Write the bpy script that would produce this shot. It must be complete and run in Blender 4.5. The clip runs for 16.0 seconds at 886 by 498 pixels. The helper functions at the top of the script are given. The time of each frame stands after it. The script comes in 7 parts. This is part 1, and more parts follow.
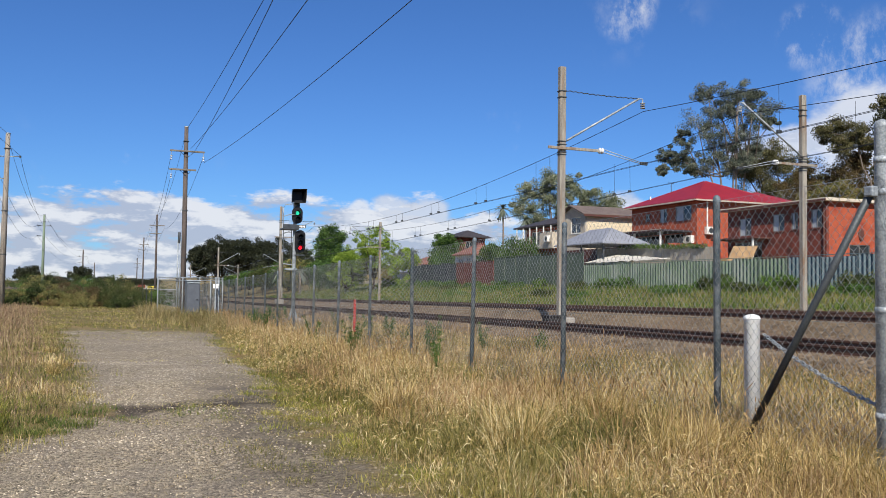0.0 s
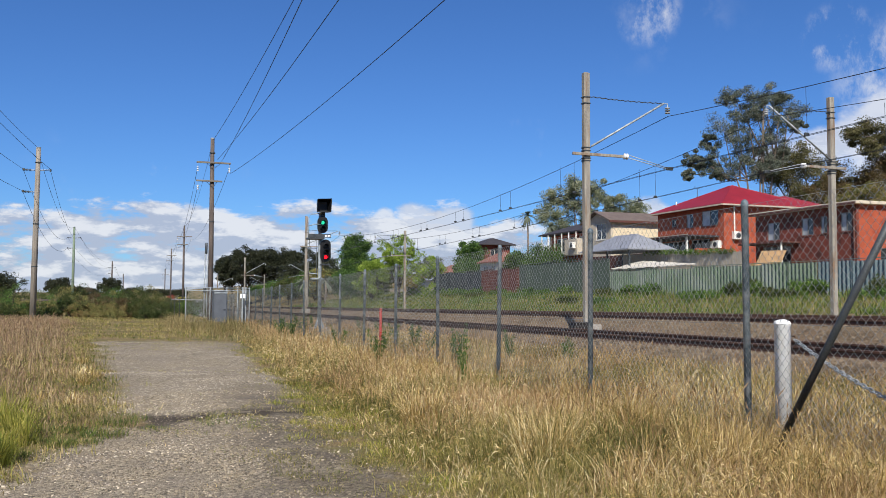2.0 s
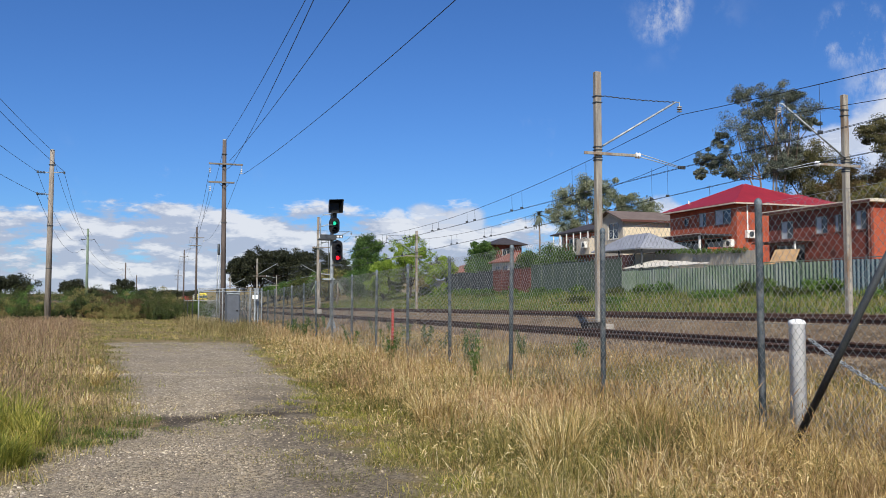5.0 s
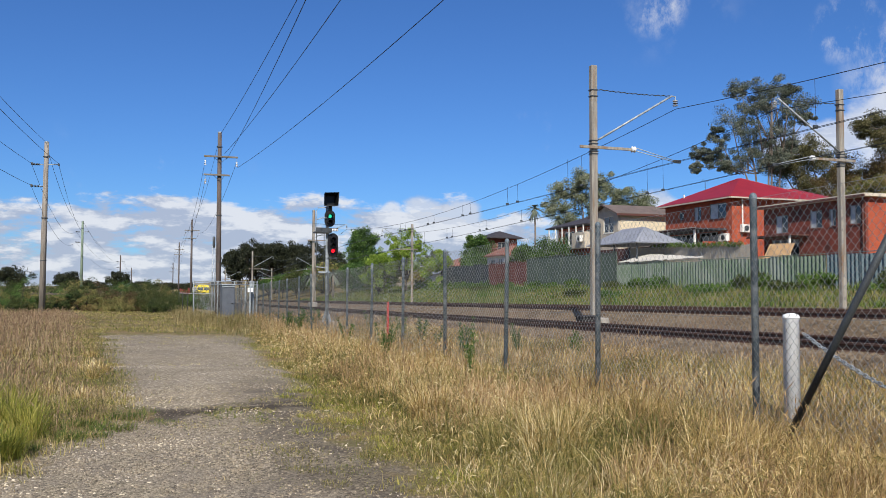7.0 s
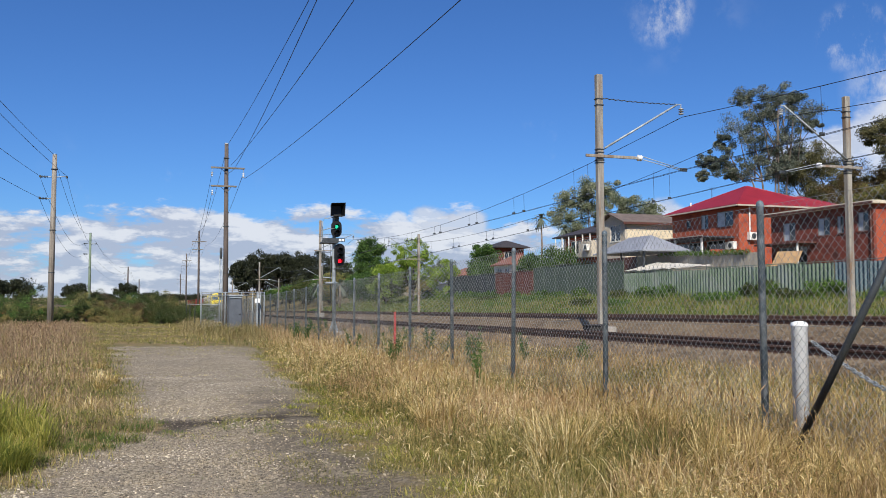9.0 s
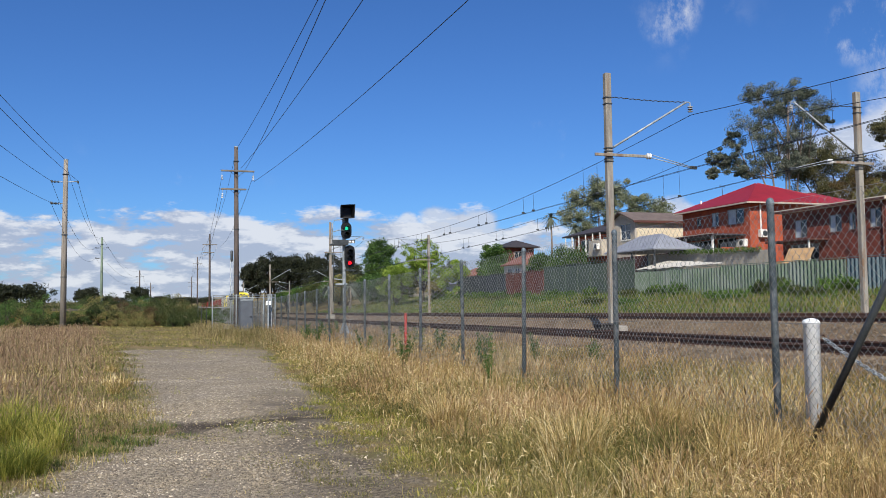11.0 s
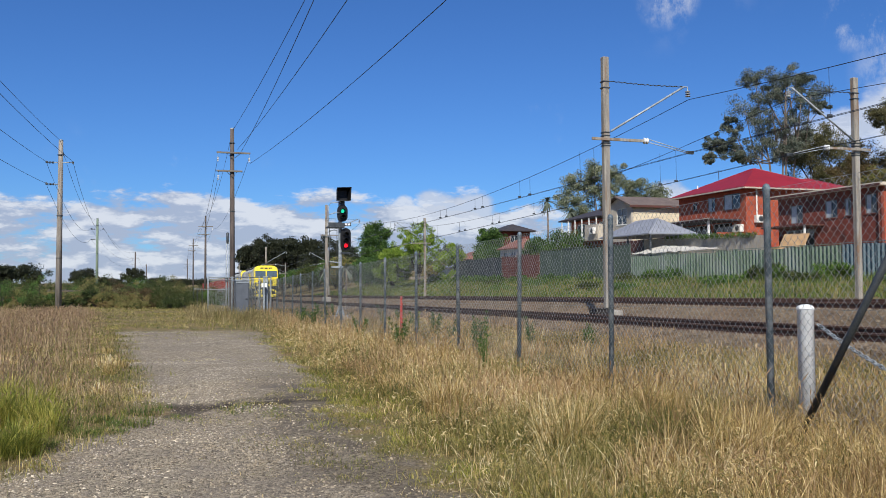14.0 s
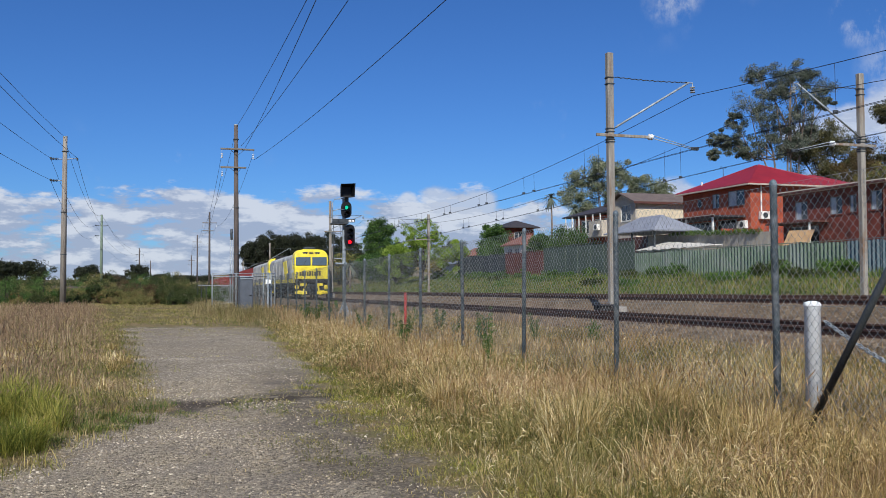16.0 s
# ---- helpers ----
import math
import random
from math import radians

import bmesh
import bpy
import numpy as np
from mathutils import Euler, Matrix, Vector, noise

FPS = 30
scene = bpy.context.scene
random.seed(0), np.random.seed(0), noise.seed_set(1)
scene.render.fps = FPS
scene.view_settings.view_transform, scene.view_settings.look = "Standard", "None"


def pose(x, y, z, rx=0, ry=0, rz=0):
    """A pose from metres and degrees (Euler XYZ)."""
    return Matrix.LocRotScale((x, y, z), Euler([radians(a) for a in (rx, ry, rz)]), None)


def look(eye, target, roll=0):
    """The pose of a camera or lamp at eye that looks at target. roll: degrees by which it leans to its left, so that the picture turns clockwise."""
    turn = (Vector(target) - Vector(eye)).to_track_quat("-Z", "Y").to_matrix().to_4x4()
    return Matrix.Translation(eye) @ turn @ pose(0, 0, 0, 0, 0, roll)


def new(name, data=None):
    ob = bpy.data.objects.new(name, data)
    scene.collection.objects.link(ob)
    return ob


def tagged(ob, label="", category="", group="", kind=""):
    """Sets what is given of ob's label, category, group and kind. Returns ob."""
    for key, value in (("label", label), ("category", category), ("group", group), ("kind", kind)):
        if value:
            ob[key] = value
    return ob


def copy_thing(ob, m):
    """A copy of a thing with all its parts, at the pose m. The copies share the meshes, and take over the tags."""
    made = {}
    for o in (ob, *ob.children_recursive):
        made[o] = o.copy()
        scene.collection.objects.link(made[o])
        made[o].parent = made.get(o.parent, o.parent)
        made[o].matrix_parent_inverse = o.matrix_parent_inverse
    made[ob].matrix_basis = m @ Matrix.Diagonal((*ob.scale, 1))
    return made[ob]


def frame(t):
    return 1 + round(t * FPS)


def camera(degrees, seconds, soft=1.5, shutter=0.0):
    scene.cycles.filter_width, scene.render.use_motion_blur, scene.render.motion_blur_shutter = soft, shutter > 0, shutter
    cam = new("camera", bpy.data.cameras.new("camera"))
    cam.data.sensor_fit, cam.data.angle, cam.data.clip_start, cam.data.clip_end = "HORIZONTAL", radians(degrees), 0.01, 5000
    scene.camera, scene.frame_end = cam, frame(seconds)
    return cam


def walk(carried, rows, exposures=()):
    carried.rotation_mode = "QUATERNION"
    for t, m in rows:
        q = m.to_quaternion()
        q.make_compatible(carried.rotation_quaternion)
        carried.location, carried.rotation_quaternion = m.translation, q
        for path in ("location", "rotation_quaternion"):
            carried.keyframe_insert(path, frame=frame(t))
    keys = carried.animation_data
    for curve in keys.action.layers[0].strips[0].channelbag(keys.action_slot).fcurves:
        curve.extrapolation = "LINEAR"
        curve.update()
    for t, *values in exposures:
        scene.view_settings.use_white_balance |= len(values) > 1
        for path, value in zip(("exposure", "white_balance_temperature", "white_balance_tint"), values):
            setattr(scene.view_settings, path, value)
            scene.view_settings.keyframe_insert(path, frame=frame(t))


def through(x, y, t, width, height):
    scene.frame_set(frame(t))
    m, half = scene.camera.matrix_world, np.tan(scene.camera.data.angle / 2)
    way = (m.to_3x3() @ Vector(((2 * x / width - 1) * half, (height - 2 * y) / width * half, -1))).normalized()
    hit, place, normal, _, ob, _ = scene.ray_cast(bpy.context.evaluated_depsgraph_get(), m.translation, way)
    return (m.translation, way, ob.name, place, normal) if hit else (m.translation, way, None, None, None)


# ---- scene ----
# x across the railway, y along it, z up; the eye stands at the origin
cam = camera(56.0, 16.0, soft=0.85)
walk(cam, [
    (0, pose(0.006, -0.004, 1.493, 92.541, -0.794, -21.116)),
    (0.5, pose(0.007, -0.007, 1.492, 92.567, -0.623, -20.586)),
    (1, pose(0.002, -0.003, 1.493, 92.899, -0.523, -19.968)),
    (1.5, pose(0.001, -0.002, 1.496, 93.091, -0.442, -19.616)),
    (2, pose(-0.003, -0.002, 1.492, 93.072, -0.258, -19.388)),
    (2.5, pose(0.001, -0.001, 1.496, 93.019, 0.020, -19.261)),
    (3, pose(0.001, 0.012, 1.495, 93.067, -0.016, -19.058)),
    (3.5, pose(0.003, 0.005, 1.496, 93.086, 0.032, -18.866)),
    (4, pose(-0.000, 0.004, 1.494, 93.114, 0.116, -18.738)),
    (6.5, pose(-0.005, 0.009, 1.500, 92.785, -0.340, -18.372)),
    (7, pose(-0.003, 0.003, 1.498, 92.615, -0.194, -18.895)),
    (7.5, pose(0.004, -0.000, 1.497, 92.703, -0.237, -19.281)),
    (8, pose(0.000, 0.001, 1.499, 92.884, -0.026, -19.003)),
    (8.5, pose(-0.006, 0.003, 1.500, 93.209, 0.064, -18.714)),
    (9, pose(-0.005, -0.003, 1.498, 93.280, 0.126, -18.423)),
    (11.5, pose(-0.004, -0.012, 1.500, 93.335, 0.724, -17.665)),
    (12, pose(-0.005, -0.012, 1.499, 93.336, 0.770, -17.894)),
    (12.5, pose(0.000, -0.001, 1.500, 93.099, 0.451, -18.199)),
    (13, pose(-0.004, -0.004, 1.500, 92.684, 0.270, -18.029)),
    (13.5, pose(0.002, -0.002, 1.499, 92.198, 0.481, -17.554)),
    (14, pose(-0.000, -0.009, 1.505, 92.174, 0.333, -17.988)),
    (14.5, pose(0.003, 0.006, 1.501, 92.309, 0.057, -17.914)),
    (15, pose(-0.015, 0.012, 1.504, 91.976, 0.196, -17.301)),
    (15.5, pose(-0.006, 0.012, 1.504, 91.829, 0.361, -17.554)),
    (16, pose(-0.005, 0.020, 1.504, 91.931, 0.316, -17.737)),
], exposures=((0, 0.41, 6470, 10), (4, 0.38, 6430, 10), (9, 0.36, 6370, 10), (12.5, 0.32, 6280, 10), (14.5, 0.25, 6170, 10), (16, 0.14, 6020, 10)))

# ---------------------------------------------------------------- light
SUN_TO = Vector((-0.34, -0.87, 0.82)).normalized()
sun_data = bpy.data.lights.new("sun", "SUN")
sun_data.energy, sun_data.angle, sun_data.color = 5.0, radians(0.53), (1.0, 0.95, 0.86)
sun = new("sun", sun_data)
sun.matrix_world = look((0, 0, 60), Vector((0, 0, 60)) - SUN_TO)

world = bpy.data.worlds.new("world")
scene.world = world
world.use_nodes = True


def build_sky():
    nt = world.node_tree
    nt.nodes.clear()
    N, L = nt.nodes.new, nt.links.new
    out, bg = N("ShaderNodeOutputWorld"), N("ShaderNodeBackground")
    sky = N("ShaderNodeTexSky")
    sky.sky_type, sky.sun_disc = "NISHITA", False
    sky.sun_elevation = math.asin(SUN_TO.z)
    sky.sun_rotation = math.atan2(SUN_TO.x, SUN_TO.y)
    sky.air_density, sky.dust_density, sky.ozone_density = 1.0, 0.1, 4.0
    tc = N("ShaderNodeTexCoord")
    sep = N("ShaderNodeSeparateXYZ")
    L(tc.outputs["Generated"], sep.inputs[0])

    def m(op, a, b=None, c=None):
        n = N("ShaderNodeMath")
        n.operation = op
        for i, v in enumerate((a, b, c)):
            if v is None:
                continue
            if isinstance(v, (int, float)):
                n.inputs[i].default_value = v
            else:
                L(v, n.inputs[i])
        return n.outputs[0]

    def ramp(v, a, b, lo=0.0, hi=1.0):
        n = N("ShaderNodeMapRange")
        n.interpolation_type = "SMOOTHSTEP"
        L(v, n.inputs[0])
        for i, x in enumerate((a, b, lo, hi)):
            n.inputs[i + 1].default_value = x
        return n.outputs[0]

    def mapped(sx, sy, sz, ox=0.0, oy=0.0, oz=0.0):
        n = N("ShaderNodeMapping")
        n.inputs["Scale"].default_value = (sx, sy, sz)
        n.inputs["Location"].default_value = (ox, oy, oz)
        L(tc.outputs["Generated"], n.inputs[0])
        return n.outputs[0]

    def noise_of(vec, scale, detail=6.0, rough=0.55):
        n = N("ShaderNodeTexNoise")
        n.inputs["Scale"].default_value, n.inputs["Detail"].default_value, n.inputs["Roughness"].default_value = scale, detail, rough
        L(vec, n.inputs["Vector"])
        return n.outputs["Fac"]

    z = sep.outputs["Z"]

    def near_to(az, el, inner, outer):
        """1 round a direction of the sky, fading out."""
        d = N("ShaderNodeVectorMath")
        d.operation = "DOT_PRODUCT"
        L(tc.outputs["Generated"], d.inputs[0])
        a, e = radians(az), radians(el)
        d.inputs[1].default_value = (math.sin(a) * math.cos(e), math.cos(a) * math.cos(e), math.sin(e))
        return ramp(d.outputs["Value"], math.cos(radians(outer)), math.cos(radians(inner)))

    # a bank of cumulus low over the horizon, thinning upwards
    low = noise_of(mapped(1, 1, 3.0, 0.35, 0.1, 0.05), 10.5, 10.0, 0.60)
    over = noise_of(mapped(1, 1, 3.0, 0.35, 0.1, 0.095), 10.5, 10.0, 0.60)
    edge = m("ADD", ramp(z, 0.0, 0.07, 0.31, 0.39), ramp(z, 0.07, 0.135, 0.0, 0.34))
    edge = m("SUBTRACT", edge, m("ADD", m("MULTIPLY", near_to(17.5, 3.5, 0.8, 5.5), 0.10), m("MULTIPLY", near_to(1.0, 2.6, 3.0, 13.0), 0.05)))
    bank = ramp(m("SUBTRACT", low, edge), -0.01, 0.11)
    # stray wisps higher up
    fine = noise_of(mapped(1, 1, 0.8, 2.3, 0.7, 0.4), 11.0, 8.0, 0.62)
    wide = noise_of(mapped(1, 1, 1, 5.1, 1.2, 0.0), 2.3, 2.0, 0.5)
    wisp = m("MULTIPLY", ramp(fine, 0.52, 0.72), ramp(wide, 0.56, 0.70, 0.0, 0.7))
    ragged = noise_of(mapped(1, 1, 0.55, 0.6, 0.2, 0.1), 26.0, 9.0, 0.68)
    stray = m("MAXIMUM", near_to(33.4, 18.4, 0.1, 2.4), m("MAXIMUM", near_to(45.0, 15.8, 0.1, 2.4), near_to(49.0, 12.6, 1.0, 5.0)))
    wisp = m("MAXIMUM", wisp, m("MULTIPLY", stray, ramp(ragged, 0.43, 0.70, 0.0, 0.85)))
    # taller heaps of cloud standing above the bank
    heap = near_to(48.0, 9.6, 0.5, 5.2)
    for az, el, rim in ((43.0, 7.6, 4.5), (33.2, 5.0, 2.4), (17.6, 5.0, 2.2), (20.0, 4.8, 2.2), (15.2, 4.6, 1.7)):
        heap = m("MAXIMUM", heap, near_to(az, el, 0.3, rim))
    heap = m("MULTIPLY", ramp(m("ADD", m("MULTIPLY", heap, 0.45), noise_of(mapped(1, 1, 1.6, 1.1, 0.3, 0.9), 13.0, 8.0, 0.6)), 0.72, 0.98), m("MULTIPLY", ramp(heap, 0.0, 0.3), 0.88))
    dense = m("MAXIMUM", m("MAXIMUM", bank, heap), wisp)
    shade = m("MAXIMUM", m("MAXIMUM", ramp(m("SUBTRACT", low, over), -0.04, 0.09), ramp(z, 0.14, 0.2)), m("MULTIPLY", heap, 0.7))
    grey = N("ShaderNodeMix")
    grey.data_type = "RGBA"
    grey.inputs[6].default_value = (5.5, 6.2, 7.8, 1)
    grey.inputs[7].default_value = (9.8, 10.0, 10.5, 1)
    L(shade, grey.inputs[0])
    tone = N("ShaderNodeMix")
    tone.data_type, tone.blend_type = "RGBA", "MULTIPLY"
    tone.inputs[0].default_value = 1.0
    tone.inputs[7].default_value = (0.52, 0.85, 1.33, 1)
    L(sky.outputs[0], tone.inputs[6])
    mix = N("ShaderNodeMix")
    mix.data_type = "RGBA"
    L(m("MULTIPLY", dense, 0.92), mix.inputs[0])
    L(tone.outputs[2], mix.inputs[6])
    L(grey.outputs[2], mix.inputs[7])
    L(mix.outputs[2], bg.inputs[0])
    bg.inputs[1].default_value = SKY
    L(bg.outputs[0], out.inputs[0])


SKY = 0.062
build_sky()

# ---------------------------------------------------------------- materials
def srgb(r, g, b):
    return tuple(((c / 255) / 12.92 if c / 255 <= 0.04045 else ((c / 255 + 0.055) / 1.055) ** 2.4) for c in (r, g, b)) + (1.0,)


def mat(name, a, b=None, rough=0.8, metal=0.0, scale=4.0, fine=60.0, bump=0.3, depth=0.01, local=False, stretch=(1, 1, 1), c=None, cs=0.6, spec=0.4):
    """Two colours by noise at two scales, a third in large stains, relief from the fine grain."""
    b = b or tuple(x * 0.7 for x in a[:3]) + (1,)
    mt = bpy.data.materials.new(name)
    mt.use_nodes = True
    nt = mt.node_tree
    N, L = nt.nodes.new, nt.links.new
    bsdf = nt.nodes["Principled BSDF"]
    bsdf.inputs["Roughness"].default_value, bsdf.inputs["Metallic"].default_value = rough, metal
    bsdf.inputs["Specular IOR Level"].default_value = spec
    src = N("ShaderNodeTexCoord").outputs["Object"] if local else N("ShaderNodeNewGeometry").outputs["Position"]
    mp = N("ShaderNodeMapping")
    mp.inputs["Scale"].default_value = stretch
    L(src, mp.inputs[0])

    def nz(s, d=4.0):
        n = N("ShaderNodeTexNoise")
        n.inputs["Scale"].default_value, n.inputs["Detail"].default_value = s, d
        L(mp.outputs[0], n.inputs["Vector"])
        return n.outputs["Fac"]

    big, small = nz(scale), nz(fine)
    ad = N("ShaderNodeMath")
    ad.operation = "ADD"
    L(big, ad.inputs[0])
    L(small, ad.inputs[1])
    mr = N("ShaderNodeMapRange")
    L(ad.outputs[0], mr.inputs[0])
    mr.inputs[1].default_value, mr.inputs[2].default_value = 0.75, 1.25
    mix = N("ShaderNodeMix")
    mix.data_type = "RGBA"
    mix.inputs[6].default_value, mix.inputs[7].default_value = a, b
    L(mr.outputs[0], mix.inputs[0])
    col = mix.outputs[2]
    if c:
        mr2 = N("ShaderNodeMapRange")
        L(nz(cs, 5.0), mr2.inputs[0])
        mr2.inputs[1].default_value, mr2.inputs[2].default_value = 0.5, 0.68
        mx = N("ShaderNodeMix")
        mx.data_type = "RGBA"
        L(mr2.outputs[0], mx.inputs[0])
        L(col, mx.inputs[6])
        mx.inputs[7].default_value = c
        col = mx.outputs[2]
    L(col, bsdf.inputs["Base Color"])
    if bump:
        bp = N("ShaderNodeBump")
        bp.inputs["Strength"].default_value, bp.inputs["Distance"].default_value = bump, depth
        L(small, bp.inputs["Height"])
        L(bp.outputs[0], bsdf.inputs["Normal"])
    return mt


def leaf_mat(name, colours, through=0.35, rough=0.6):
    """Each blade or leaf takes one of a run of colours; some light passes through it."""
    mt = bpy.data.materials.new(name)
    mt.use_nodes = True
    nt = mt.node_tree
    nt.nodes.clear()
    N, L = nt.nodes.new, nt.links.new
    geo = N("ShaderNodeNewGeometry")
    nz = N("ShaderNodeTexNoise")
    nz.inputs["Scale"].default_value, nz.inputs["Detail"].default_value = 0.55, 3.0
    L(geo.outputs["Position"], nz.inputs["Vector"])
    mr = N("ShaderNodeMapRange")
    mr.inputs[1].default_value, mr.inputs[2].default_value, mr.inputs[3].default_value, mr.inputs[4].default_value = 0.3, 0.7, -0.3, 0.3
    L(nz.outputs["Fac"], mr.inputs[0])
    ad = N("ShaderNodeMath")
    ad.operation, ad.use_clamp = "ADD", True
    L(geo.outputs["Random Per Island"], ad.inputs[0])
    L(mr.outputs[0], ad.inputs[1])
    cr = N("ShaderNodeValToRGB")
    el = cr.color_ramp.elements
    for i, c in enumerate(colours):
        p = i / (len(colours) - 1)
        e = el[0] if i == 0 else el[-1] if i == len(colours) - 1 else el.new(p)
        e.position, e.color = p, c
    L(ad.outputs[0], cr.inputs[0])
    d, t, o, mx = N("ShaderNodeBsdfPrincipled"), N("ShaderNodeBsdfTranslucent"), N("ShaderNodeOutputMaterial"), N("ShaderNodeMixShader")
    d.inputs["Roughness"].default_value = rough
    d.inputs["Specular IOR Level"].default_value = 0.25
    L(cr.outputs[0], d.inputs["Base Color"])
    L(cr.outputs[0], t.inputs[0])
    mx.inputs[0].default_value = through
    L(d.outputs[0], mx.inputs[1])
    L(t.outputs[0], mx.inputs[2])
    L(mx.outputs[0], o.inputs[0])
    return mt


def glow_mat(name, colour, power):
    mt = bpy.data.materials.new(name)
    mt.use_nodes = True
    b = mt.node_tree.nodes["Principled BSDF"]
    b.inputs["Base Color"].default_value = colour
    b.inputs["Emission Color"].default_value = colour
    b.inputs["Emission Strength"].default_value = power
    return mt


def glass_mat(name, colour, rough=0.05):
    mt = bpy.data.materials.new(name)
    mt.use_nodes = True
    b = mt.node_tree.nodes["Principled BSDF"]
    b.inputs["Base Color"].default_value = colour
    b.inputs["Roughness"].default_value = rough
    b.inputs["Specular IOR Level"].default_value = 0.8
    return mt


def ground_mat():
    """Dry soil and grass litter, with a gravel track worn into it."""
    mt = bpy.data.materials.new("ground")
    mt.use_nodes = True
    nt = mt.node_tree
    N, L = nt.nodes.new, nt.links.new
    bsdf = nt.nodes["Principled BSDF"]
    bsdf.inputs["Roughness"].default_value = 0.95
    bsdf.inputs["Specular IOR Level"].default_value = 0.15
    pos = N("ShaderNodeNewGeometry").outputs["Position"]
    sep = N("ShaderNodeSeparateXYZ")
    L(pos, sep.inputs[0])

    def nz(s, d=5.0, r=0.55):
        n = N("ShaderNodeTexNoise")
        n.inputs["Scale"].default_value, n.inputs["Detail"].default_value, n.inputs["Roughness"].default_value = s, d, r
        L(pos, n.inputs["Vector"])
        return n.outputs["Fac"]

    def m(op, a, b):
        n = N("ShaderNodeMath")
        n.operation = op
        for i, v in enumerate((a, b)):
            if isinstance(v, (int, float)):
                n.inputs[i].default_value = v
            else:
                L(v, n.inputs[i])
        return n.outputs[0]

    def ramp(v, a, b, lo=0.0, hi=1.0):
        n = N("ShaderNodeMapRange")
        n.interpolation_type = "SMOOTHSTEP"
        L(v, n.inputs[0])
        for i, x in enumerate((a, b, lo, hi)):
            n.inputs[i + 1].default_value = x
        return n.outputs[0]

    def mix(f, a, b):
        n = N("ShaderNodeMix")
        n.data_type = "RGBA"
        L(f, n.inputs[0])
        for i, v in ((6, a), (7, b)):
            if isinstance(v, tuple):
                n.inputs[i].default_value = v
            else:
                L(v, n.inputs[i])
        return n.outputs[2]

    litter = mix(ramp(nz(1.1), 0.35, 0.65), srgb(146, 124, 88), srgb(108, 106, 62))
    litter = mix(ramp(nz(45.0), 0.35, 0.7), litter, srgb(92, 78, 54))
    vor = N("ShaderNodeTexVoronoi")
    vor.inputs["Scale"].default_value = 42.0
    L(pos, vor.inputs["Vector"])
    sepc = N("ShaderNodeSeparateColor")
    L(vor.outputs["Color"], sepc.inputs[0])
    stone = mix(sepc.outputs[0], srgb(60, 52, 42), srgb(176, 162, 136))
    grit = N("ShaderNodeTexVoronoi")
    grit.inputs["Scale"].default_value = 95.0
    L(pos, grit.inputs["Vector"])
    sepg = N("ShaderNodeSeparateColor")
    L(grit.outputs["Color"], sepg.inputs[0])
    stone = mix(ramp(sepg.outputs[1], 0.2, 0.9, 0.0, 0.7), stone, mix(sepg.outputs[0], srgb(64, 56, 46), srgb(184, 170, 144)))
    stone = mix(ramp(nz(2.2), 0.38, 0.62, 0.0, 0.45), stone, srgb(118, 108, 96))
    stone = mix(ramp(nz(0.45, 3.0), 0.45, 0.7, 0.0, 0.35), stone, srgb(116, 106, 98))
    # the worn track: wide at the eye, narrowing ahead, broken at its edges
    x, y = sep.outputs[0], sep.outputs[1]
    wob = m("ADD", m("MULTIPLY", m("SUBTRACT", nz(0.8, 6.0, 0.62), 0.5), 1.9), m("MULTIPLY", m("SUBTRACT", nz(6.0, 3.0), 0.5), 0.5))
    rim = m("MINIMUM", m("ADD", m("MULTIPLY", y, 0.30), -3.45), m("ADD", m("MULTIPLY", y, -0.085), 0.70))
    left = m("ADD", m("SUBTRACT", x, rim), wob)
    right = m("ADD", m("SUBTRACT", m("MAXIMUM", m("ADD", m("MULTIPLY", y, 0.05), 1.5), 2.0), x), wob)
    end = m("MULTIPLY", m("SUBTRACT", 29.0, y), 0.25)
    road = m("MINIMUM", m("MINIMUM", left, right), m("ADD", end, wob))
    road = ramp(road, -0.12, 0.25)
    # damp bare soil in a low place across the track and along its grassy edge
    damp = m("MULTIPLY", ramp(m("ABSOLUTE", m("SUBTRACT", m("ADD", y, m("MULTIPLY", x, -0.2)), 10.6), 0.0), 0.1, 0.9, 1.0, 0.0), ramp(nz(1.7, 4.0), 0.34, 0.54))
    verge = m("MULTIPLY", ramp(m("ABSOLUTE", m("SUBTRACT", x, 1.85), 0.0), 0.3, 1.4, 1.0, 0.0), m("MULTIPLY", ramp(nz(1.3, 5.0, 0.65), 0.33, 0.52), ramp(y, 11.0, 16.0, 1.0, 0.0)))
    stone = mix(m("MAXIMUM", m("MULTIPLY", damp, 0.9), m("MULTIPLY", verge, 0.55)), stone, srgb(62, 54, 45))
    col = mix(road, litter, stone)
    L(col, bsdf.inputs["Base Color"])
    bp = N("ShaderNodeBump")
    bp.inputs["Strength"].default_value, bp.inputs["Distance"].default_value = 0.7, 0.014
    L(m("ADD", m("SUBTRACT", nz(30.0), vor.outputs["Distance"]), m("MULTIPLY", grit.outputs["Distance"], -0.5)), bp.inputs["Height"])
    L(bp.outputs[0], bsdf.inputs["Normal"])
    return mt


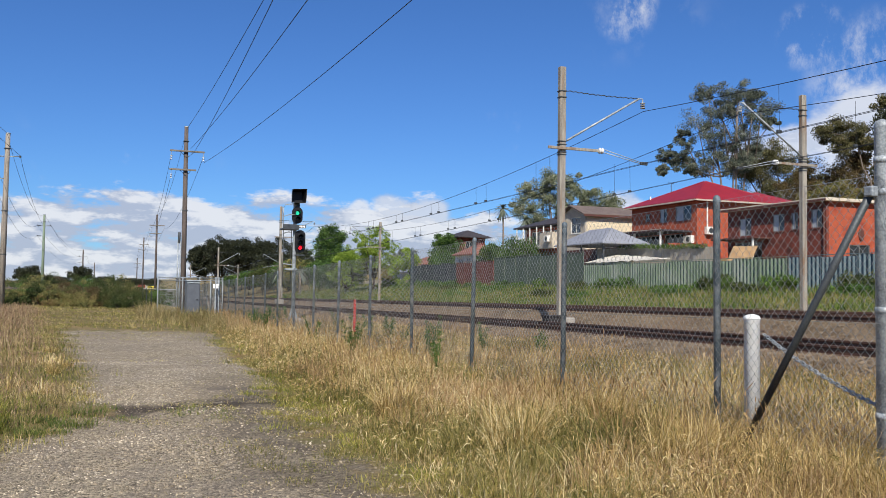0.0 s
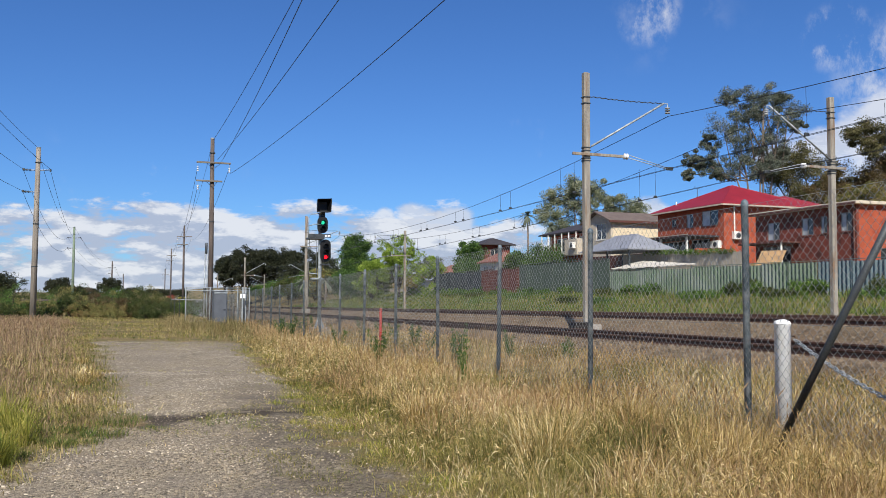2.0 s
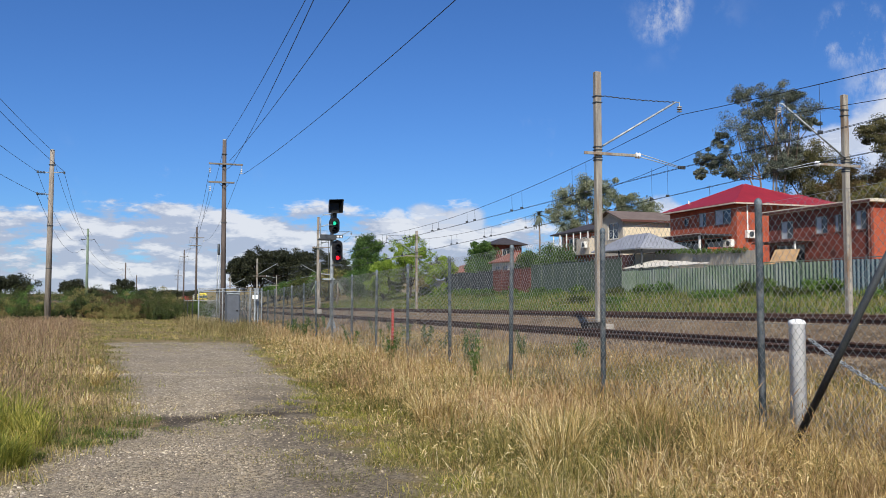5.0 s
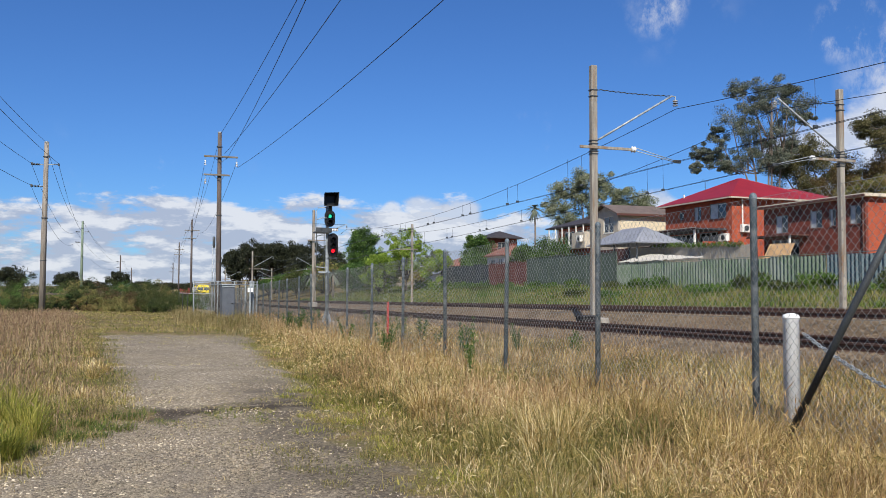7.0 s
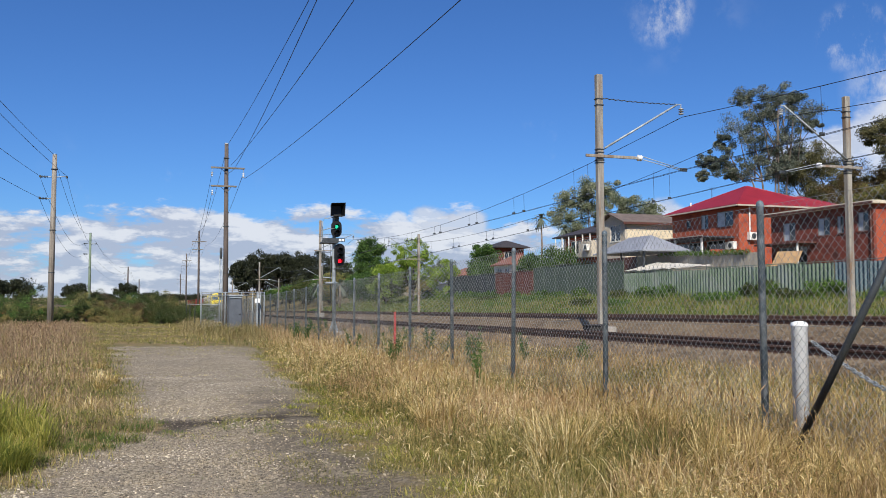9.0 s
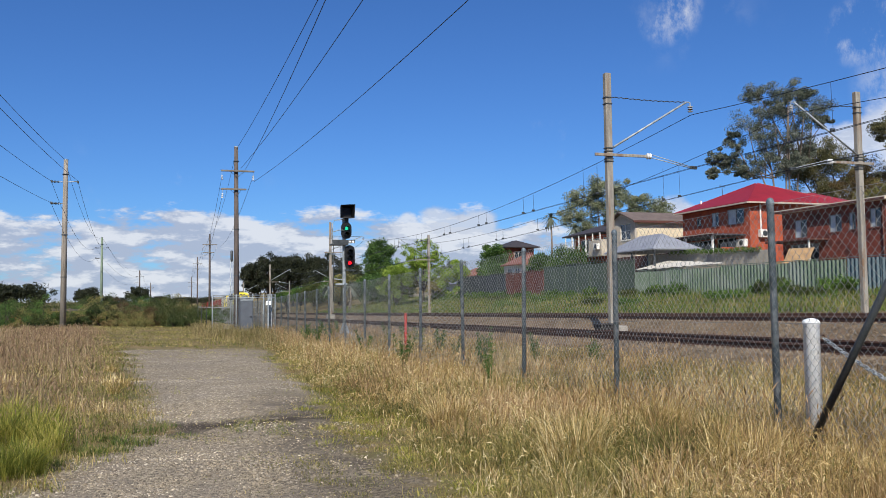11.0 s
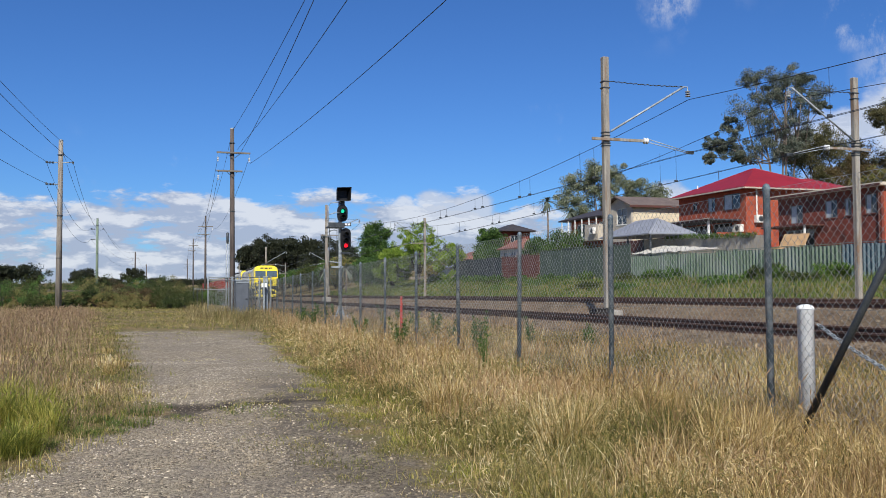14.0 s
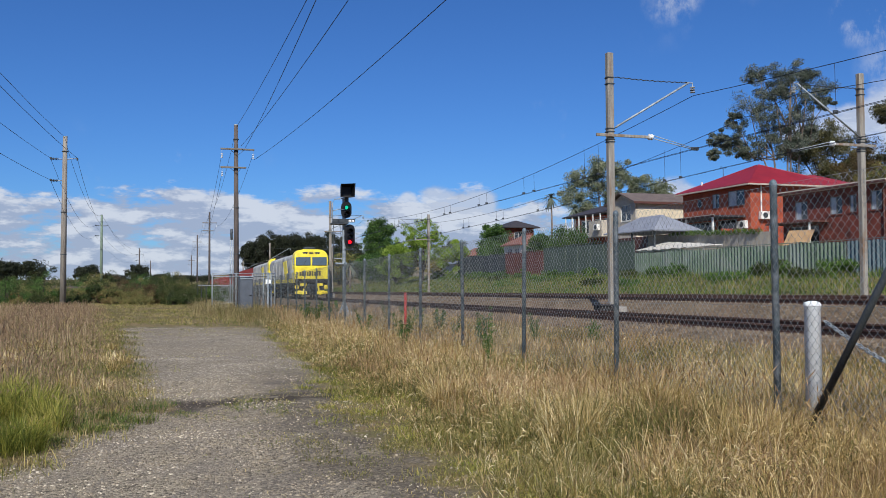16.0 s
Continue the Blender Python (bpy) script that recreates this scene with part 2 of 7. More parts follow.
M = {
    "ground": ground_mat(),
    "ballast": mat("ballast", srgb(136, 119, 97), srgb(86, 73, 58), 0.95, 0, 1.2, 26, 1.0, 0.05, c=srgb(120, 100, 80), cs=0.5, spec=0.1),
    "stone": leaf_mat("ballast_stone", [srgb(70, 60, 49), srgb(104, 90, 73), srgb(138, 122, 100), srgb(94, 79, 63)], 0.0, 0.9),
    "pebble": leaf_mat("gravel_stone", [srgb(90, 80, 66), srgb(120, 108, 90), srgb(146, 133, 112), srgb(122, 109, 90), srgb(164, 150, 126), srgb(136, 123, 102), srgb(200, 187, 162)], 0.0, 0.9),
    "pebble_pale": leaf_mat("pale_gravel_stone", [srgb(88, 80, 70), srgb(122, 112, 98), srgb(150, 139, 122), srgb(186, 174, 154)], 0.0, 0.9),
    "rail": mat("rail_rust", srgb(86, 60, 47), srgb(58, 42, 35), 0.8, 0.0, 3, 80, 0.3, 0.003),
    "sleeper": mat("sleeper_concrete", srgb(128, 118, 106), srgb(92, 82, 72), 0.9, 0, 5, 70),
    "galv": mat("galvanised_steel", srgb(170, 176, 178), srgb(116, 122, 126), 0.5, 0.1, 6, 60, 0.3, 0.003),
    "wire": mat("fence_wire", srgb(168, 168, 164), srgb(112, 114, 114), 0.42, 0.2, 3, 60, 0),
    "wire_dull": mat("dull_fence_wire", srgb(112, 116, 112), srgb(80, 84, 82), 0.6, 0.1, 3, 60, 0),
    "post_galv": mat("weathered_galvanised_post", srgb(112, 124, 130), srgb(76, 86, 92), 0.55, 0.15, 9, 70, 0.4, 0.004, c=srgb(152, 158, 160), cs=6.0),
    "dark_steel": mat("dark_steel", srgb(78, 82, 84), srgb(56, 60, 62), 0.55, 0.4, 5, 80, 0.15, 0.002),
    "black": mat("black_paint", srgb(14, 14, 15), srgb(9, 9, 10), 0.5, 0, 5, 60, 0.1, 0.002),
    "cable": mat("cable", srgb(40, 44, 52), srgb(28, 31, 36), 0.6, 0.2, 2, 30, 0),
    "white": mat("white_paint", srgb(246, 246, 243), srgb(232, 231, 226), 0.5, 0, 5, 50, 0.2, 0.003),
    "red_peg": mat("red_paint", srgb(180, 60, 48), srgb(146, 48, 40), 0.6, 0, 6, 50, 0.1),
    "mast": mat("mast_timber", srgb(158, 152, 140), srgb(108, 102, 94), 0.85, 0, 2.0, 40, 0.5, 0.006, stretch=(6, 6, 0.5), c=srgb(120, 98, 78), cs=1.2),
    "pole": mat("pole_timber", srgb(102, 91, 84), srgb(62, 56, 53), 0.9, 0, 2.0, 40, 0.6, 0.008, stretch=(6, 6, 0.4)),
    "pole_pale": mat("pole_timber_weathered", srgb(152, 143, 131), srgb(98, 91, 83), 0.9, 0, 2.0, 40, 0.6, 0.008, stretch=(6, 6, 0.4)),
    "pole_green": mat("pole_timber_treated", srgb(124, 138, 116), srgb(92, 106, 90), 0.9, 0, 2.0, 40, 0.5, 0.008, stretch=(6, 6, 0.4)),
    "ceramic": mat("banded_ceramic", srgb(206, 206, 202), srgb(58, 58, 60), 0.3, 0, 2.5, 14, 0, stretch=(0.1, 0.1, 3)),
    "arm": mat("weathered_arm_timber", srgb(128, 120, 108), srgb(88, 82, 76), 0.9, 0, 2.0, 40, 0.6, 0.008, stretch=(0.5, 6, 6)),
    "porcelain": mat("porcelain", srgb(222, 222, 220), srgb(190, 192, 194), 0.25, 0, 6, 40, 0),
    "cabinet": mat("cabinet_paint", srgb(96, 100, 106), srgb(82, 86, 92), 0.5, 0.1, 3, 40, 0.1, 0.003),
    "concrete": mat("concrete", srgb(158, 152, 142), srgb(122, 116, 108), 0.9, 0, 3, 50, 0.5, 0.008),
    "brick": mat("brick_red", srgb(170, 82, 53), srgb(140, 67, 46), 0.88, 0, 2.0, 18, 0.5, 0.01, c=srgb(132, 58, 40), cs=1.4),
    # darker brick; on the flats it colours in the shade of the rail side
    "brick_dark": mat("brick_brown_and_shaded", srgb(122, 60, 46), srgb(96, 50, 40), 0.88, 0, 2.0, 18, 0.5, 0.01, c=srgb(72, 40, 34), cs=1.4),
    "cream": mat("cream_weatherboard", srgb(222, 206, 176), srgb(200, 184, 154), 0.7, 0, 1.5, 30, 0.3, 0.005, stretch=(0.5, 0.5, 8)),
    # beige render, also laid on the cream house as its shaded side
    "fibro": mat("beige_and_shaded_cream", srgb(196, 184, 164), srgb(172, 160, 142), 0.8, 0, 1.5, 30, 0.3, 0.005),
    "trim": mat("white_trim", srgb(232, 228, 218), srgb(206, 200, 190), 0.6, 0, 3, 40, 0.1),
    "fascia": mat("brown_fascia", srgb(92, 54, 44), srgb(70, 44, 38), 0.7, 0, 3, 40, 0.1),
    "roof_red": mat("red_roof_steel", srgb(150, 36, 44), srgb(130, 30, 38), 0.5, 0.1, 0.8, 20, 0.15, 0.01),
    "roof_dark": mat("dark_roof_tile", srgb(64, 60, 63), srgb(48, 45, 48), 0.8, 0, 1.5, 14, 0.5, 0.03),
    "roof_brown": mat("brown_roof_tile", srgb(112, 98, 90), srgb(86, 76, 72), 0.8, 0, 1.5, 14, 0.5, 0.03),
    "roof_grey": mat("grey_roof_steel", srgb(150, 152, 158), srgb(128, 130, 136), 0.5, 0.1, 1.0, 20, 0.2, 0.01),
    "roof_terra": mat("terracotta_roof", srgb(142, 96, 80), srgb(112, 76, 64), 0.8, 0, 1.5, 14, 0.5, 0.03),
    "alu": mat("dull_aluminium", srgb(124, 122, 118), srgb(96, 94, 92), 0.5, 0.2, 4, 40, 0.1),
    "pane": glass_mat("window_glass", (0.10, 0.12, 0.14, 1), 0.08),
    "curtain": mat("curtained_pane", srgb(186, 190, 192), srgb(150, 156, 162), 0.25, 0, 2.0, 12, 0),
    "screen": glass_mat("windscreen_glass", (0.07, 0.10, 0.13, 1), 0.1),
    "dark_pane": glass_mat("dark_glass", (0.020, 0.028, 0.036, 1), 0.06),
    "cb_green": mat("green_steel_fence", srgb(112, 127, 104), srgb(88, 102, 85), 0.55, 0.0, 1.0, 14, 0.1, c=srgb(122, 130, 118), cs=0.6),
    "cb_dark": mat("dark_green_fence", srgb(84, 96, 82), srgb(70, 82, 70), 0.6, 0.1, 1.0, 14, 0.1),
    "cb_blue": mat("blue_grey_fence", srgb(104, 120, 124), srgb(82, 97, 101), 0.55, 0.1, 1.0, 14, 0.1),
    "cb_brown": mat("red_brown_fence", srgb(110, 68, 58), srgb(88, 54, 48), 0.7, 0.1, 1.0, 14, 0.1),
    "cb_grey": mat("dark_grey_fence", srgb(66, 72, 74), srgb(52, 58, 60), 0.7, 0.1, 1.0, 14, 0.1),
    "timber_grey": mat("grey_paling", srgb(182, 172, 154), srgb(150, 140, 126), 0.9, 0, 1.5, 30, 0.4, 0.006),
    "tarp": mat("pale_tarpaulin", srgb(206, 200, 186), srgb(176, 170, 158), 0.7, 0, 1.5, 20, 0.5, 0.02),
    "panel_wood": mat("plywood", srgb(168, 136, 96), srgb(140, 112, 80), 0.8, 0, 2, 30, 0.2),
    "bark": mat("bark", srgb(140, 126, 112), srgb(86, 76, 68), 0.95, 0, 3, 30, 0.7, 0.02, stretch=(3, 3, 0.6)),
    "bark_dark": mat("bark_dark", srgb(84, 72, 62), srgb(52, 46, 42), 0.95, 0, 3, 30, 0.7, 0.02, stretch=(3, 3, 0.6)),
    "straw": leaf_mat("straw_blade", [srgb(128, 110, 60), srgb(160, 136, 82), srgb(190, 162, 104), srgb(218, 192, 136), srgb(240, 222, 174)], 0.3),
    "seed": leaf_mat("seed_head", [srgb(132, 106, 70), srgb(160, 130, 90), srgb(186, 156, 114), srgb(210, 184, 142)], 0.35),
    "haze": leaf_mat("purple_seed_head", [srgb(124, 100, 78), srgb(150, 124, 98), srgb(170, 144, 114), srgb(190, 166, 130)], 0.35),
    "olive_blade": leaf_mat("olive_blade", [srgb(80, 82, 40), srgb(108, 106, 54), srgb(140, 130, 72), srgb(170, 154, 98)], 0.35),
    "fresh": leaf_mat("fresh_blade", [srgb(92, 102, 40), srgb(126, 130, 52), srgb(160, 156, 70), srgb(196, 182, 98)], 0.4),
    "tuft": leaf_mat("dark_tuft", [srgb(66, 84, 36), srgb(88, 104, 46), srgb(120, 126, 62), srgb(152, 146, 84)], 0.35),
    "dry": leaf_mat("dry_grass", [srgb(100, 102, 52), srgb(132, 122, 68), srgb(112, 84, 54), srgb(162, 132, 88), srgb(194, 164, 114), srgb(224, 200, 152), srgb(206, 178, 128), srgb(246, 230, 190)], 0.3),
    "field": leaf_mat("field_grass", [srgb(96, 102, 50), srgb(122, 116, 64), srgb(118, 98, 66), srgb(150, 132, 90), srgb(168, 150, 104), srgb(196, 178, 132)], 0.3),
    "green": leaf_mat("green_grass", [srgb(84, 92, 40), srgb(116, 120, 52), srgb(150, 144, 72), srgb(178, 160, 96), srgb(196, 174, 120)], 0.35),
    "bank": leaf_mat("bank_grass", [srgb(58, 82, 34), srgb(78, 104, 42), srgb(100, 122, 54), srgb(122, 134, 68), srgb(138, 134, 84)], 0.35),
    "weed": leaf_mat("weed_leaf", [srgb(56, 82, 34), srgb(82, 110, 46), srgb(116, 136, 66)], 0.35),
    "leaf_gum": leaf_mat("gum_leaf", [srgb(58, 65, 56), srgb(86, 94, 81), srgb(114, 121, 104), srgb(150, 152, 134)], 0.35),
    "leaf_gum_pale": leaf_mat("pale_gum_leaf", [srgb(76, 84, 62), srgb(110, 118, 90), srgb(140, 146, 116), srgb(172, 172, 144)], 0.35),
    "leaf_brown": leaf_mat("brown_leaf", [srgb(60, 46, 34), srgb(92, 70, 50), srgb(112, 92, 62), srgb(84, 80, 48)], 0.3),
    "leaf_gum_olive": leaf_mat("olive_gum_leaf", [srgb(56, 58, 38), srgb(84, 85, 54), srgb(110, 106, 70), srgb(134, 124, 88)], 0.3),
    "leaf_rust": leaf_mat("rusty_leaf", [srgb(66, 58, 36), srgb(94, 80, 50), srgb(116, 94, 62), srgb(96, 92, 54)], 0.3),
    "leaf_dark": leaf_mat("dark_leaf", [srgb(32, 37, 26), srgb(49, 54, 37), srgb(70, 72, 50)], 0.3),
    "leaf_mid": leaf_mat("mid_leaf", [srgb(46, 68, 32), srgb(70, 98, 44), srgb(104, 130, 62)], 0.3),
    "leaf_lime": leaf_mat("lime_leaf", [srgb(92, 120, 40), srgb(134, 158, 58), srgb(172, 188, 92)], 0.4),
    "leaf_scrub": leaf_mat("scrub_leaf", [srgb(40, 52, 26), srgb(60, 74, 35), srgb(82, 92, 46), srgb(92, 90, 54)], 0.3),
    "leaf_olive": leaf_mat("olive_leaf", [srgb(84, 92, 50), srgb(124, 124, 70), srgb(150, 138, 84), srgb(128, 102, 70)], 0.3),
    "yellow": mat("yellow_paint", srgb(236, 216, 58), srgb(216, 194, 48), 0.45, 0, 1.5, 30, 0.05, 0.002, local=True, c=srgb(196, 172, 50), cs=0.9),
    "loco_grey": mat("loco_grey", srgb(212, 208, 196), srgb(132, 132, 130), 0.55, 0.1, 0.7, 20, 0.1, 0.004, local=True, c=srgb(104, 100, 96), cs=0.45),
    "loco_pale": mat("loco_pale_paint", srgb(206, 204, 184), srgb(176, 174, 158), 0.5, 0.05, 1.0, 20, 0.1, 0.003, local=True),
    "loco_dark": mat("loco_underframe", srgb(52, 48, 46), srgb(34, 32, 32), 0.8, 0.1, 2, 30, 0.2, 0.004, local=True),
    "wagon_red": mat("red_container", srgb(142, 44, 36), srgb(112, 36, 32), 0.65, 0.05, 1.0, 20, 0.2, 0.006, local=True),
    "letter": mat("dark_lettering", srgb(84, 76, 48), srgb(66, 60, 44), 0.6, 0, 3, 30, 0, local=True),
    "lit_green": glow_mat("green_lamp", (0.03, 0.72, 0.40, 1), 0.9),
    "lit_red": glow_mat("red_lamp", (1.0, 0.008, 0.02, 1), 2.0),
}

# ---------------------------------------------------------------- mesh tools
class Shape:
    """Verts and faces of one part."""

    def __init__(self):
        self.v, self.f = [], []

    def add(self, v, f):
        o = len(self.v)
        self.v += [tuple(p) for p in v]
        self.f += [tuple(i + o for i in q) for q in f]
        return self

    def box(self, x0, x1, y0, y1, z0, z1, m=None):
        v = [(x, y, z) for z in (z0, z1) for y in (y0, y1) for x in (x0, x1)]
        if m:
            v = [m @ Vector(p) for p in v]
        return self.add(v, [(0, 2, 3, 1), (4, 5, 7, 6), (0, 1, 5, 4), (2, 6, 7, 3), (0, 4, 6, 2), (1, 3, 7, 5)])

    def soft(self, x0, x1, y0, y1, z0, z1, r=0.01, m=None):
        """A box with bevelled edges."""
        bm = bmesh.new()
        bmesh.ops.create_cube(bm, size=1)
        for p in bm.verts:
            p.co = Vector(((x0 + x1) / 2 + p.co.x * (x1 - x0), (y0 + y1) / 2 + p.co.y * (y1 - y0), (z0 + z1) / 2 + p.co.z * (z1 - z0)))
        bmesh.ops.bevel(bm, geom=bm.edges[:], offset=min(r, 0.45 * min(x1 - x0, y1 - y0, z1 - z0)), segments=2, affect="EDGES", profile=0.5)
        bm.verts.index_update()
        v = [m @ p.co if m else p.co.copy() for p in bm.verts]
        self.add(v, [[q.index for q in g.verts] for g in bm.faces])
        bm.free()
        return self

    def tube(self, pts, r, n=8, r1=None, cap=True):
        """A round bar along a run of points."""
        pts = [Vector(p) for p in pts]
        k, v, f = len(pts), [], []
        for i, p in enumerate(pts):
            d = (pts[min(i + 1, k - 1)] - pts[max(i - 1, 0)]).normalized()
            a = d.cross(Vector((0, 0, 1)) if abs(d.z) < 0.9 else Vector((1, 0, 0))).normalized()
            b = d.cross(a)
            ri = r if r1 is None else r + (r1 - r) * i / (k - 1)
            v += [p + (a * math.cos(t) + b * math.sin(t)) * ri for t in (2 * math.pi * j / n for j in range(n))]
        for i in range(k - 1):
            f += [(i * n + j, i * n + (j + 1) % n, (i + 1) * n + (j + 1) % n, (i + 1) * n + j) for j in range(n)]
        if cap:
            f += [tuple(range(n - 1, -1, -1)), tuple(range((k - 1) * n, k * n))]
        return self.add(v, f)

    def lathe(self, prof, n=16, m=None):
        """Rings (r, z) round the z axis."""
        v, f, k = [], [], len(prof)
        for r, z in prof:
            v += [Vector((r * math.cos(t), r * math.sin(t), z)) for t in (2 * math.pi * j / n for j in range(n))]
        for i in range(k - 1):
            f += [(i * n + j, i * n + (j + 1) % n, (i + 1) * n + (j + 1) % n, (i + 1) * n + j) for j in range(n)]
        f += [tuple(range(n - 1, -1, -1)), tuple(range((k - 1) * n, k * n))]
        if m:
            v = [m @ p for p in v]
        return self.add(v, f)

    def prism(self, outline, y0, y1):
        """An outline in x, z pushed along y."""
        n = len(outline)
        v = [(x, y0, z) for x, z in outline] + [(x, y1, z) for x, z in outline]
        f = [tuple(range(n)), tuple(range(2 * n - 1, n - 1, -1))]
        f += [(i, i + n, (i + 1) % n + n, (i + 1) % n) for i in range(n)]
        return self.add(v, f)

    def mesh(self, name, material, smooth=False):
        me = bpy.data.meshes.new(name)
        me.from_pydata(self.v, [], self.f)
        me.materials.append(material)
        me.validate()
        bm = bmesh.new()
        bm.from_mesh(me)
        bmesh.ops.recalc_face_normals(bm, faces=bm.faces)
        bm.to_mesh(me)
        bm.free()
        if smooth:
            me.polygons.foreach_set("use_smooth", [True] * len(me.polygons))
        me.update()
        return me


def part(name, shape, material, parent, label="", smooth=False):
    ob = new(name, shape.mesh(name, material, smooth))
    ob.parent = parent
    if label:
        tagged(ob, label)
    return ob


def thing(name, label, category, at=(0, 0, 0), group="", kind="", turn=0):
    ob = new(name)
    ob.matrix_world = pose(*at, 0, 0, turn)
    ob.empty_display_size = 0.2
    return tagged(ob, label, category, group, kind)


def solid(name, shape, material, label, category, group="", kind="", smooth=False):
    return tagged(new(name, shape.mesh(name, material, smooth)), label, category, group, kind)


def fast_mesh(name, verts, faces_flat, sizes, material):
    """A large mesh from numpy arrays."""
    me = bpy.data.meshes.new(name)
    me.vertices.add(len(verts))
    me.vertices.foreach_set("co", np.asarray(verts, np.float32).ravel())
    me.loops.add(len(faces_flat))
    me.loops.foreach_set("vertex_index", np.asarray(faces_flat, np.int32))
    starts = np.concatenate([[0], np.cumsum(sizes)[:-1]]).astype(np.int32)
    me.polygons.add(len(sizes))
    me.polygons.foreach_set("loop_start", starts)
    me.materials.append(material)
    me.update(calc_edges=True)
    me.validate()
    return me


# ---------------------------------------------------------------- lie of the land
def lerp_table(x, table):
    return np.interp(x, [a for a, _ in table], [b for _, b in table])


BASE = [(-3000, 0), (-30, 0.0), (0, 0.0), (2.5, 0.0), (5.4, 0.12), (8.3, 0.30), (13.0, 0.62), (22.8, 1.0), (24, 1.08), (28, 1.18), (38, 1.5), (39, 1.9), (43, 3.6), (49, 4.0), (62, 6.0), (85, 8.5), (140, 10.0), (3000, 10.0)]
FALL = [(-3000, 0.0015), (-4, 0.0015), (1.5, 0.004), (5.4, 0.0145), (13, 0.0138), (25, 0.0138), (38, 0.001), (3000, 0.0)]


def fall(y):
    """How far along the falling stretch y lies: the line falls to about 240 m and then runs level."""
    y = np.asarray(y, float)
    return np.where(y < 0, np.maximum(y, -40) * 0.4, np.where(y < 220, y, 220 + 40 * (1 - np.exp(-(np.maximum(y, 220) - 220) / 40))))


def ground_z(x, y):
    return lerp_table(x, BASE) - lerp_table(x, FALL) * fall(y)


def rail_z(y):
    return 0.80 - 0.0138 * fall(y)


def main_z(y):
    return 1.15 - 0.0138 * fall(y)


GRID = []


def surf_z(x, y):
    """The ground as built, with its bumps."""
    xs, ys, Z = GRID[0]
    i = np.clip(np.searchsorted(xs, x) - 1, 0, len(xs) - 2)
    j = np.clip(np.searchsorted(ys, y) - 1, 0, len(ys) - 2)
    u, v = (x - xs[i]) / (xs[i + 1] - xs[i]), (y - ys[j]) / (ys[j + 1] - ys[j])
    return (Z[j, i] * (1 - u) + Z[j, i + 1] * u) * (1 - v) + (Z[j + 1, i] * (1 - u) + Z[j + 1, i + 1] * u) * v


def build_ground():
    xs = np.unique(np.concatenate([np.linspace(-14, 45, 119), np.linspace(-60, 140, 60), [-3000, -1500, -700, -300, -150, -90, 200, 350, 700, 1500, 3000]]))
    ys = np.unique(np.concatenate([np.linspace(-10, 70, 120), np.linspace(70, 320, 50), [-3000, -1200, -500, -200, -80, -40, -20, 380, 480, 700, 1200, 2000, 3500]]))
    X, Y = np.meshgrid(xs, ys)
    Z = ground_z(X, Y)
    bump = np.zeros_like(Z)
    near = (np.abs(X) < 60) & (Y > -15) & (Y < 120)
    for i, j in zip(*np.nonzero(near)):
        bump[i, j] = 0.07 * noise.noise(Vector((X[i, j] * 0.35, Y[i, j] * 0.35, 0))) + 0.03 * noise.noise(Vector((X[i, j] * 1.3, Y[i, j] * 1.3, 3)))
    Z = Z + bump * np.where((X > 8) & (X < 23), 0, 1)
    GRID.append((xs, ys, Z))
    nx, ny = len(xs), len(ys)
    idx = np.arange(nx * ny).reshape(ny, nx)
    q = np.stack([idx[:-1, :-1], idx[:-1, 1:], idx[1:, 1:], idx[1:, :-1]], -1).reshape(-1)
    me = fast_mesh("ground", np.stack([X, Y, Z], -1).reshape(-1, 3), q, np.full((nx - 1) * (ny - 1), 4), M["ground"])
    me.polygons.foreach_set("use_smooth", [True] * len(me.polygons))
    tagged(new("ground", me), "dry grassy ground with a worn gravel track", "ground", kind="structure")


build_ground()
TRACK_Y = [-40, -20, 0] + [10 * i for i in range(1, 33)] + [360, 420, 500, 600, 700]


def along(profile, lift):
    """A profile of x, z swept along the line; lift gives its height at each y."""
    s, n = Shape(), len(profile)
    v = [(x, y, z + float(lift(y))) for y in TRACK_Y for x, z in profile]
    f = []
    for i in range(len(TRACK_Y) - 1):
        f += [(i * n + j, i * n + (j + 1) % n, (i + 1) * n + (j + 1) % n, (i + 1) * n + j) for j in range(n)]
    f += [tuple(range(n - 1, -1, -1)), tuple(range((len(TRACK_Y) - 1) * n, len(TRACK_Y) * n))]
    return s.add(v, f)


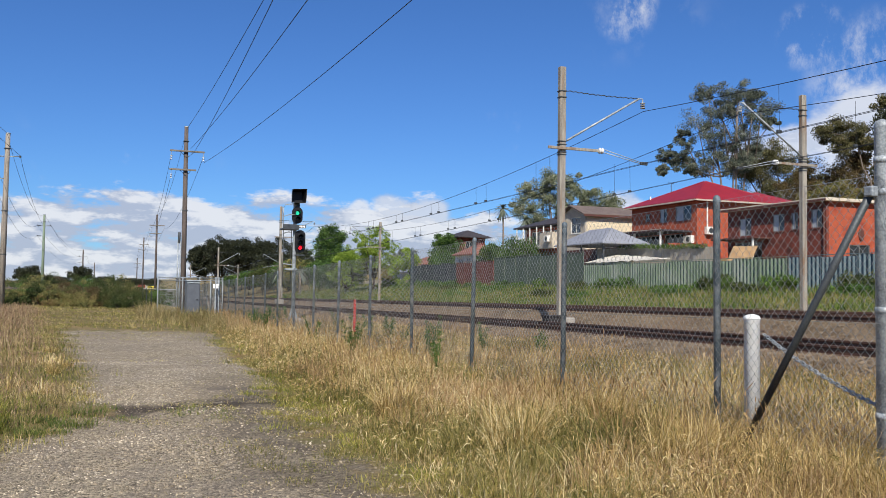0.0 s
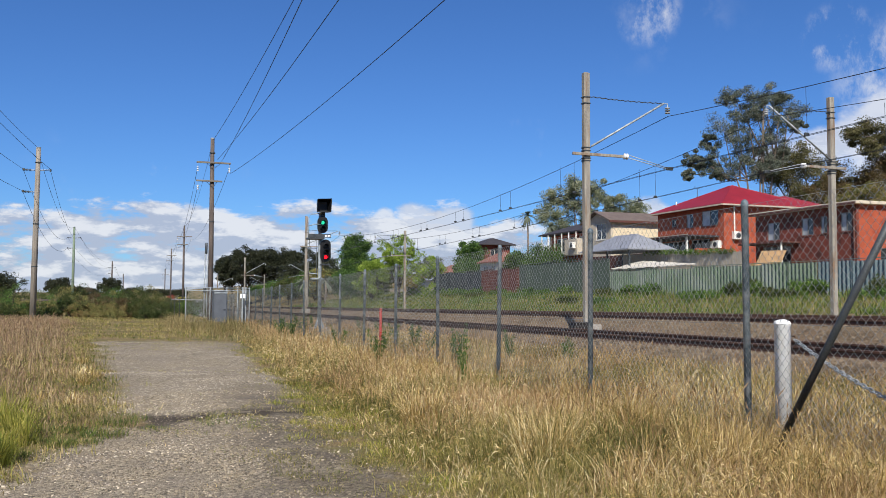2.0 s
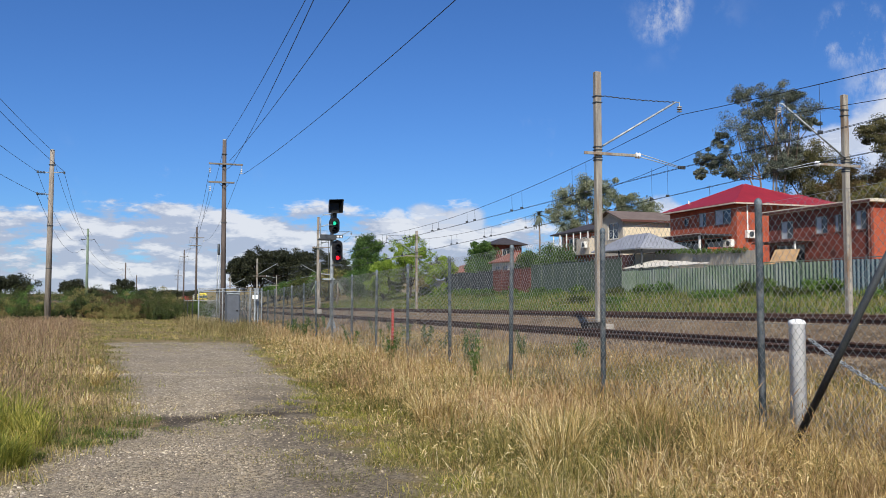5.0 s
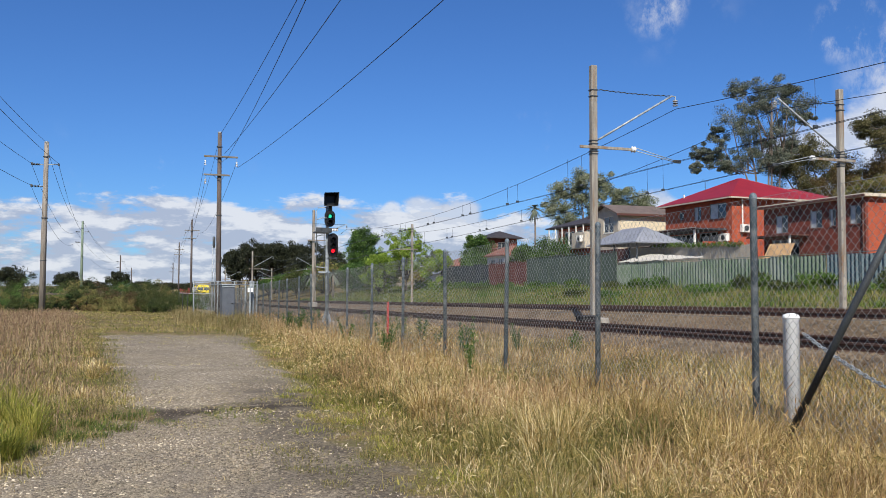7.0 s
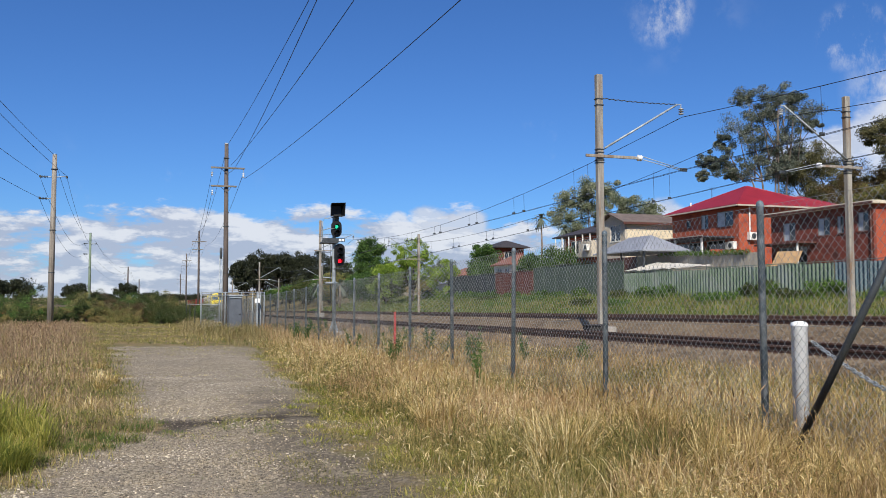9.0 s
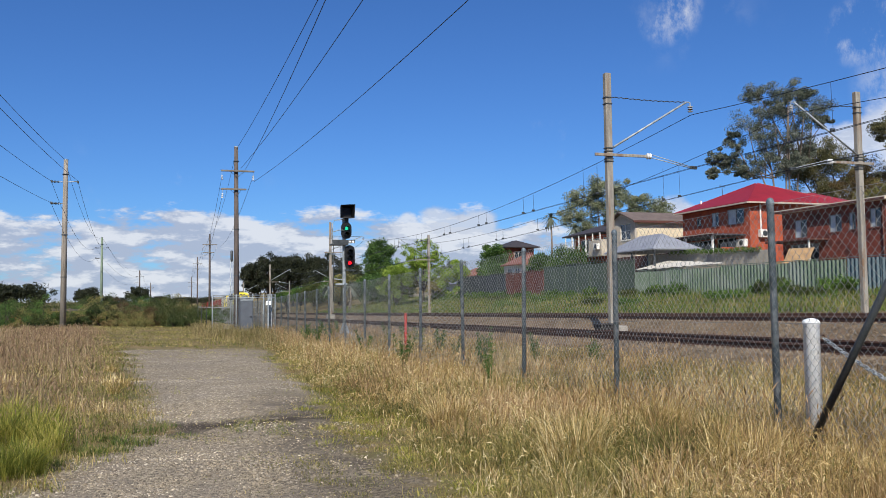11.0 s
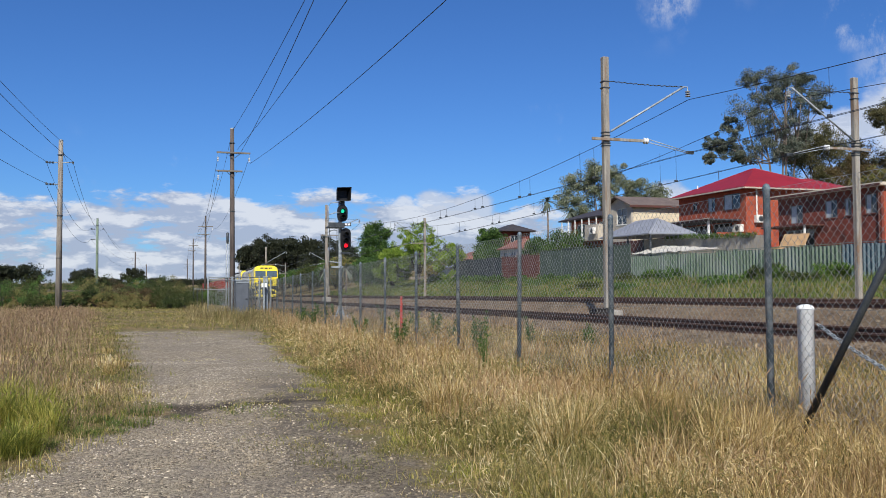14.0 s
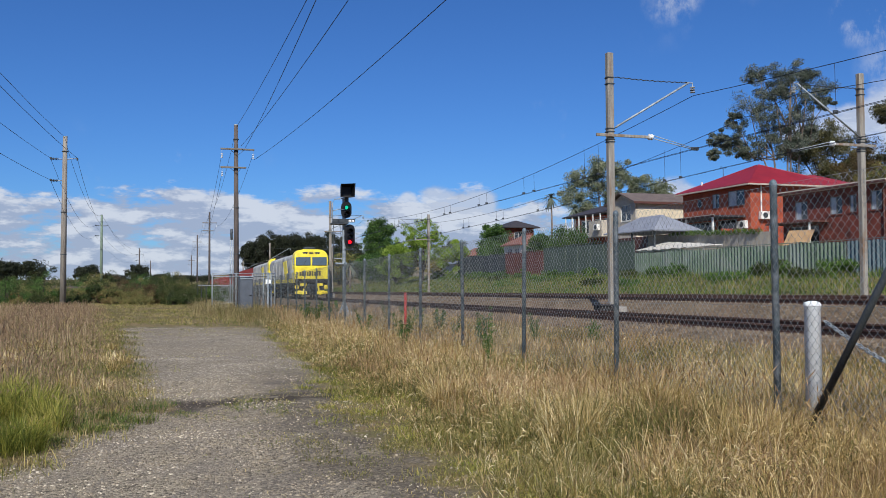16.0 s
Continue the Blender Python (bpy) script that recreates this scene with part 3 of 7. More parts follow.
def build_tracks():
    drop = lambda y: -0.0138 * fall(y)
    bed = [(8.2, 0.1), (8.5, 0.34), (9.3, 0.65), (12.7, 0.65), (13.4, 0.52), (14.2, 0.74), (14.8, 1.0), (21.0, 1.0), (22.4, 0.9), (23.6, 1.05), (23.6, 0.1)]
    solid("ballast", along(bed, drop), M["ballast"], "brown-grey crushed stone ballast under the tracks", "ballast", kind="structure")
    rail = [(-0.065, 0), (0.065, 0), (0.065, 0.015), (0.012, 0.03), (0.012, 0.115), (0.036, 0.125), (0.036, 0.155), (0.028, 0.16), (-0.028, 0.16), (-0.036, 0.155), (-0.036, 0.125), (-0.012, 0.115), (-0.012, 0.03), (-0.065, 0.015)]
    for cx, top, lab in ((11.0, rail_z, "freight railway track with rusty rails on concrete sleepers"), (15.95, main_z, "main railway track with rusty rails on ballast"), (19.8, main_z, "main railway track with rusty rails on ballast")):
        tr = thing("railway_track", lab, "railway track", group="tracks")
        for sx in (-0.7525, 0.7525):
            part("rail", along([(cx + sx + a, b - 0.16) for a, b in rail], top), M["rail"], tr)
        sl = Shape()
        sl.add([(x, y, z) for y, w in ((-0.125, 0), (0.125, 0)) for x, z in ((-1.25, 0), (-1.22, 0.17), (-0.5, 0.19), (0, 0.15), (0.5, 0.19), (1.22, 0.17), (1.25, 0))],
               [(0, 1, 2, 3, 4, 5, 6), (13, 12, 11, 10, 9, 8, 7)] + [(i, i + 7, (i + 1) % 7 + 7, (i + 1) % 7) for i in range(7)])
        me = sl.mesh("sleeper", M["sleeper"])
        y = 4.0 if cx < 12 else 8.0
        for k in range(150 if cx < 12 else 90):
            s = new("sleeper", me)
            s.parent = tr
            s.matrix_local = pose(cx, y + 0.62 * k, float(top(y + 0.62 * k)) - 0.36)


build_tracks()
rng = np.random.default_rng(7)


def field(x, y, s=0.5, o=0.0):
    """Smooth value noise, -1 to 1, for clumping."""
    return (np.sin(x * 1.7 * s + 1.3 * np.sin(y * 1.1 * s + o)) + np.sin(y * 2.1 * s + 1.7 * np.sin(x * 0.9 * s + 2 + o)) + np.sin((x + y) * 3.3 * s + o)) / 3


def stones(name, label, x, y, z, size, material, sides=4):
    """Loose broken stones, half sunk lumps of uneven shape; five sides gives a flat-topped lump."""
    n = len(x)
    if sides == 5:
        t = 2 * np.pi * np.arange(5) / 5
        ring = np.stack([np.cos(t), np.sin(t), np.full(5, -0.3)], -1)
        base = np.concatenate([ring, ring * [0.62, 0.62, 1] + [0, 0, 0.75]])
        faces = [(i, (i + 1) % 5, 5 + (i + 1) % 5, 5 + i) for i in range(5)] + [(5, 6, 7, 8, 9)]
    else:
        base = np.array([(1, 0, -0.3), (0, 1, -0.3), (-1, 0, -0.3), (0, -1, -0.3), (0.2, 0.1, 0.45)], float)
        faces = [(0, 1, 4), (1, 2, 4), (2, 3, 4), (3, 0, 4)]
    k = len(base)
    v = base[None] * (0.65 + 0.7 * rng.random((n, k, 1))) * size[:, None, None] * np.stack([0.8 + 0.6 * rng.random(n), 0.7 + 0.4 * rng.random(n), 0.6 + 0.6 * rng.random(n)], -1)[:, None]
    a = rng.random(n) * 2 * np.pi
    c, s = np.cos(a), np.sin(a)
    v = np.stack([v[..., 0] * c[:, None] - v[..., 1] * s[:, None], v[..., 0] * s[:, None] + v[..., 1] * c[:, None], v[..., 2]], -1)
    v += np.stack([x, y, z], -1)[:, None]
    flat = np.concatenate([np.array(q) for q in faces])
    f = (flat[None] + k * np.arange(n)[:, None]).reshape(-1)
    return tagged(new(name, fast_mesh(name, v.reshape(-1, 3), f, np.tile([len(q) for q in faces], n), material)), label, "stones", kind="stuff")


def build_stones():
    n = 38000
    y = 5 + 55 * rng.random(n) ** 1.5
    x = 8.35 + np.where(rng.random(n) < 0.55, 6.3 * rng.random(n), 6.3 + 6.4 * rng.random(n))
    bed_x = [(8.2, 0.1), (8.5, 0.34), (9.3, 0.65), (12.7, 0.65), (13.4, 0.52), (14.2, 0.74), (14.8, 1.0), (21.0, 1.0)]
    z = lerp_table(x, bed_x) - 0.0138 * fall(y) + 0.01
    stones("ballast_stones", "loose brown-grey crushed ballast stones", x, y, z, 0.018 + 0.034 * rng.random(n) + 0.0004 * y, M["stone"])
    # flat-topped lumps near the eye, smaller grit farther on
    for n, y0, y1, power, sides, lab in ((25000, 4.8, 13.5, 1.6, 5, "pale gravel stones on the worn track"), (40000, 7.0, 28.5, 1.2, 4, "small pale gravel on the worn track")):
        y = y0 + (y1 - y0) * rng.random(n) ** power
        rim = np.minimum(0.30 * y - 3.45, 0.70 - 0.085 * y) - 0.2
        x = rim + (2.3 - rim) * rng.random(n)
        keep = rng.random(n) < (0.72 + 0.45 * field(x, y, 1.3, 8)) * np.where((x > 1.0) & (y < 13), 0.4 if sides == 5 else 0.1, 1) * np.clip((32 - y) / 14, 0.15, 1) * np.where(np.abs(y - 10.6 - 0.2 * x + 0.25 * field(x, y, 2.0, 3)) < 0.45, 0.2, 1)
        x, y = x[keep], y[keep]
        stones("gravel", lab, x, y, surf_z(x, y) + 0.001, 0.0045 + 0.012 * rng.random(len(x)) ** 3.0 + (0.0002 if sides == 5 else 0.00042) * y, M["pebble" if sides == 5 else "pebble_pale"], sides)


build_stones()


# ---------------------------------------------------------------- grass
def blades(name, label, x, y, h, w, lean, material, lift=None, heads=False, az=None):
    """Grass: each blade is a bent, tapering strip; a stalk with a head is thin below and wide near its tip."""
    n = len(x)
    # neighbours lean much the same way, each with its own scatter
    a = 6.0 * field(x, y, 0.55, 9) + rng.normal(0, 2.2, n) if az is None else az
    side = rng.random(n) * 2 * np.pi
    k = lean * np.abs(rng.normal(0.55, 0.45, n))
    z = (surf_z(x, y) if lift is None else lift) - 0.02
    dx, dy = np.cos(a) * k * h, np.sin(a) * k * h
    wx, wy = np.cos(side) * w / 2, np.sin(side) * w / 2
    m1 = 0.55 + 0.15 * rng.random(n)
    fat = np.where(rng.random(n) < 0.4, 1.6, 0.7) if heads else np.full(n, 0.85)
    v = np.empty((n, 5, 3))
    v[:, 0] = np.stack([x - wx, y - wy, z], -1)
    v[:, 1] = np.stack([x + wx, y + wy, z], -1)
    v[:, 2] = np.stack([x + dx * 0.24 + wx * fat, y + dy * 0.24 + wy * fat, z + h * m1], -1)
    v[:, 3] = np.stack([x + dx * 0.24 - wx * fat, y + dy * 0.24 - wy * fat, z + h * m1], -1)
    v[:, 4] = np.stack([x + dx, y + dy, z + h * np.clip(1 - 0.42 * k * k, 0.32, 1)], -1)
    o = 5 * np.arange(n)[:, None]
    f = np.concatenate([o + [0, 1, 2, 3], o + [3, 2, 4]], 1).reshape(-1)
    sizes = np.tile([4, 3], n)
    return tagged(new(name, fast_mesh(name, v.reshape(-1, 3), f, sizes, material)), label, "grass", kind="stuff")


def scatter(n, x0, x1, y0, y1, power=1.0):
    return x0 + (x1 - x0) * rng.random(n), y0 + (y1 - y0) * rng.random(n) ** power


def arcs(name, label, x, y, h, w, az, start, bend, material):
    """Grass blades that leave the ground at a slant and curl over towards their tips."""
    n = len(x)
    side = az + np.pi / 2 + rng.normal(0, 0.7, n)
    z = surf_z(x, y) - 0.02
    ts = (0.0, 0.42, 0.76, 1.0)
    rows, ox, oz = [], np.zeros(n), np.zeros(n)
    for i, t in enumerate(ts):
        if i:
            th = start + bend * ((t + ts[i - 1]) / 2) ** 1.4
            ox, oz = ox + h * (t - ts[i - 1]) * np.sin(th), oz + h * (t - ts[i - 1]) * np.cos(th)
        c = np.stack([x + ox * np.cos(az), y + ox * np.sin(az), z + np.maximum(oz, 0.015)], -1)
        k = (0.85, 1.0, 0.7, 0.0)[i]
        o = np.stack([np.cos(side) * w * k / 2, np.sin(side) * w * k / 2, 0 * w], -1)
        rows += [c - o, c + o] if i < 3 else [c]
    v = np.stack(rows, 1)
    o = 7 * np.arange(n)[:, None]
    f = np.concatenate([o + [0, 1, 3, 2], o + [2, 3, 5, 4], o + [4, 5, 6]], 1).reshape(-1)
    return tagged(new(name, fast_mesh(name, v.reshape(-1, 3), f, np.tile([4, 4, 3], n), material)), label, "grass", kind="stuff")


def seed_stalks(name, label, x, y, h, w, head, material):
    """Thin stalks, each with a plume of two crossed spikelets that nods to one side."""
    n = len(x)
    az = 5.0 * field(x, y, 0.5, 9) + rng.normal(0, 1.4, n)
    lean = np.abs(rng.normal(0.12, 0.16, n))
    z = surf_z(x, y) - 0.02
    dx, dy = np.cos(az) * lean, np.sin(az) * lean
    at = lambda t, q: np.stack([x + dx * h * t * t + q * dx * head * 2, y + dy * h * t * t + q * dy * head * 2, z + h * t * (1 - 0.2 * lean) + q * head * 0.0], -1)
    side = rng.random(n) * 2 * np.pi
    u = np.stack([np.cos(side), np.sin(side), 0 * side], -1)
    q = np.stack([-np.sin(side), np.cos(side), 0 * side], -1)
    ww = w[:, None] / 2
    a, m1, top = at(0.0, 0), at(0.82, 0), at(1.0, 0.6)
    mid = (m1 + top) / 2
    fat = (head * 0.055 + w * 0.5)[:, None]
    v = np.stack([a - u * ww, a + u * ww, m1 + u * ww * 0.8, m1 - u * ww * 0.8, m1, mid + u * fat, top, mid - u * fat, mid + q * fat, mid - q * fat], 1)
    o = 10 * np.arange(n)[:, None]
    f = np.concatenate([o + [0, 1, 2, 3], o + [4, 5, 6, 7], o + [4, 8, 6, 9]], 1).reshape(-1)
    return tagged(new(name, fast_mesh(name, v.reshape(-1, 3), f, np.tile([4, 4, 4], n), material)), label, "grass", kind="stuff")


def clump_blades(cx, cy, per, rad, out=1.0):
    """Blade roots round clump centres, and the way each leans: mostly outwards, with its clump's own drift."""
    n = len(cx)
    ang, q = rng.random((n, per)) * 2 * np.pi, np.sqrt(rng.random((n, per)))
    x, y = (cx[:, None] + rad[:, None] * q * np.cos(ang)).ravel(), (cy[:, None] + rad[:, None] * q * np.sin(ang)).ravel()
    drift = (rng.random(n) * 2 * np.pi)[:, None]
    az = np.arctan2(out * np.sin(ang) + 0.5 * np.sin(drift), out * np.cos(ang) + 0.5 * np.cos(drift)).ravel() + rng.normal(0, 1.0, n * per)
    return x, y, az


def build_grass():
    def ragged(x, y, o):
        return 0.30 * field(x, y, 1.1, o) + 0.22 * field(x, y, 2.9, o + 3) + 0.16 * field(x, y, 7.3, o + 5) + rng.normal(0, 0.10, len(y))
    right_edge = lambda x, y: np.maximum(1.6 + 0.05 * y, 2.1) + ragged(x, y, 1.0)
    left_edge = lambda x, y: np.minimum(0.30 * y - 3.40, 0.72 - 0.085 * y) + ragged(x, y, 4.0)
    # the rough grass between the track and the ballast grows in clumps of four kinds
    kinds = (("straw", "dry_grass", "curling dry straw-coloured grass beside the fence", 0.22, 0.26, 1.6),
             ("seed", "dry_grass", "brown dying grass blades beside the fence", 0.22, 0.24, 1.2),
             ("olive_blade", "green_grass", "olive-green grass among the dry clumps", 0.18, 0.26, 1.6),
             ("fresh", "green_grass", "fresh green grass at the foot of the dry clumps", 0.07, 0.16, 1.5))
    for y0, y1, n, per, power in ((3.6, 8.5, 1300, 64, 1.0), (8.5, 16.0, 1500, 40, 1.25), (16.0, 32.0, 1100, 24, 1.3), (32.0, 62.0, 650, 14, 1.2)):
        cx, cy = scatter(n, 1.9, 9.0, y0, y1, power)
        inside = cx - right_edge(cx, cy)
        keep = (inside > 0) & (cy > 5.6 - 0.5 * cx)
        cx, cy, inside = cx[keep], cy[keep], inside[keep]
        patch = field(cx, cy, 0.75, 2) + rng.normal(0, 0.28, len(cx))
        lush = field(cx, cy, 0.6, 6) + rng.normal(0, 0.25, len(cx))
        which = np.where(inside < 0.55 + 0.35 * patch, 3, np.where(lush > 0.07, 2, np.where(patch > -0.12, 0, 1)))
        which = np.where((inside < 1.4) & (which < 2) & (rng.random(len(cx)) < 0.45), 2 + (rng.random(len(cx)) < 0.4), which)
        for k, (mt, name, lab, h0, h1, curl) in enumerate(kinds):
            sel = which == k
            if not sel.any():
                continue
            gx, gy = cx[sel], cy[sel]
            x, y, az = clump_blades(gx, gy, per, 0.08 + 0.15 * rng.random(len(gx)))
            size = np.repeat((0.5 + 0.85 * rng.random(len(gx))) * np.clip(0.35 + inside[sel] / 1.6, 0.35, 1) * np.clip((9.8 - gx) / 1.6, 0.35, 1), per)
            h = (h0 + h1 * rng.random(len(x)) ** 1.2) * size
            start = np.abs(rng.normal(0.15, 0.42, len(x)))
            bend = 1.5 * curl * np.abs(rng.normal(0.55, 0.6, len(x)))
            arcs(name, lab, x, y, np.maximum(h, 0.04), 0.0026 + 0.00030 * y, az, start, bend, M[mt])
    # thin stems with plumes over the clumps
    x, y = scatter(17000, 2.6, 9.0, 5.0, 50, 1.6)
    keep = (x > right_edge(x, y) + 0.5) & (rng.random(len(x)) < 0.4 + 0.9 * field(x, y, 0.9, 12)) & (y > 8.2 - 0.5 * x)
    x, y = x[keep], y[keep]
    seed_stalks("seeding_grass", "thin brown seeding grass stems with feathery heads", x, y, (0.34 + 0.30 * rng.random(len(x))) * (1 + 0.25 * field(x, y, 0.8, 2)) * np.clip((9.9 - x) / 1.6, 0.5, 1), 0.0016 + 0.00020 * y, 0.05 + 0.06 * rng.random(len(x)) + 0.001 * y, M["seed"])
    # low dead thatch under the clumps
    x, y = scatter(40000, 2.0, 9.0, 3.8, 40, 1.9)
    keep = (x > right_edge(x, y) + 0.1) & (y > 5.4 - 0.5 * x)
    x, y = x[keep], y[keep]
    blades("dry_litter", "fallen bleached grass stems on the ground", x, y, 0.06 + 0.13 * rng.random(len(x)), 0.0028 + 0.00026 * y, 2.4, M["dry"])
    # broken curled blades caught among the clumps
    for mt, n, lab in (("straw", 46000, "broken bleached blades tangled in the grass"), ("olive_blade", 24000, "broken olive blades tangled in the grass")):
        x, y = scatter(n, 2.2, 9.0, 4.4, 30, 1.7)
        keep = (x > right_edge(x, y) + 0.15) & (y > 5.6 - 0.5 * x) & (rng.random(len(x)) < 0.55 + 0.6 * field(x, y, 1.4, 15))
        x, y = x[keep], y[keep]
        up = np.clip(0.3 + (x - right_edge(x, y)) / 2.0, 0.2, 1) * np.clip((9.8 - x) / 1.6, 0.4, 1)
        z = surf_z(x, y) + (0.05 + 0.30 * rng.random(len(x)) ** 0.8) * up
        d = rng.normal(size=(len(x), 3))
        d /= np.linalg.norm(d, axis=1)[:, None]
        e = np.cross(d, rng.normal(size=(len(x), 3)))
        e /= np.linalg.norm(e, axis=1)[:, None]
        ln, wd = (0.016 + 0.030 * rng.random(len(x)) + 0.0010 * y)[:, None], (0.0022 + 0.00022 * y)[:, None]
        c = np.stack([x, y, z], -1)
        droop = np.array([0, 0, -1.0]) * ln * 0.4
        v = np.stack([c - d * ln + droop, c - e * wd, c + d * ln + droop, c + e * wd], 1).reshape(-1, 3)
        tagged(new("broken_blades", fast_mesh("broken_blades", v, np.arange(len(v)), np.full(len(x), 4), M[mt])), lab, "grass", kind="stuff")
    # a few great pale tussocks that stand out
    cx, cy = np.array([3.35, 4.25, 3.0, 5.3, 6.4, 4.8]), np.array([6.75, 5.6, 9.2, 9.6, 12.5, 7.6])
    x, y, az = clump_blades(cx, cy, 520, np.array([0.26, 0.24, 0.2, 0.25, 0.25, 0.2]), 1.5)
    arcs("tussocks", "large pale tussocks of dry grass fanning out from their roots", x, y, 0.30 + 0.34 * rng.random(len(x)), 0.0030 + 0.00028 * y, az, np.abs(rng.normal(0.15, 0.2, len(x))), 1.5 * np.abs(rng.normal(0.6, 0.45, len(x))), M["straw"])
    # low tufts on the worn track
    x, y = scatter(70000, -1.3, 3.0, 4.2, 30, 1.7)
    band = np.exp(-((y - 10.1 - 0.1 * x) / 0.7) ** 2) + 0.9 * np.exp(-((x - 1.7) / 0.7) ** 2 - ((y - 9.0) / 4.0) ** 2) + 0.35 * np.exp(-((y - 17.5) / 0.6) ** 2) + 0.5 * np.exp(-((y - 27) / 2.5) ** 2)
    keep = rng.random(len(x)) < band * np.clip(field(x, y, 2.2, 4) + 0.30, 0, 1) * 1.3
    x, y = x[keep], y[keep]
    blades("grass_tufts", "low green and yellow tufts in the gravel", x, y, 0.025 + 0.045 * rng.random(len(x)), 0.0030 + 0.0003 * y, 2.4, M["green"])
    # the field beyond the track: brown blades, a purplish haze of seed heads, fresh grass by the gravel
    x, y = scatter(118000, -14, 1.0, 5.5, 70, 1.6)
    keep = (x < left_edge(x, y) - 0.1) & (rng.random(len(x)) < 0.6 + 0.4 * field(x, y, 1.3, 3)) & (x > -0.24 * y - 1.2)
    x, y = x[keep], y[keep]
    h = (0.07 + 0.20 * rng.random(len(x)) + 0.08 * field(x, y, 0.8, 5)) * np.clip((left_edge(x, y) - x) / 1.4, 0.25, 1)
    arcs("field_grass", "dry brown field grass beside the gravel track", x, y, np.maximum(h, 0.04), 0.0030 + 0.00030 * y, rng.random(len(x)) * 6.28, np.abs(rng.normal(0.15, 0.25, len(x))), np.abs(rng.normal(0.6, 0.6, len(x))), M["field"])
    x, y = scatter(40000, -12, 0.4, 9.5, 48, 1.5)
    keep = (x < left_edge(x, y) - 0.35) & (rng.random(len(x)) < 0.55 + 0.8 * field(x, y, 0.6, 3)) & (x > -0.24 * y - 1.2)
    x, y = x[keep], y[keep]
    seed_stalks("seeding_grass", "purplish-brown haze of seeding grass in the field", x, y, (0.26 + 0.26 * rng.random(len(x))) * (1 + 0.3 * field(x, y, 0.7, 1)) * np.clip((left_edge(x, y) - x) / 1.2, 0.45, 1), 0.0018 + 0.00022 * y, 0.06 + 0.06 * rng.random(len(x)) + 0.0012 * y, M["haze"])
    x, y = scatter(60000, -8, 0.6, 5.0, 40, 1.8)
    keep = (x < left_edge(x, y) + 0.15) & (field(x, y, 0.8, 7) + rng.normal(0, 0.2, len(x)) > -0.30 + 0.036 * y) & (x > -0.24 * y - 1.2)
    x, y = x[keep], y[keep]
    arcs("green_grass", "fresh green grass along the gravel edge", x, y, (0.06 + 0.17 * rng.random(len(x))) * np.clip(1.4 - y / 26, 0.3, 1), 0.0032 + 0.00034 * y, rng.random(len(x)) * 6.28, np.abs(rng.normal(0.2, 0.3, len(x))), 1.4 * rng.random(len(x)), M["green"])
    # short turf along the edge of the gravel
    for key, n, lab in (("green", 30000, "short yellow-green turf along the gravel"), ("field", 34000, "short brown turf along the gravel")):
        y = 5 + 27 * rng.random(n) ** 1.4
        x = np.minimum(0.30 * y - 3.40, 0.72 - 0.085 * y) + 0.45 - 2.2 * rng.random(n) ** 1.2
        keep = (x < left_edge(x, y)) & (rng.random(n) < 0.55 + (0.5 if key == "green" else -0.5) * field(x, y, 1.1, 11))
        x, y = x[keep], y[keep]
        blades("turf", lab, x, y, 0.03 + 0.10 * rng.random(len(x)), 0.0030 + 0.00036 * y, 1.8, M[key])
    # stray short blades where the grass gives way to bare soil on the fence side
    n = 34000
    y = 4.2 + 22 * rng.random(n) ** 1.5
    x = np.maximum(1.5 + 0.05 * y, 2.0) - 0.55 + 1.9 * rng.random(n)
    keep = (x > right_edge(x, y) - 0.35) & (rng.random(n) < 0.25 + 0.9 * field(x, y, 1.7, 13))
    x, y = x[keep], y[keep]
    blades("turf", "short yellow-green turf at the foot of the dry grass", x, y, 0.03 + 0.09 * rng.random(len(x)), 0.0028 + 0.0003 * y, 2.0, M["green"])
    # bright and pale tussocks in the field near the track, darker green tufts at the gravel's edge
    for key, n, x0, x1, y0, y1, hh, per, lab in (("fresh", 20, -2.5, -1.15, 8.0, 11.2, 0.52, 240, "bright yellow-green tussocks in the field"), ("straw", 26, -4.5, -0.9, 8.0, 22.0, 0.26, 130, "pale straw tussocks in the field"),
                                                 ("tuft", 10, -1.2, -0.3, 8.6, 10.4, 0.15, 130, "low dark green tufts at the gravel's edge"), ("tuft", 8, -0.1, 1.3, 9.7, 10.7, 0.09, 60, "low green tufts across the gravel"),
                                                 ("olive_blade", 30, 0.9, 2.1, 6.4, 11.8, 0.065, 70, "low yellow-green tufts in the gravel"), ("fresh", 16, 1.5, 2.4, 7.0, 13.0, 0.09, 80, "low yellow-green tufts at the gravel's edge")):
        cx, cy = scatter(n, x0, x1, y0, y1)
        x, y, az = clump_blades(cx, cy, per, 0.10 + 0.12 * rng.random(n), 1.3)
        h = hh * (0.5 + 0.5 * rng.random(len(x))) * np.repeat(0.7 + 0.5 * rng.random(n), per)
        arcs("tussocks", lab, x, y, h, 0.0030 + 0.0003 * y, az, np.abs(rng.normal(0.15, 0.25, len(x))), np.abs(rng.normal(0.8, 0.5, len(x))), M[key])
    # the verge where the gravel ends
    x, y = scatter(19000, -6, 5.4, 29, 75)
    keep = (x < 5.2) & ((y > 31) | (x > 2.2) | (x < -1.6))
    x, y = x[keep], y[keep]
    rise = np.clip((x + 0.2) / 2.2, 0.12, 1)
    blades("verge_grass", "pale dry grass where the gravel ends", x, y, 0.08 + 0.36 * rng.random(len(x)) * rise, 0.005 + 0.0002 * y, 2.0, M["field"])
    x, y = scatter(14000, -6, 2.5, 29, 60)
    keep = field(x, y, 0.5, 2) > -0.1
    x, y = x[keep], y[keep]
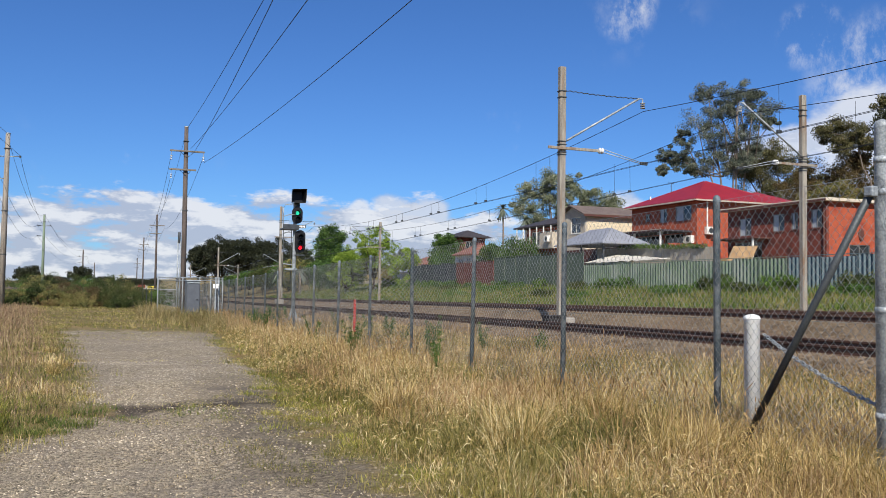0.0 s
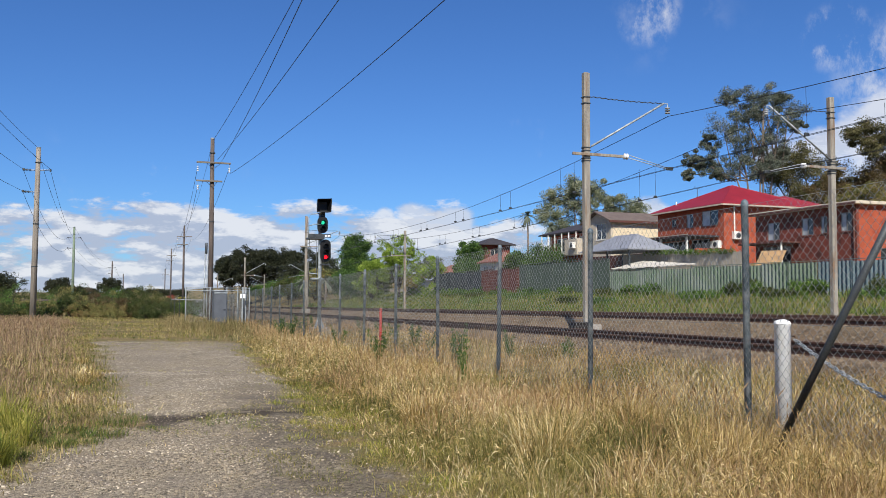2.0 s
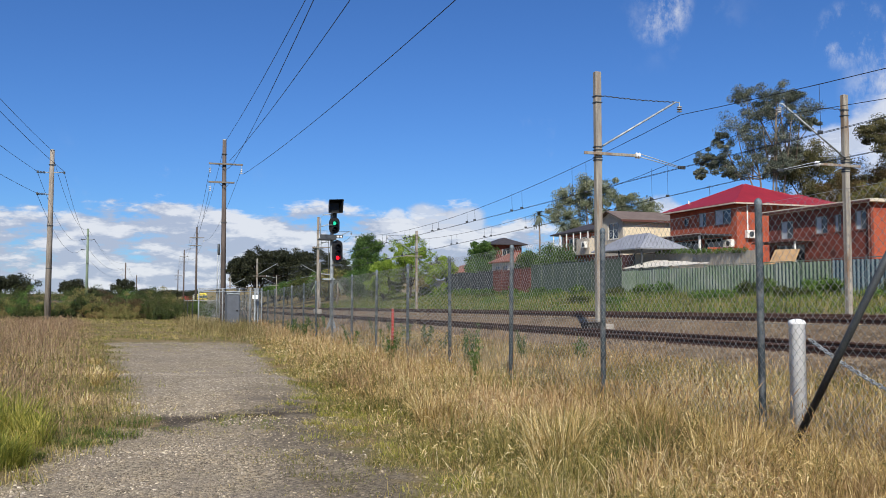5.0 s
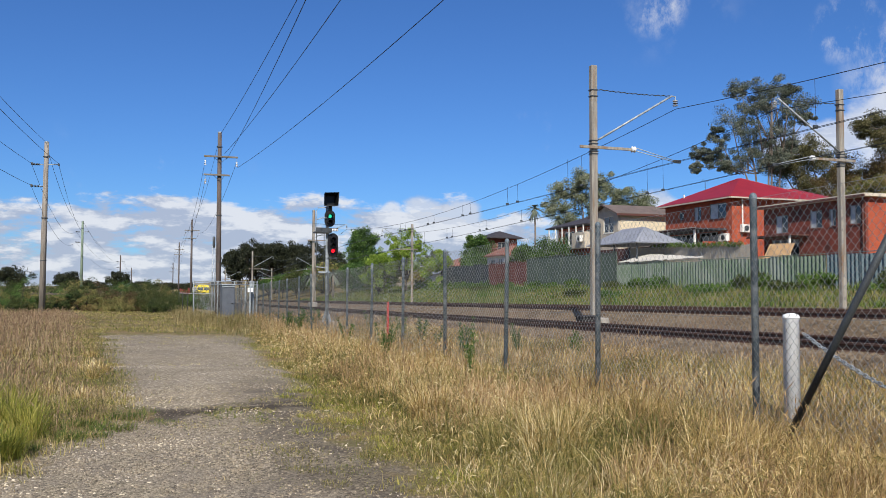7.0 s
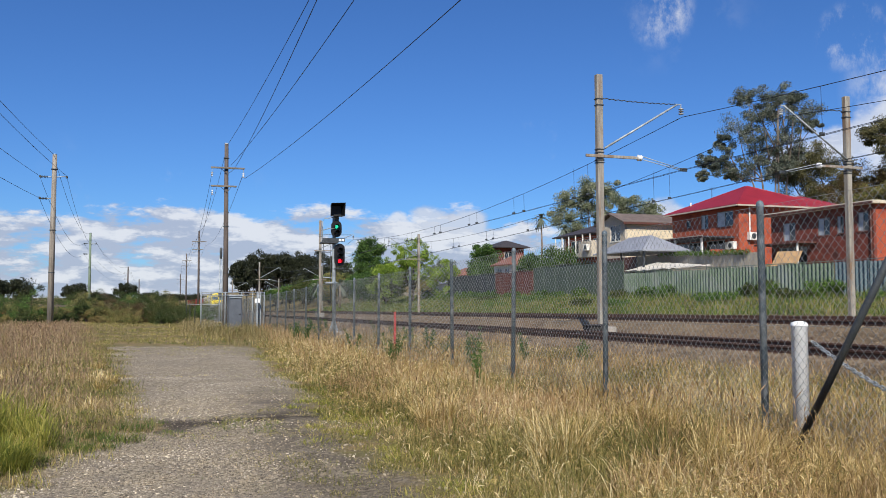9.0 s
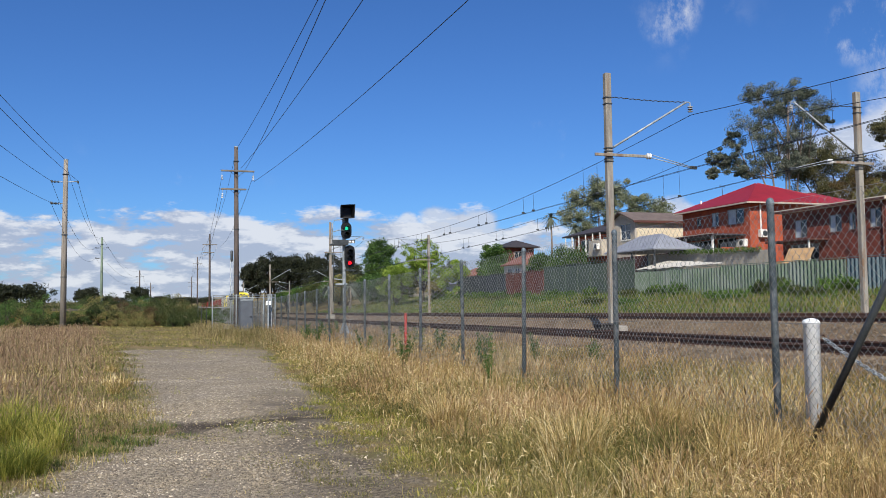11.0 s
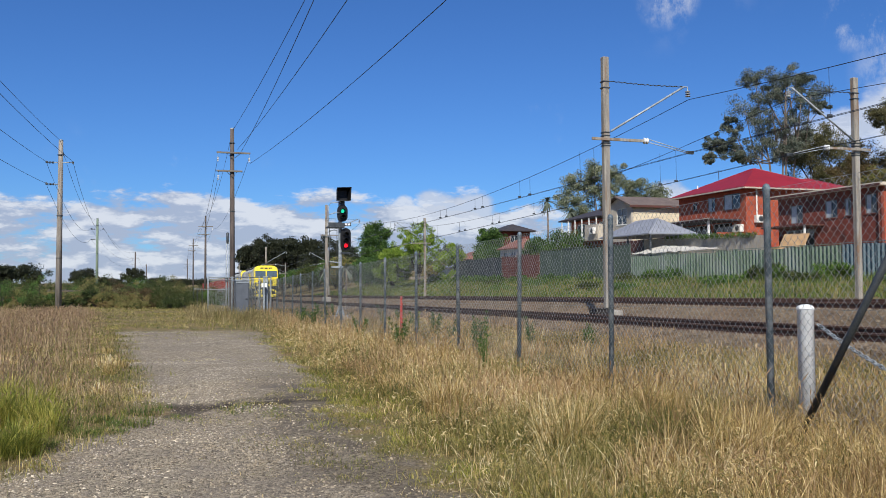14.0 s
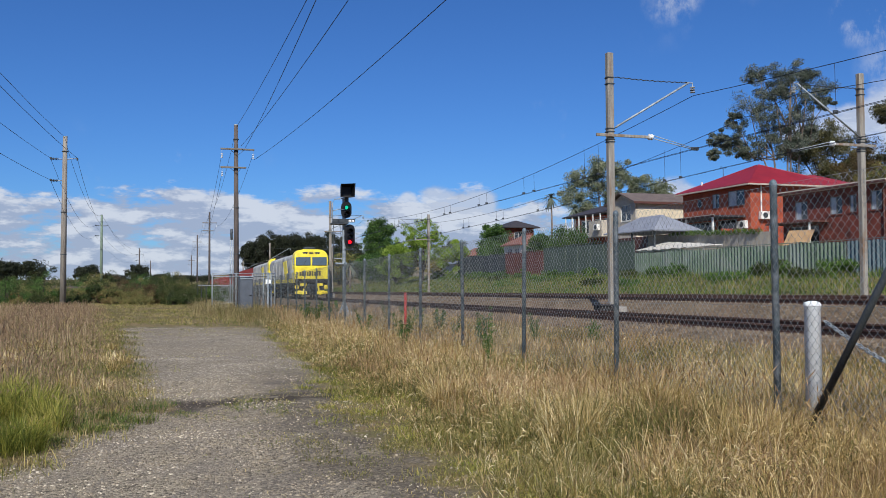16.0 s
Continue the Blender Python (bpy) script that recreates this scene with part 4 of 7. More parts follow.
    blades("verge_grass", "short yellow-green grass where the gravel ends", x, y, 0.05 + 0.10 * rng.random(len(x)), 0.008 + 0.0003 * y, 1.0, M["green"])
    x, y = scatter(14000, 0.8, 5.3, 36, 48)
    keep = rng.random(len(x)) < 0.5 + 0.6 * field(x, y, 1.2, 6)
    x, y = x[keep], y[keep]
    blades("dry_grass", "tall dry grass round the cabinet", x, y, (0.25 + 0.5 * rng.random(len(x))) * (1 + 0.4 * field(x, y, 1.4, 2)), 0.008 + 0 * y, 1.9, M["field"])
    # the green bank below the back fences, rank and uneven, tallest along the foot of the fence
    x, y = scatter(36000, 23.4, 38, 14, 150, 1.4)
    rank = np.clip(field(x, y, 0.33, 1) + 0.6 * field(x, y, 0.9, 4), -0.6, 1)
    h = 0.14 + 0.30 * rng.random(len(x)) ** 1.5 + 0.22 * rank + 0.4 * np.clip((x - 34) / 4, 0, 1) * (0.6 + 0.6 * field(x, y, 0.5, 8))
    blades("bank_grass", "long green grass on the railway bank", x, y, np.maximum(h, 0.1), 0.012 + 0.0005 * y, 1.5, M["bank"])
    x, y = scatter(12000, 23.4, 38, 20, 150, 1.3)
    keep = field(x, y, 0.3, 3) > 0.0
    x, y = x[keep], y[keep]
    blades("dry_grass", "dry grass patches on the railway bank", x, y, 0.25 + 0.4 * rng.random(len(x)), 0.012 + 0.0003 * y, 1.2, M["olive_blade"])


build_grass()

# ---------------------------------------------------------------- the chain-link fence
FX = 5.4


def fence_top(y):
    return 2.53 - 0.0184 * fall(y)


def link_panel(length, height, pitch=0.062, wire=0.0021, woven=False):
    """Chain link: slanting wires both ways, or wires bent to and fro for the nearest."""
    s = Shape()

    def bar(p, q, r):
        d = Vector(q) - Vector(p)
        a = Vector((1, 0, 0)) * r
        b = d.normalized().cross(Vector((1, 0, 0))) * r
        p, q = Vector(p), Vector(q)
        c = [a, -0.5 * a + 0.87 * b, -0.5 * a - 0.87 * b]
        s.add([p + k for k in c] + [q + k for k in c], [(0, 1, 4, 3), (1, 2, 5, 4), (2, 0, 3, 5)])

    if woven:
        half, rise = pitch / 2, pitch * 0.55
        n, k = int(length / half), int(height / rise)
        for i in range(n):
            y0 = i * half
            for j in range(k):
                turn = (i + j) % 2
                ya, yb = (y0 - 0.002, y0 + half + 0.002) if turn else (y0 + half + 0.002, y0 - 0.002)
                off = 0.003 if turn else -0.003
                bar((off, ya, j * rise), (-off, yb, (j + 1) * rise), wire)
    else:
        step = pitch
        m = int((length + height) / step) + 1
        for i in range(m):
            c = i * step
            y0, z0 = (c, 0) if c <= length else (length, c - length)
            run = min(y0, height - z0)
            if run > 0.01:
                bar((0.002, y0, z0), (0.002, y0 - run, z0 + run), wire)
            y0, z0 = (length - c, 0) if c <= length else (0, c - length)
            run = min(length - y0, height - z0)
            if run > 0.01:
                bar((-0.002, y0, z0), (-0.002, y0 + run, z0 + run), wire)
    for z in (0.03, height * 0.5, height - 0.02):
        bar((0.004, 0, z), (0.004, length, z), 0.0022)
    return s


def build_fence():
    h0 = 2.36
    post = Shape().lathe([(0.034, -0.35), (0.034, h0 + 0.02), (0.037, h0 + 0.025), (0.037, h0 + 0.06), (0.026, h0 + 0.085), (0.008, h0 + 0.095)], 14)
    post_me = post.mesh("post", M["post_galv"], True)
    near_me = link_panel(3.02, 2.30, 0.086, 0.0019, True).mesh("mesh_panel", M["wire"])
    far_me = link_panel(3.02, 2.30, 0.072, 0.0015).mesh("mesh_panel", M["wire_dull"])
    fence = thing("chain_link_fence", "galvanised chain-link fence with round steel posts", "fence")
    for k in range(-2, 46):
        y = 6.58 + 3.02 * k
        top = float(fence_top(y))
        if k >= 0:
            p = new("post", post_me)
            p.parent = fence
            p.matrix_local = pose(FX, y, top - h0 - 0.09, rng.normal(0, 0.5), rng.normal(0, 0.5), 0)
        pn = new("mesh_panel", near_me if k < 7 else far_me)
        pn.parent = fence
        tilt = math.degrees(math.atan2(float(fence_top(y + 3.02)) - top, 3.02))
        pn.matrix_local = pose(FX - 0.045, y, top - 2.34, tilt, 0, 0)
    # the strainer post with its raking stay
    sp = Shape().lathe([(0.057, -0.4), (0.057, 2.72), (0.06, 2.73), (0.05, 2.77), (0.01, 2.79)], 18, pose(FX + 0.02, 4.71, 0.03))
    for z in (0.5, 1.3, 2.2, 2.45):
        sp.lathe([(0.062, z), (0.062, z + 0.05)], 16, pose(FX + 0.02, 4.71, 0.03))
    part("strainer_post", sp, M["galv"], fence, "thick galvanised strainer post", True)
    part("stay", Shape().tube([(FX - 0.06, 4.74, 2.26), (FX - 0.10, 6.10, 0.10)], 0.030, 12), M["dark_steel"], fence, "dark raking steel stay", True)
    part("clamp", Shape().soft(FX - 0.10, FX + 0.0, 4.70, 4.78, 2.22, 2.30, 0.012), M["galv"], fence)
    return far_me


LINK = build_fence()


def build_white_post():
    t = thing("bollard", "white-painted round steel bollard standing in dry grass", "bollard", (5.72, 6.47, 0.0))
    part("tube", Shape().lathe([(0.075, -0.3), (0.075, 1.20), (0.08, 1.205), (0.08, 1.225), (0.068, 1.245), (0.03, 1.26), (0.004, 1.262)], 22), M["white"], t, smooth=True)
    part("eyelet", Shape().tube([(0.07, -0.02, 1.06), (0.11, -0.05, 1.06), (0.12, -0.03, 1.1), (0.08, 0, 1.1)], 0.008, 6), M["rail"], t, "rusty chain eyelet")
    # the chain sags from the bollard to the strainer post
    a, b = Vector((5.82, 6.42, 1.07)), Vector((5.46, 4.72, 0.60))
    c = thing("chain", "galvanised steel chain slung from the bollard to the strainer post", "chain")
    link = Shape()
    ring = [(0.034 * math.cos(t), 0.017 * math.sin(t), 0) for t in (2 * math.pi * i / 10 for i in range(11))]
    link.tube(ring, 0.0065, 6, cap=False)
    me = link.mesh("link", M["galv"], True)
    n = 36
    for i in range(n):
        f = (i + 0.5) / n
        p = a.lerp(b, f) - Vector((0, 0, 0.05 * 4 * f * (1 - f)))
        q = a.lerp(b, f + 0.01) - Vector((0, 0, 0.05 * 4 * (f + 0.01) * (0.99 - f)))
        o = new("link", me)
        o.parent = c
        o.matrix_local = Matrix.Translation(p) @ (q - p).to_track_quat("X", "Z").to_matrix().to_4x4() @ pose(0, 0, 0, 90 * (i % 2), 0, 0)


build_white_post()
peg = thing("marker_peg", "red-painted marker peg beside the fence", "peg", (6.2, 22.95, 0))
part("peg", Shape().soft(-0.035, 0.035, -0.022, 0.022, -0.2, 1.07, 0.012), M["red_peg"], peg)


# ---------------------------------------------------------------- the enclosure with the cabinet
def build_enclosure():
    e = thing("enclosure_fence", "galvanised pipe and chain-link enclosure round a cabinet", "fence")
    def pst(x, y, top, r=0.032, mt="galv"):
        part("post", Shape().lathe([(r, float(ground_z(x, y)) - 0.3), (r, top), (r * 0.6, top + 0.03)], 10, pose(x, y, 0)), M[mt], e, smooth=True)
    a, b = Vector((1.72, 43.7, 1.74)), Vector((5.2, 46.9, 1.74))
    for f in (0, 0.36, 0.62, 0.8, 0.9, 1.0):
        p = a.lerp(b, f)
        pst(p.x, p.y, 1.76)
    for dz in (0.0, -0.14):
        part("rail", Shape().tube([a + Vector((0, 0, dz)), b + Vector((0, 0, dz))], 0.022, 8), M["galv"], e, smooth=True)
    c = Vector((1.35, 57.5, 1.05))
    for f in (0.35, 0.7, 1.0):
        p = a.lerp(c, f)
        pst(p.x, p.y, 1.1, 0.024, "dark_steel")
    d = Vector((5.2, 58.5, 0.95))
    part("rail", Shape().tube([c, d], 0.02, 8), M["galv"], e, smooth=True)
    for k, (x, y) in enumerate(((4.75, 46.2), (4.95, 46.6), (5.02, 47.0))):
        part("gate_bar", Shape().soft(x - 0.035, x + 0.035, y - 0.05, y + 0.05, -0.4, 1.8, 0.012), M["galv"], e)
    for p, q in ((a, b),):
        ln = (Vector((q.x, q.y)) - Vector((p.x, p.y))).length
        o = part("mesh_panel", link_panel(ln, 1.75, 0.075, 0.0026), M["wire"], e)
        o.matrix_local = pose(p.x, p.y, 0.0, math.degrees(math.atan2(q.z - p.z, ln)) * 0.4, 0, math.degrees(math.atan2(-(q.x - p.x), q.y - p.y)))
    part("sign", Shape().soft(4.62, 4.9, 46.16, 46.18, 1.2, 1.42, 0.004), M["white"], e, "small white sign")
    cab = thing("equipment_cabinet", "grey steel trackside equipment cabinet with double doors", "cabinet", (3.42, 44.4, -0.22), turn=6)
    part("body", Shape().soft(-0.32, 0.32, -0.3, 0.3, 0, 1.78, 0.015), M["cabinet"], cab)
    part("roof", Shape().soft(-0.36, 0.36, -0.35, 0.35, 1.78, 1.84, 0.012), M["galv"], cab, "pale cabinet roof")
    part("door", Shape().soft(-0.29, 0.29, -0.325, -0.3, 0.1, 1.64, 0.008), M["cabinet"], cab)
    part("hood", Shape().soft(-0.33, 0.33, -0.35, -0.3, 1.67, 1.74, 0.01), M["galv"], cab)
    part("handle", Shape().soft(0.14, 0.25, -0.36, -0.325, 0.82, 0.86, 0.008), M["black"], cab)


build_enclosure()


# ---------------------------------------------------------------- the signal
def build_signal():
    s = thing("railway_signal", "black two-headed railway signal showing green over red on a steel post", "signal", (7.44, 38.4, 0.12))
    part("post", Shape().lathe([(0.085, -0.5), (0.085, 5.1), (0.07, 5.12)], 16), M["galv"], s, "galvanised signal post", True)
    part("footing", Shape().soft(-0.42, 0.42, -0.4, 0.4, -0.75, -0.20, 0.05), M["concrete"], s, "concrete footing")
    for a in (0, 90, 180, 270):
        part("gusset", Shape().prism([(0.08, -0.21), (0.26, -0.21), (0.08, 0.30)], -0.008, 0.008), M["galv"], s).matrix_local = pose(0, 0, 0, 0, 0, a + 45)
    def head(name, cx, z0, z1, w, lamps):
        n = 16
        out = []
        r = w / 2
        for i in range(n + 1):
            t = math.pi * i / n
            out.append((cx + r * math.cos(t), z1 - r + r * math.sin(t)))
        for i in range(n + 1):
            t = math.pi + math.pi * i / n
            out.append((cx + r * math.cos(t), z0 + r + r * math.sin(t)))
        h = part("signal_head", Shape().prism(out, -0.20, -0.16), M["black"], s, "black signal head with hooded lamps")
        part("housing", Shape().soft(cx - w * 0.32, cx + w * 0.32, -0.17, 0.12, z0 + 0.08, z1 - 0.08, 0.03), M["black"], h)
        for z, mt, on in lamps:
            part("lens", Shape().lathe([(0.085, 0.0), (0.07, 0.025), (0.04, 0.045), (0.004, 0.05)], 20, pose(cx, -0.205, z, 90, 0, 0)), mt, h, "lit lens" if on else "dark lens", True)
            hood = Shape()
            seg = [math.radians(-20 + 220 * i / 12) for i in range(13)]
            v = [(cx + rr * math.cos(t), yy, z + rr * math.sin(t)) for yy, rr in ((-0.20, 0.135), (-0.48, 0.12), (-0.48, 0.112), (-0.20, 0.127)) for t in seg]
            f = [(k * 13 + i, k * 13 + i + 1, ((k + 1) % 4) * 13 + i + 1, ((k + 1) % 4) * 13 + i) for k in range(4) for i in range(12)]
            part("hood", hood.add(v, f), M["black"], h)
    head("upper", 0.07, 4.15, 4.93, 0.49, [(4.64, M["lit_green"], True), (4.36, M["dark_pane"], False)])
    head("lower", 0.22, 2.80, 3.86, 0.49, [(3.55, M["dark_pane"], False), (3.28, M["dark_pane"], False), (3.04, M["lit_red"], True)])
    box = Shape()
    box.add([(-0.24, -0.42, 5.1), (0.42, -0.42, 5.12), (0.46, -0.42, 5.76), (-0.22, -0.42, 5.72), (-0.16, 0.1, 5.14), (0.36, 0.1, 5.14), (0.36, 0.1, 5.66), (-0.16, 0.1, 5.66)],
            [(7, 6, 5, 4), (0, 4, 5, 1), (1, 5, 6, 2), (2, 6, 7, 3), (3, 7, 4, 0)])
    # the hood is open in front: an inner skin leads back to a dark face
    box.add([(-0.24, -0.42, 5.1), (0.42, -0.42, 5.12), (0.46, -0.42, 5.76), (-0.22, -0.42, 5.72), (-0.20, -0.40, 5.14), (0.39, -0.40, 5.15), (0.42, -0.40, 5.72), (-0.19, -0.40, 5.69), (-0.13, 0.06, 5.17), (0.33, 0.06, 5.17), (0.33, 0.06, 5.63), (-0.13, 0.06, 5.63)],
            [(0, 1, 5, 4), (1, 2, 6, 5), (2, 3, 7, 6), (3, 0, 4, 7), (4, 5, 9, 8), (5, 6, 10, 9), (6, 7, 11, 10), (7, 4, 8, 11), (8, 9, 10, 11)])
    part("route_indicator", box, M["black"], s, "black boxed route indicator")
    part("neck", Shape().soft(0.02, 0.2, -0.1, 0.06, 4.9, 5.14, 0.015), M["dark_steel"], s)
    pl = part("platform", Shape().soft(-0.62, 0.14, -0.35, 0.35, 3.86, 3.93, 0.01), M["dark_steel"], s, "steel service platform")
    part("kick_plate", Shape().soft(-0.62, 0.14, -0.36, -0.34, 3.93, 4.1, 0.006), M["dark_steel"], pl)
    rl = [(-0.6, -0.33, 3.9), (-0.6, -0.33, 4.85), (-0.5, -0.33, 5.0), (-0.1, -0.33, 5.05), (0.0, -0.2, 5.05)]
    part("handrail", Shape().tube(rl, 0.022, 8), M["galv"], pl, smooth=True)
    part("handrail", Shape().tube([(-0.6, -0.33, 4.45), (-0.3, -0.33, 4.55), (0.0, -0.2, 4.55)], 0.018, 8), M["galv"], pl, smooth=True)
    part("plate", Shape().soft(0.0, 0.46, -0.24, -0.225, 3.95, 4.10, 0.004), M["black"], s, "signal plate with illegible marks")
    for i in range(6):
        part("plate_mark", Shape().box(0.03 + 0.07 * i, 0.075 + 0.07 * i, -0.248, -0.240, 3.98, 4.07), M["white"], s)
    ld = part("ladder_stile", Shape().tube([(-0.50, 0.1, 1.2), (-0.50, 0.05, 3.9)], 0.016, 8), M["dark_steel"], s, smooth=True)
    part("ladder_stile", Shape().tube([(-0.14, 0.1, 1.2), (-0.14, 0.05, 3.9)], 0.016, 8), M["dark_steel"], s, smooth=True)
    for i in range(9):
        part("rung", Shape().tube([(-0.50, 0.09, 1.35 + 0.3 * i), (-0.14, 0.09, 1.35 + 0.3 * i)], 0.010, 6), M["dark_steel"], ld)
    part("brace", Shape().tube([(-0.5, 0.1, 2.3), (0.0, 0.0, 2.25)], 0.02, 6), M["galv"], s)
    part("bracket", Shape().soft(0.0, 0.46, -0.12, -0.06, 2.66, 2.74, 0.01), M["dark_steel"], s)
    part("junction_box", Shape().soft(-0.42, 0.1, -0.2, 0.1, 2.0, 2.08, 0.01), M["galv"], s)


build_signal()


# ---------------------------------------------------------------- overhead line
def insulator(p, n, r, axis=(0, 0, -1), pitch=0.075):
    """A string of sheds from p along axis."""
    s = Shape()
    prof = []
    for i in range(n):
        prof += [(0.025, i * pitch), (r, i * pitch + 0.02), (r * 0.95, i * pitch + 0.045), (0.025, i * pitch + 0.05)]
    q = Vector(axis).to_track_quat("Z", "Y").to_matrix().to_4x4()
    return s.lathe(prof, 14, Matrix.Translation(p) @ q)


def build_mast(x, y, base, top, side, arm_z, reg_z, tip_z, label):
    """A square mast whose bracket reaches over one track; side is the way it reaches."""
    m = thing("overhead_line_mast", label, "mast", (x, y, base), group="masts")
    h = top - base
    part("post", Shape().soft(-0.105, 0.105, -0.09, 0.09, -0.4, h, 0.02), M["mast"], m)
    if side > 0:
        part("footing", Shape().soft(-0.35, 0.35, -0.35, 0.35, -0.6, 0.16, 0.05), M["concrete"], m, "concrete footing")
    a, r, t = arm_z - base, reg_z - base, tip_z - base
    part("bracket", Shape().soft(*sorted((-0.55 * side, 1.3 * side)), -0.15, -0.094, a - 0.05, a + 0.04, 0.01), M["mast"], m)
    part("arm_insulator", insulator((1.3 * side, -0.125, a), 2, 0.10, (side, 0, 0), 0.09), M["porcelain"], m, "white porcelain insulator", True)
    for dz in (0.05, -0.05):
        part("steady_arm", Shape().tube([(1.5 * side, -0.125, a + dz), (2.95 * side, -0.125, a - 0.31 + dz * 0.4)], 0.014, 6), M["galv"], m, smooth=True)
    part("clamp", Shape().soft(*sorted((2.86 * side, 3.12 * side)), -0.20, -0.13, a - 0.37, a - 0.26, 0.02), M["dark_steel"], m)
    part("strut", Shape().tube([(0.12 * side, -0.125, a + 0.25), (2.82 * side, -0.125, t + 0.42)], 0.034, 10), M["galv"], m, "galvanised bracket tube", True)
    n = 26
    part("stay_chain", Shape().tube([(side * (0.12 + 2.7 * i / n), -0.125, t + 0.42 - 0.03 * math.sin(math.pi * i / n) + (0.012 if i % 2 else -0.012)) for i in range(n + 1)], 0.016, 5), M["dark_steel"], m)
    part("hanger", Shape().tube([(2.78 * side, -0.125, t + 0.42), (2.96 * side, -0.125, t + 0.42), (2.96 * side, -0.125, t + 0.28)], 0.02, 6), M["galv"], m)
    part("insulator", insulator((2.96 * side, -0.125, t + 0.30), 3, 0.085), M["ceramic"], m, "grey-and-white ceramic insulator", True)
    for z in (a + 0.22, a + 0.12, a - 0.12, a - 0.2, t + 0.42, t + 0.22):
        part("band", Shape().soft(-0.122, 0.122, -0.107, 0.107, z - 0.018, z + 0.018, 0.006), M["dark_steel"], m)
    return m


LEFT = [(13.0, 23.3, 0.40, 8.56, 5.93, 7.35), (13.0, 73.5, -0.05, 8.30, 5.60, 6.65), (13.0, 123.7, -0.75, 6.60, 4.05, 5.45), (13.0, 175.0, -1.5, 5.0, 2.9, 4.1)]
RIGHT = [(23.0, 23.4, 0.78, 8.62, 6.05, 7.64), (23.0, 76.4, 0.05, 7.52, 5.1, 6.6), (23.0, 128.0, -0.65, 6.3, 4.2, 5.5), (23.0, 180.0, -1.3, 5.4, 3.2, 4.4)]


def wire(shape, p, q, sag, r, n=24):
    p, q = Vector(p), Vector(q)
    shape.tube([p.lerp(q, i / n) - Vector((0, 0, 4 * sag * (i / n) * (1 - i / n))) for i in range(n + 1)], r, 5)


def build_overhead():
    lab = "weathered square mast with a bracket arm over the main track"
    for x, y, b, t, a, c in LEFT:
        build_mast(x, y, b, t, 1, a, a, c, lab)
    for x, y, b, t, a, c in RIGHT:
        build_mast(x, y, b, t, -1, a, a, c, lab)
    for row, side in ((LEFT, 1), (RIGHT, -1)):
        pts = [(row[0][0], row[0][1] - 50, 0, 0, row[0][4] + 0.3, row[0][5] + 0.2)] + list(row)
        sag = 1.1 if side > 0 else 1.3
        line = thing("overhead_wire", "dark catenary and contact wires with droppers over a main track", "wire", group="overhead wires")
        for u, v in zip(pts, pts[1:]):
            x = u[0] + 2.96 * side
            cat = Shape()
            wire(cat, (x, u[1] - 0.165, u[5]), (x, v[1] - 0.165, v[5]), sag, 0.011)
            part("catenary_wire", cat, M["cable"], line)
            for dx in (-0.05, 0.05):
                con = Shape()
                wire(con, (x + dx, u[1] - 0.165, u[4] - 0.32), (x + dx, v[1] - 0.165, v[4] - 0.32), 0.05, 0.008, 10)
                part("contact_wire", con, M["cable"], line)
            for i in range(1, 8):
                f = i / 8
                y = u[1] + (v[1] - u[1]) * f
                zc = u[5] + (v[5] - u[5]) * f - 4 * sag * f * (1 - f)
                zk = u[4] - 0.32 + (v[4] - u[4]) * f
                if zc > zk + 0.05:
                    for dy in (0.0, 1.2):
                        part("dropper", Shape().tube([(x, y + dy, zc), (x + 0.02, y + dy, zk)], 0.007, 4), M["cable"], line)
                        part("dropper_clip", Shape().soft(x - 0.07, x + 0.07, y + dy - 0.03, y + dy + 0.03, zk - 0.04, zk + 0.05, 0.01), M["dark_steel"], line)


build_overhead()


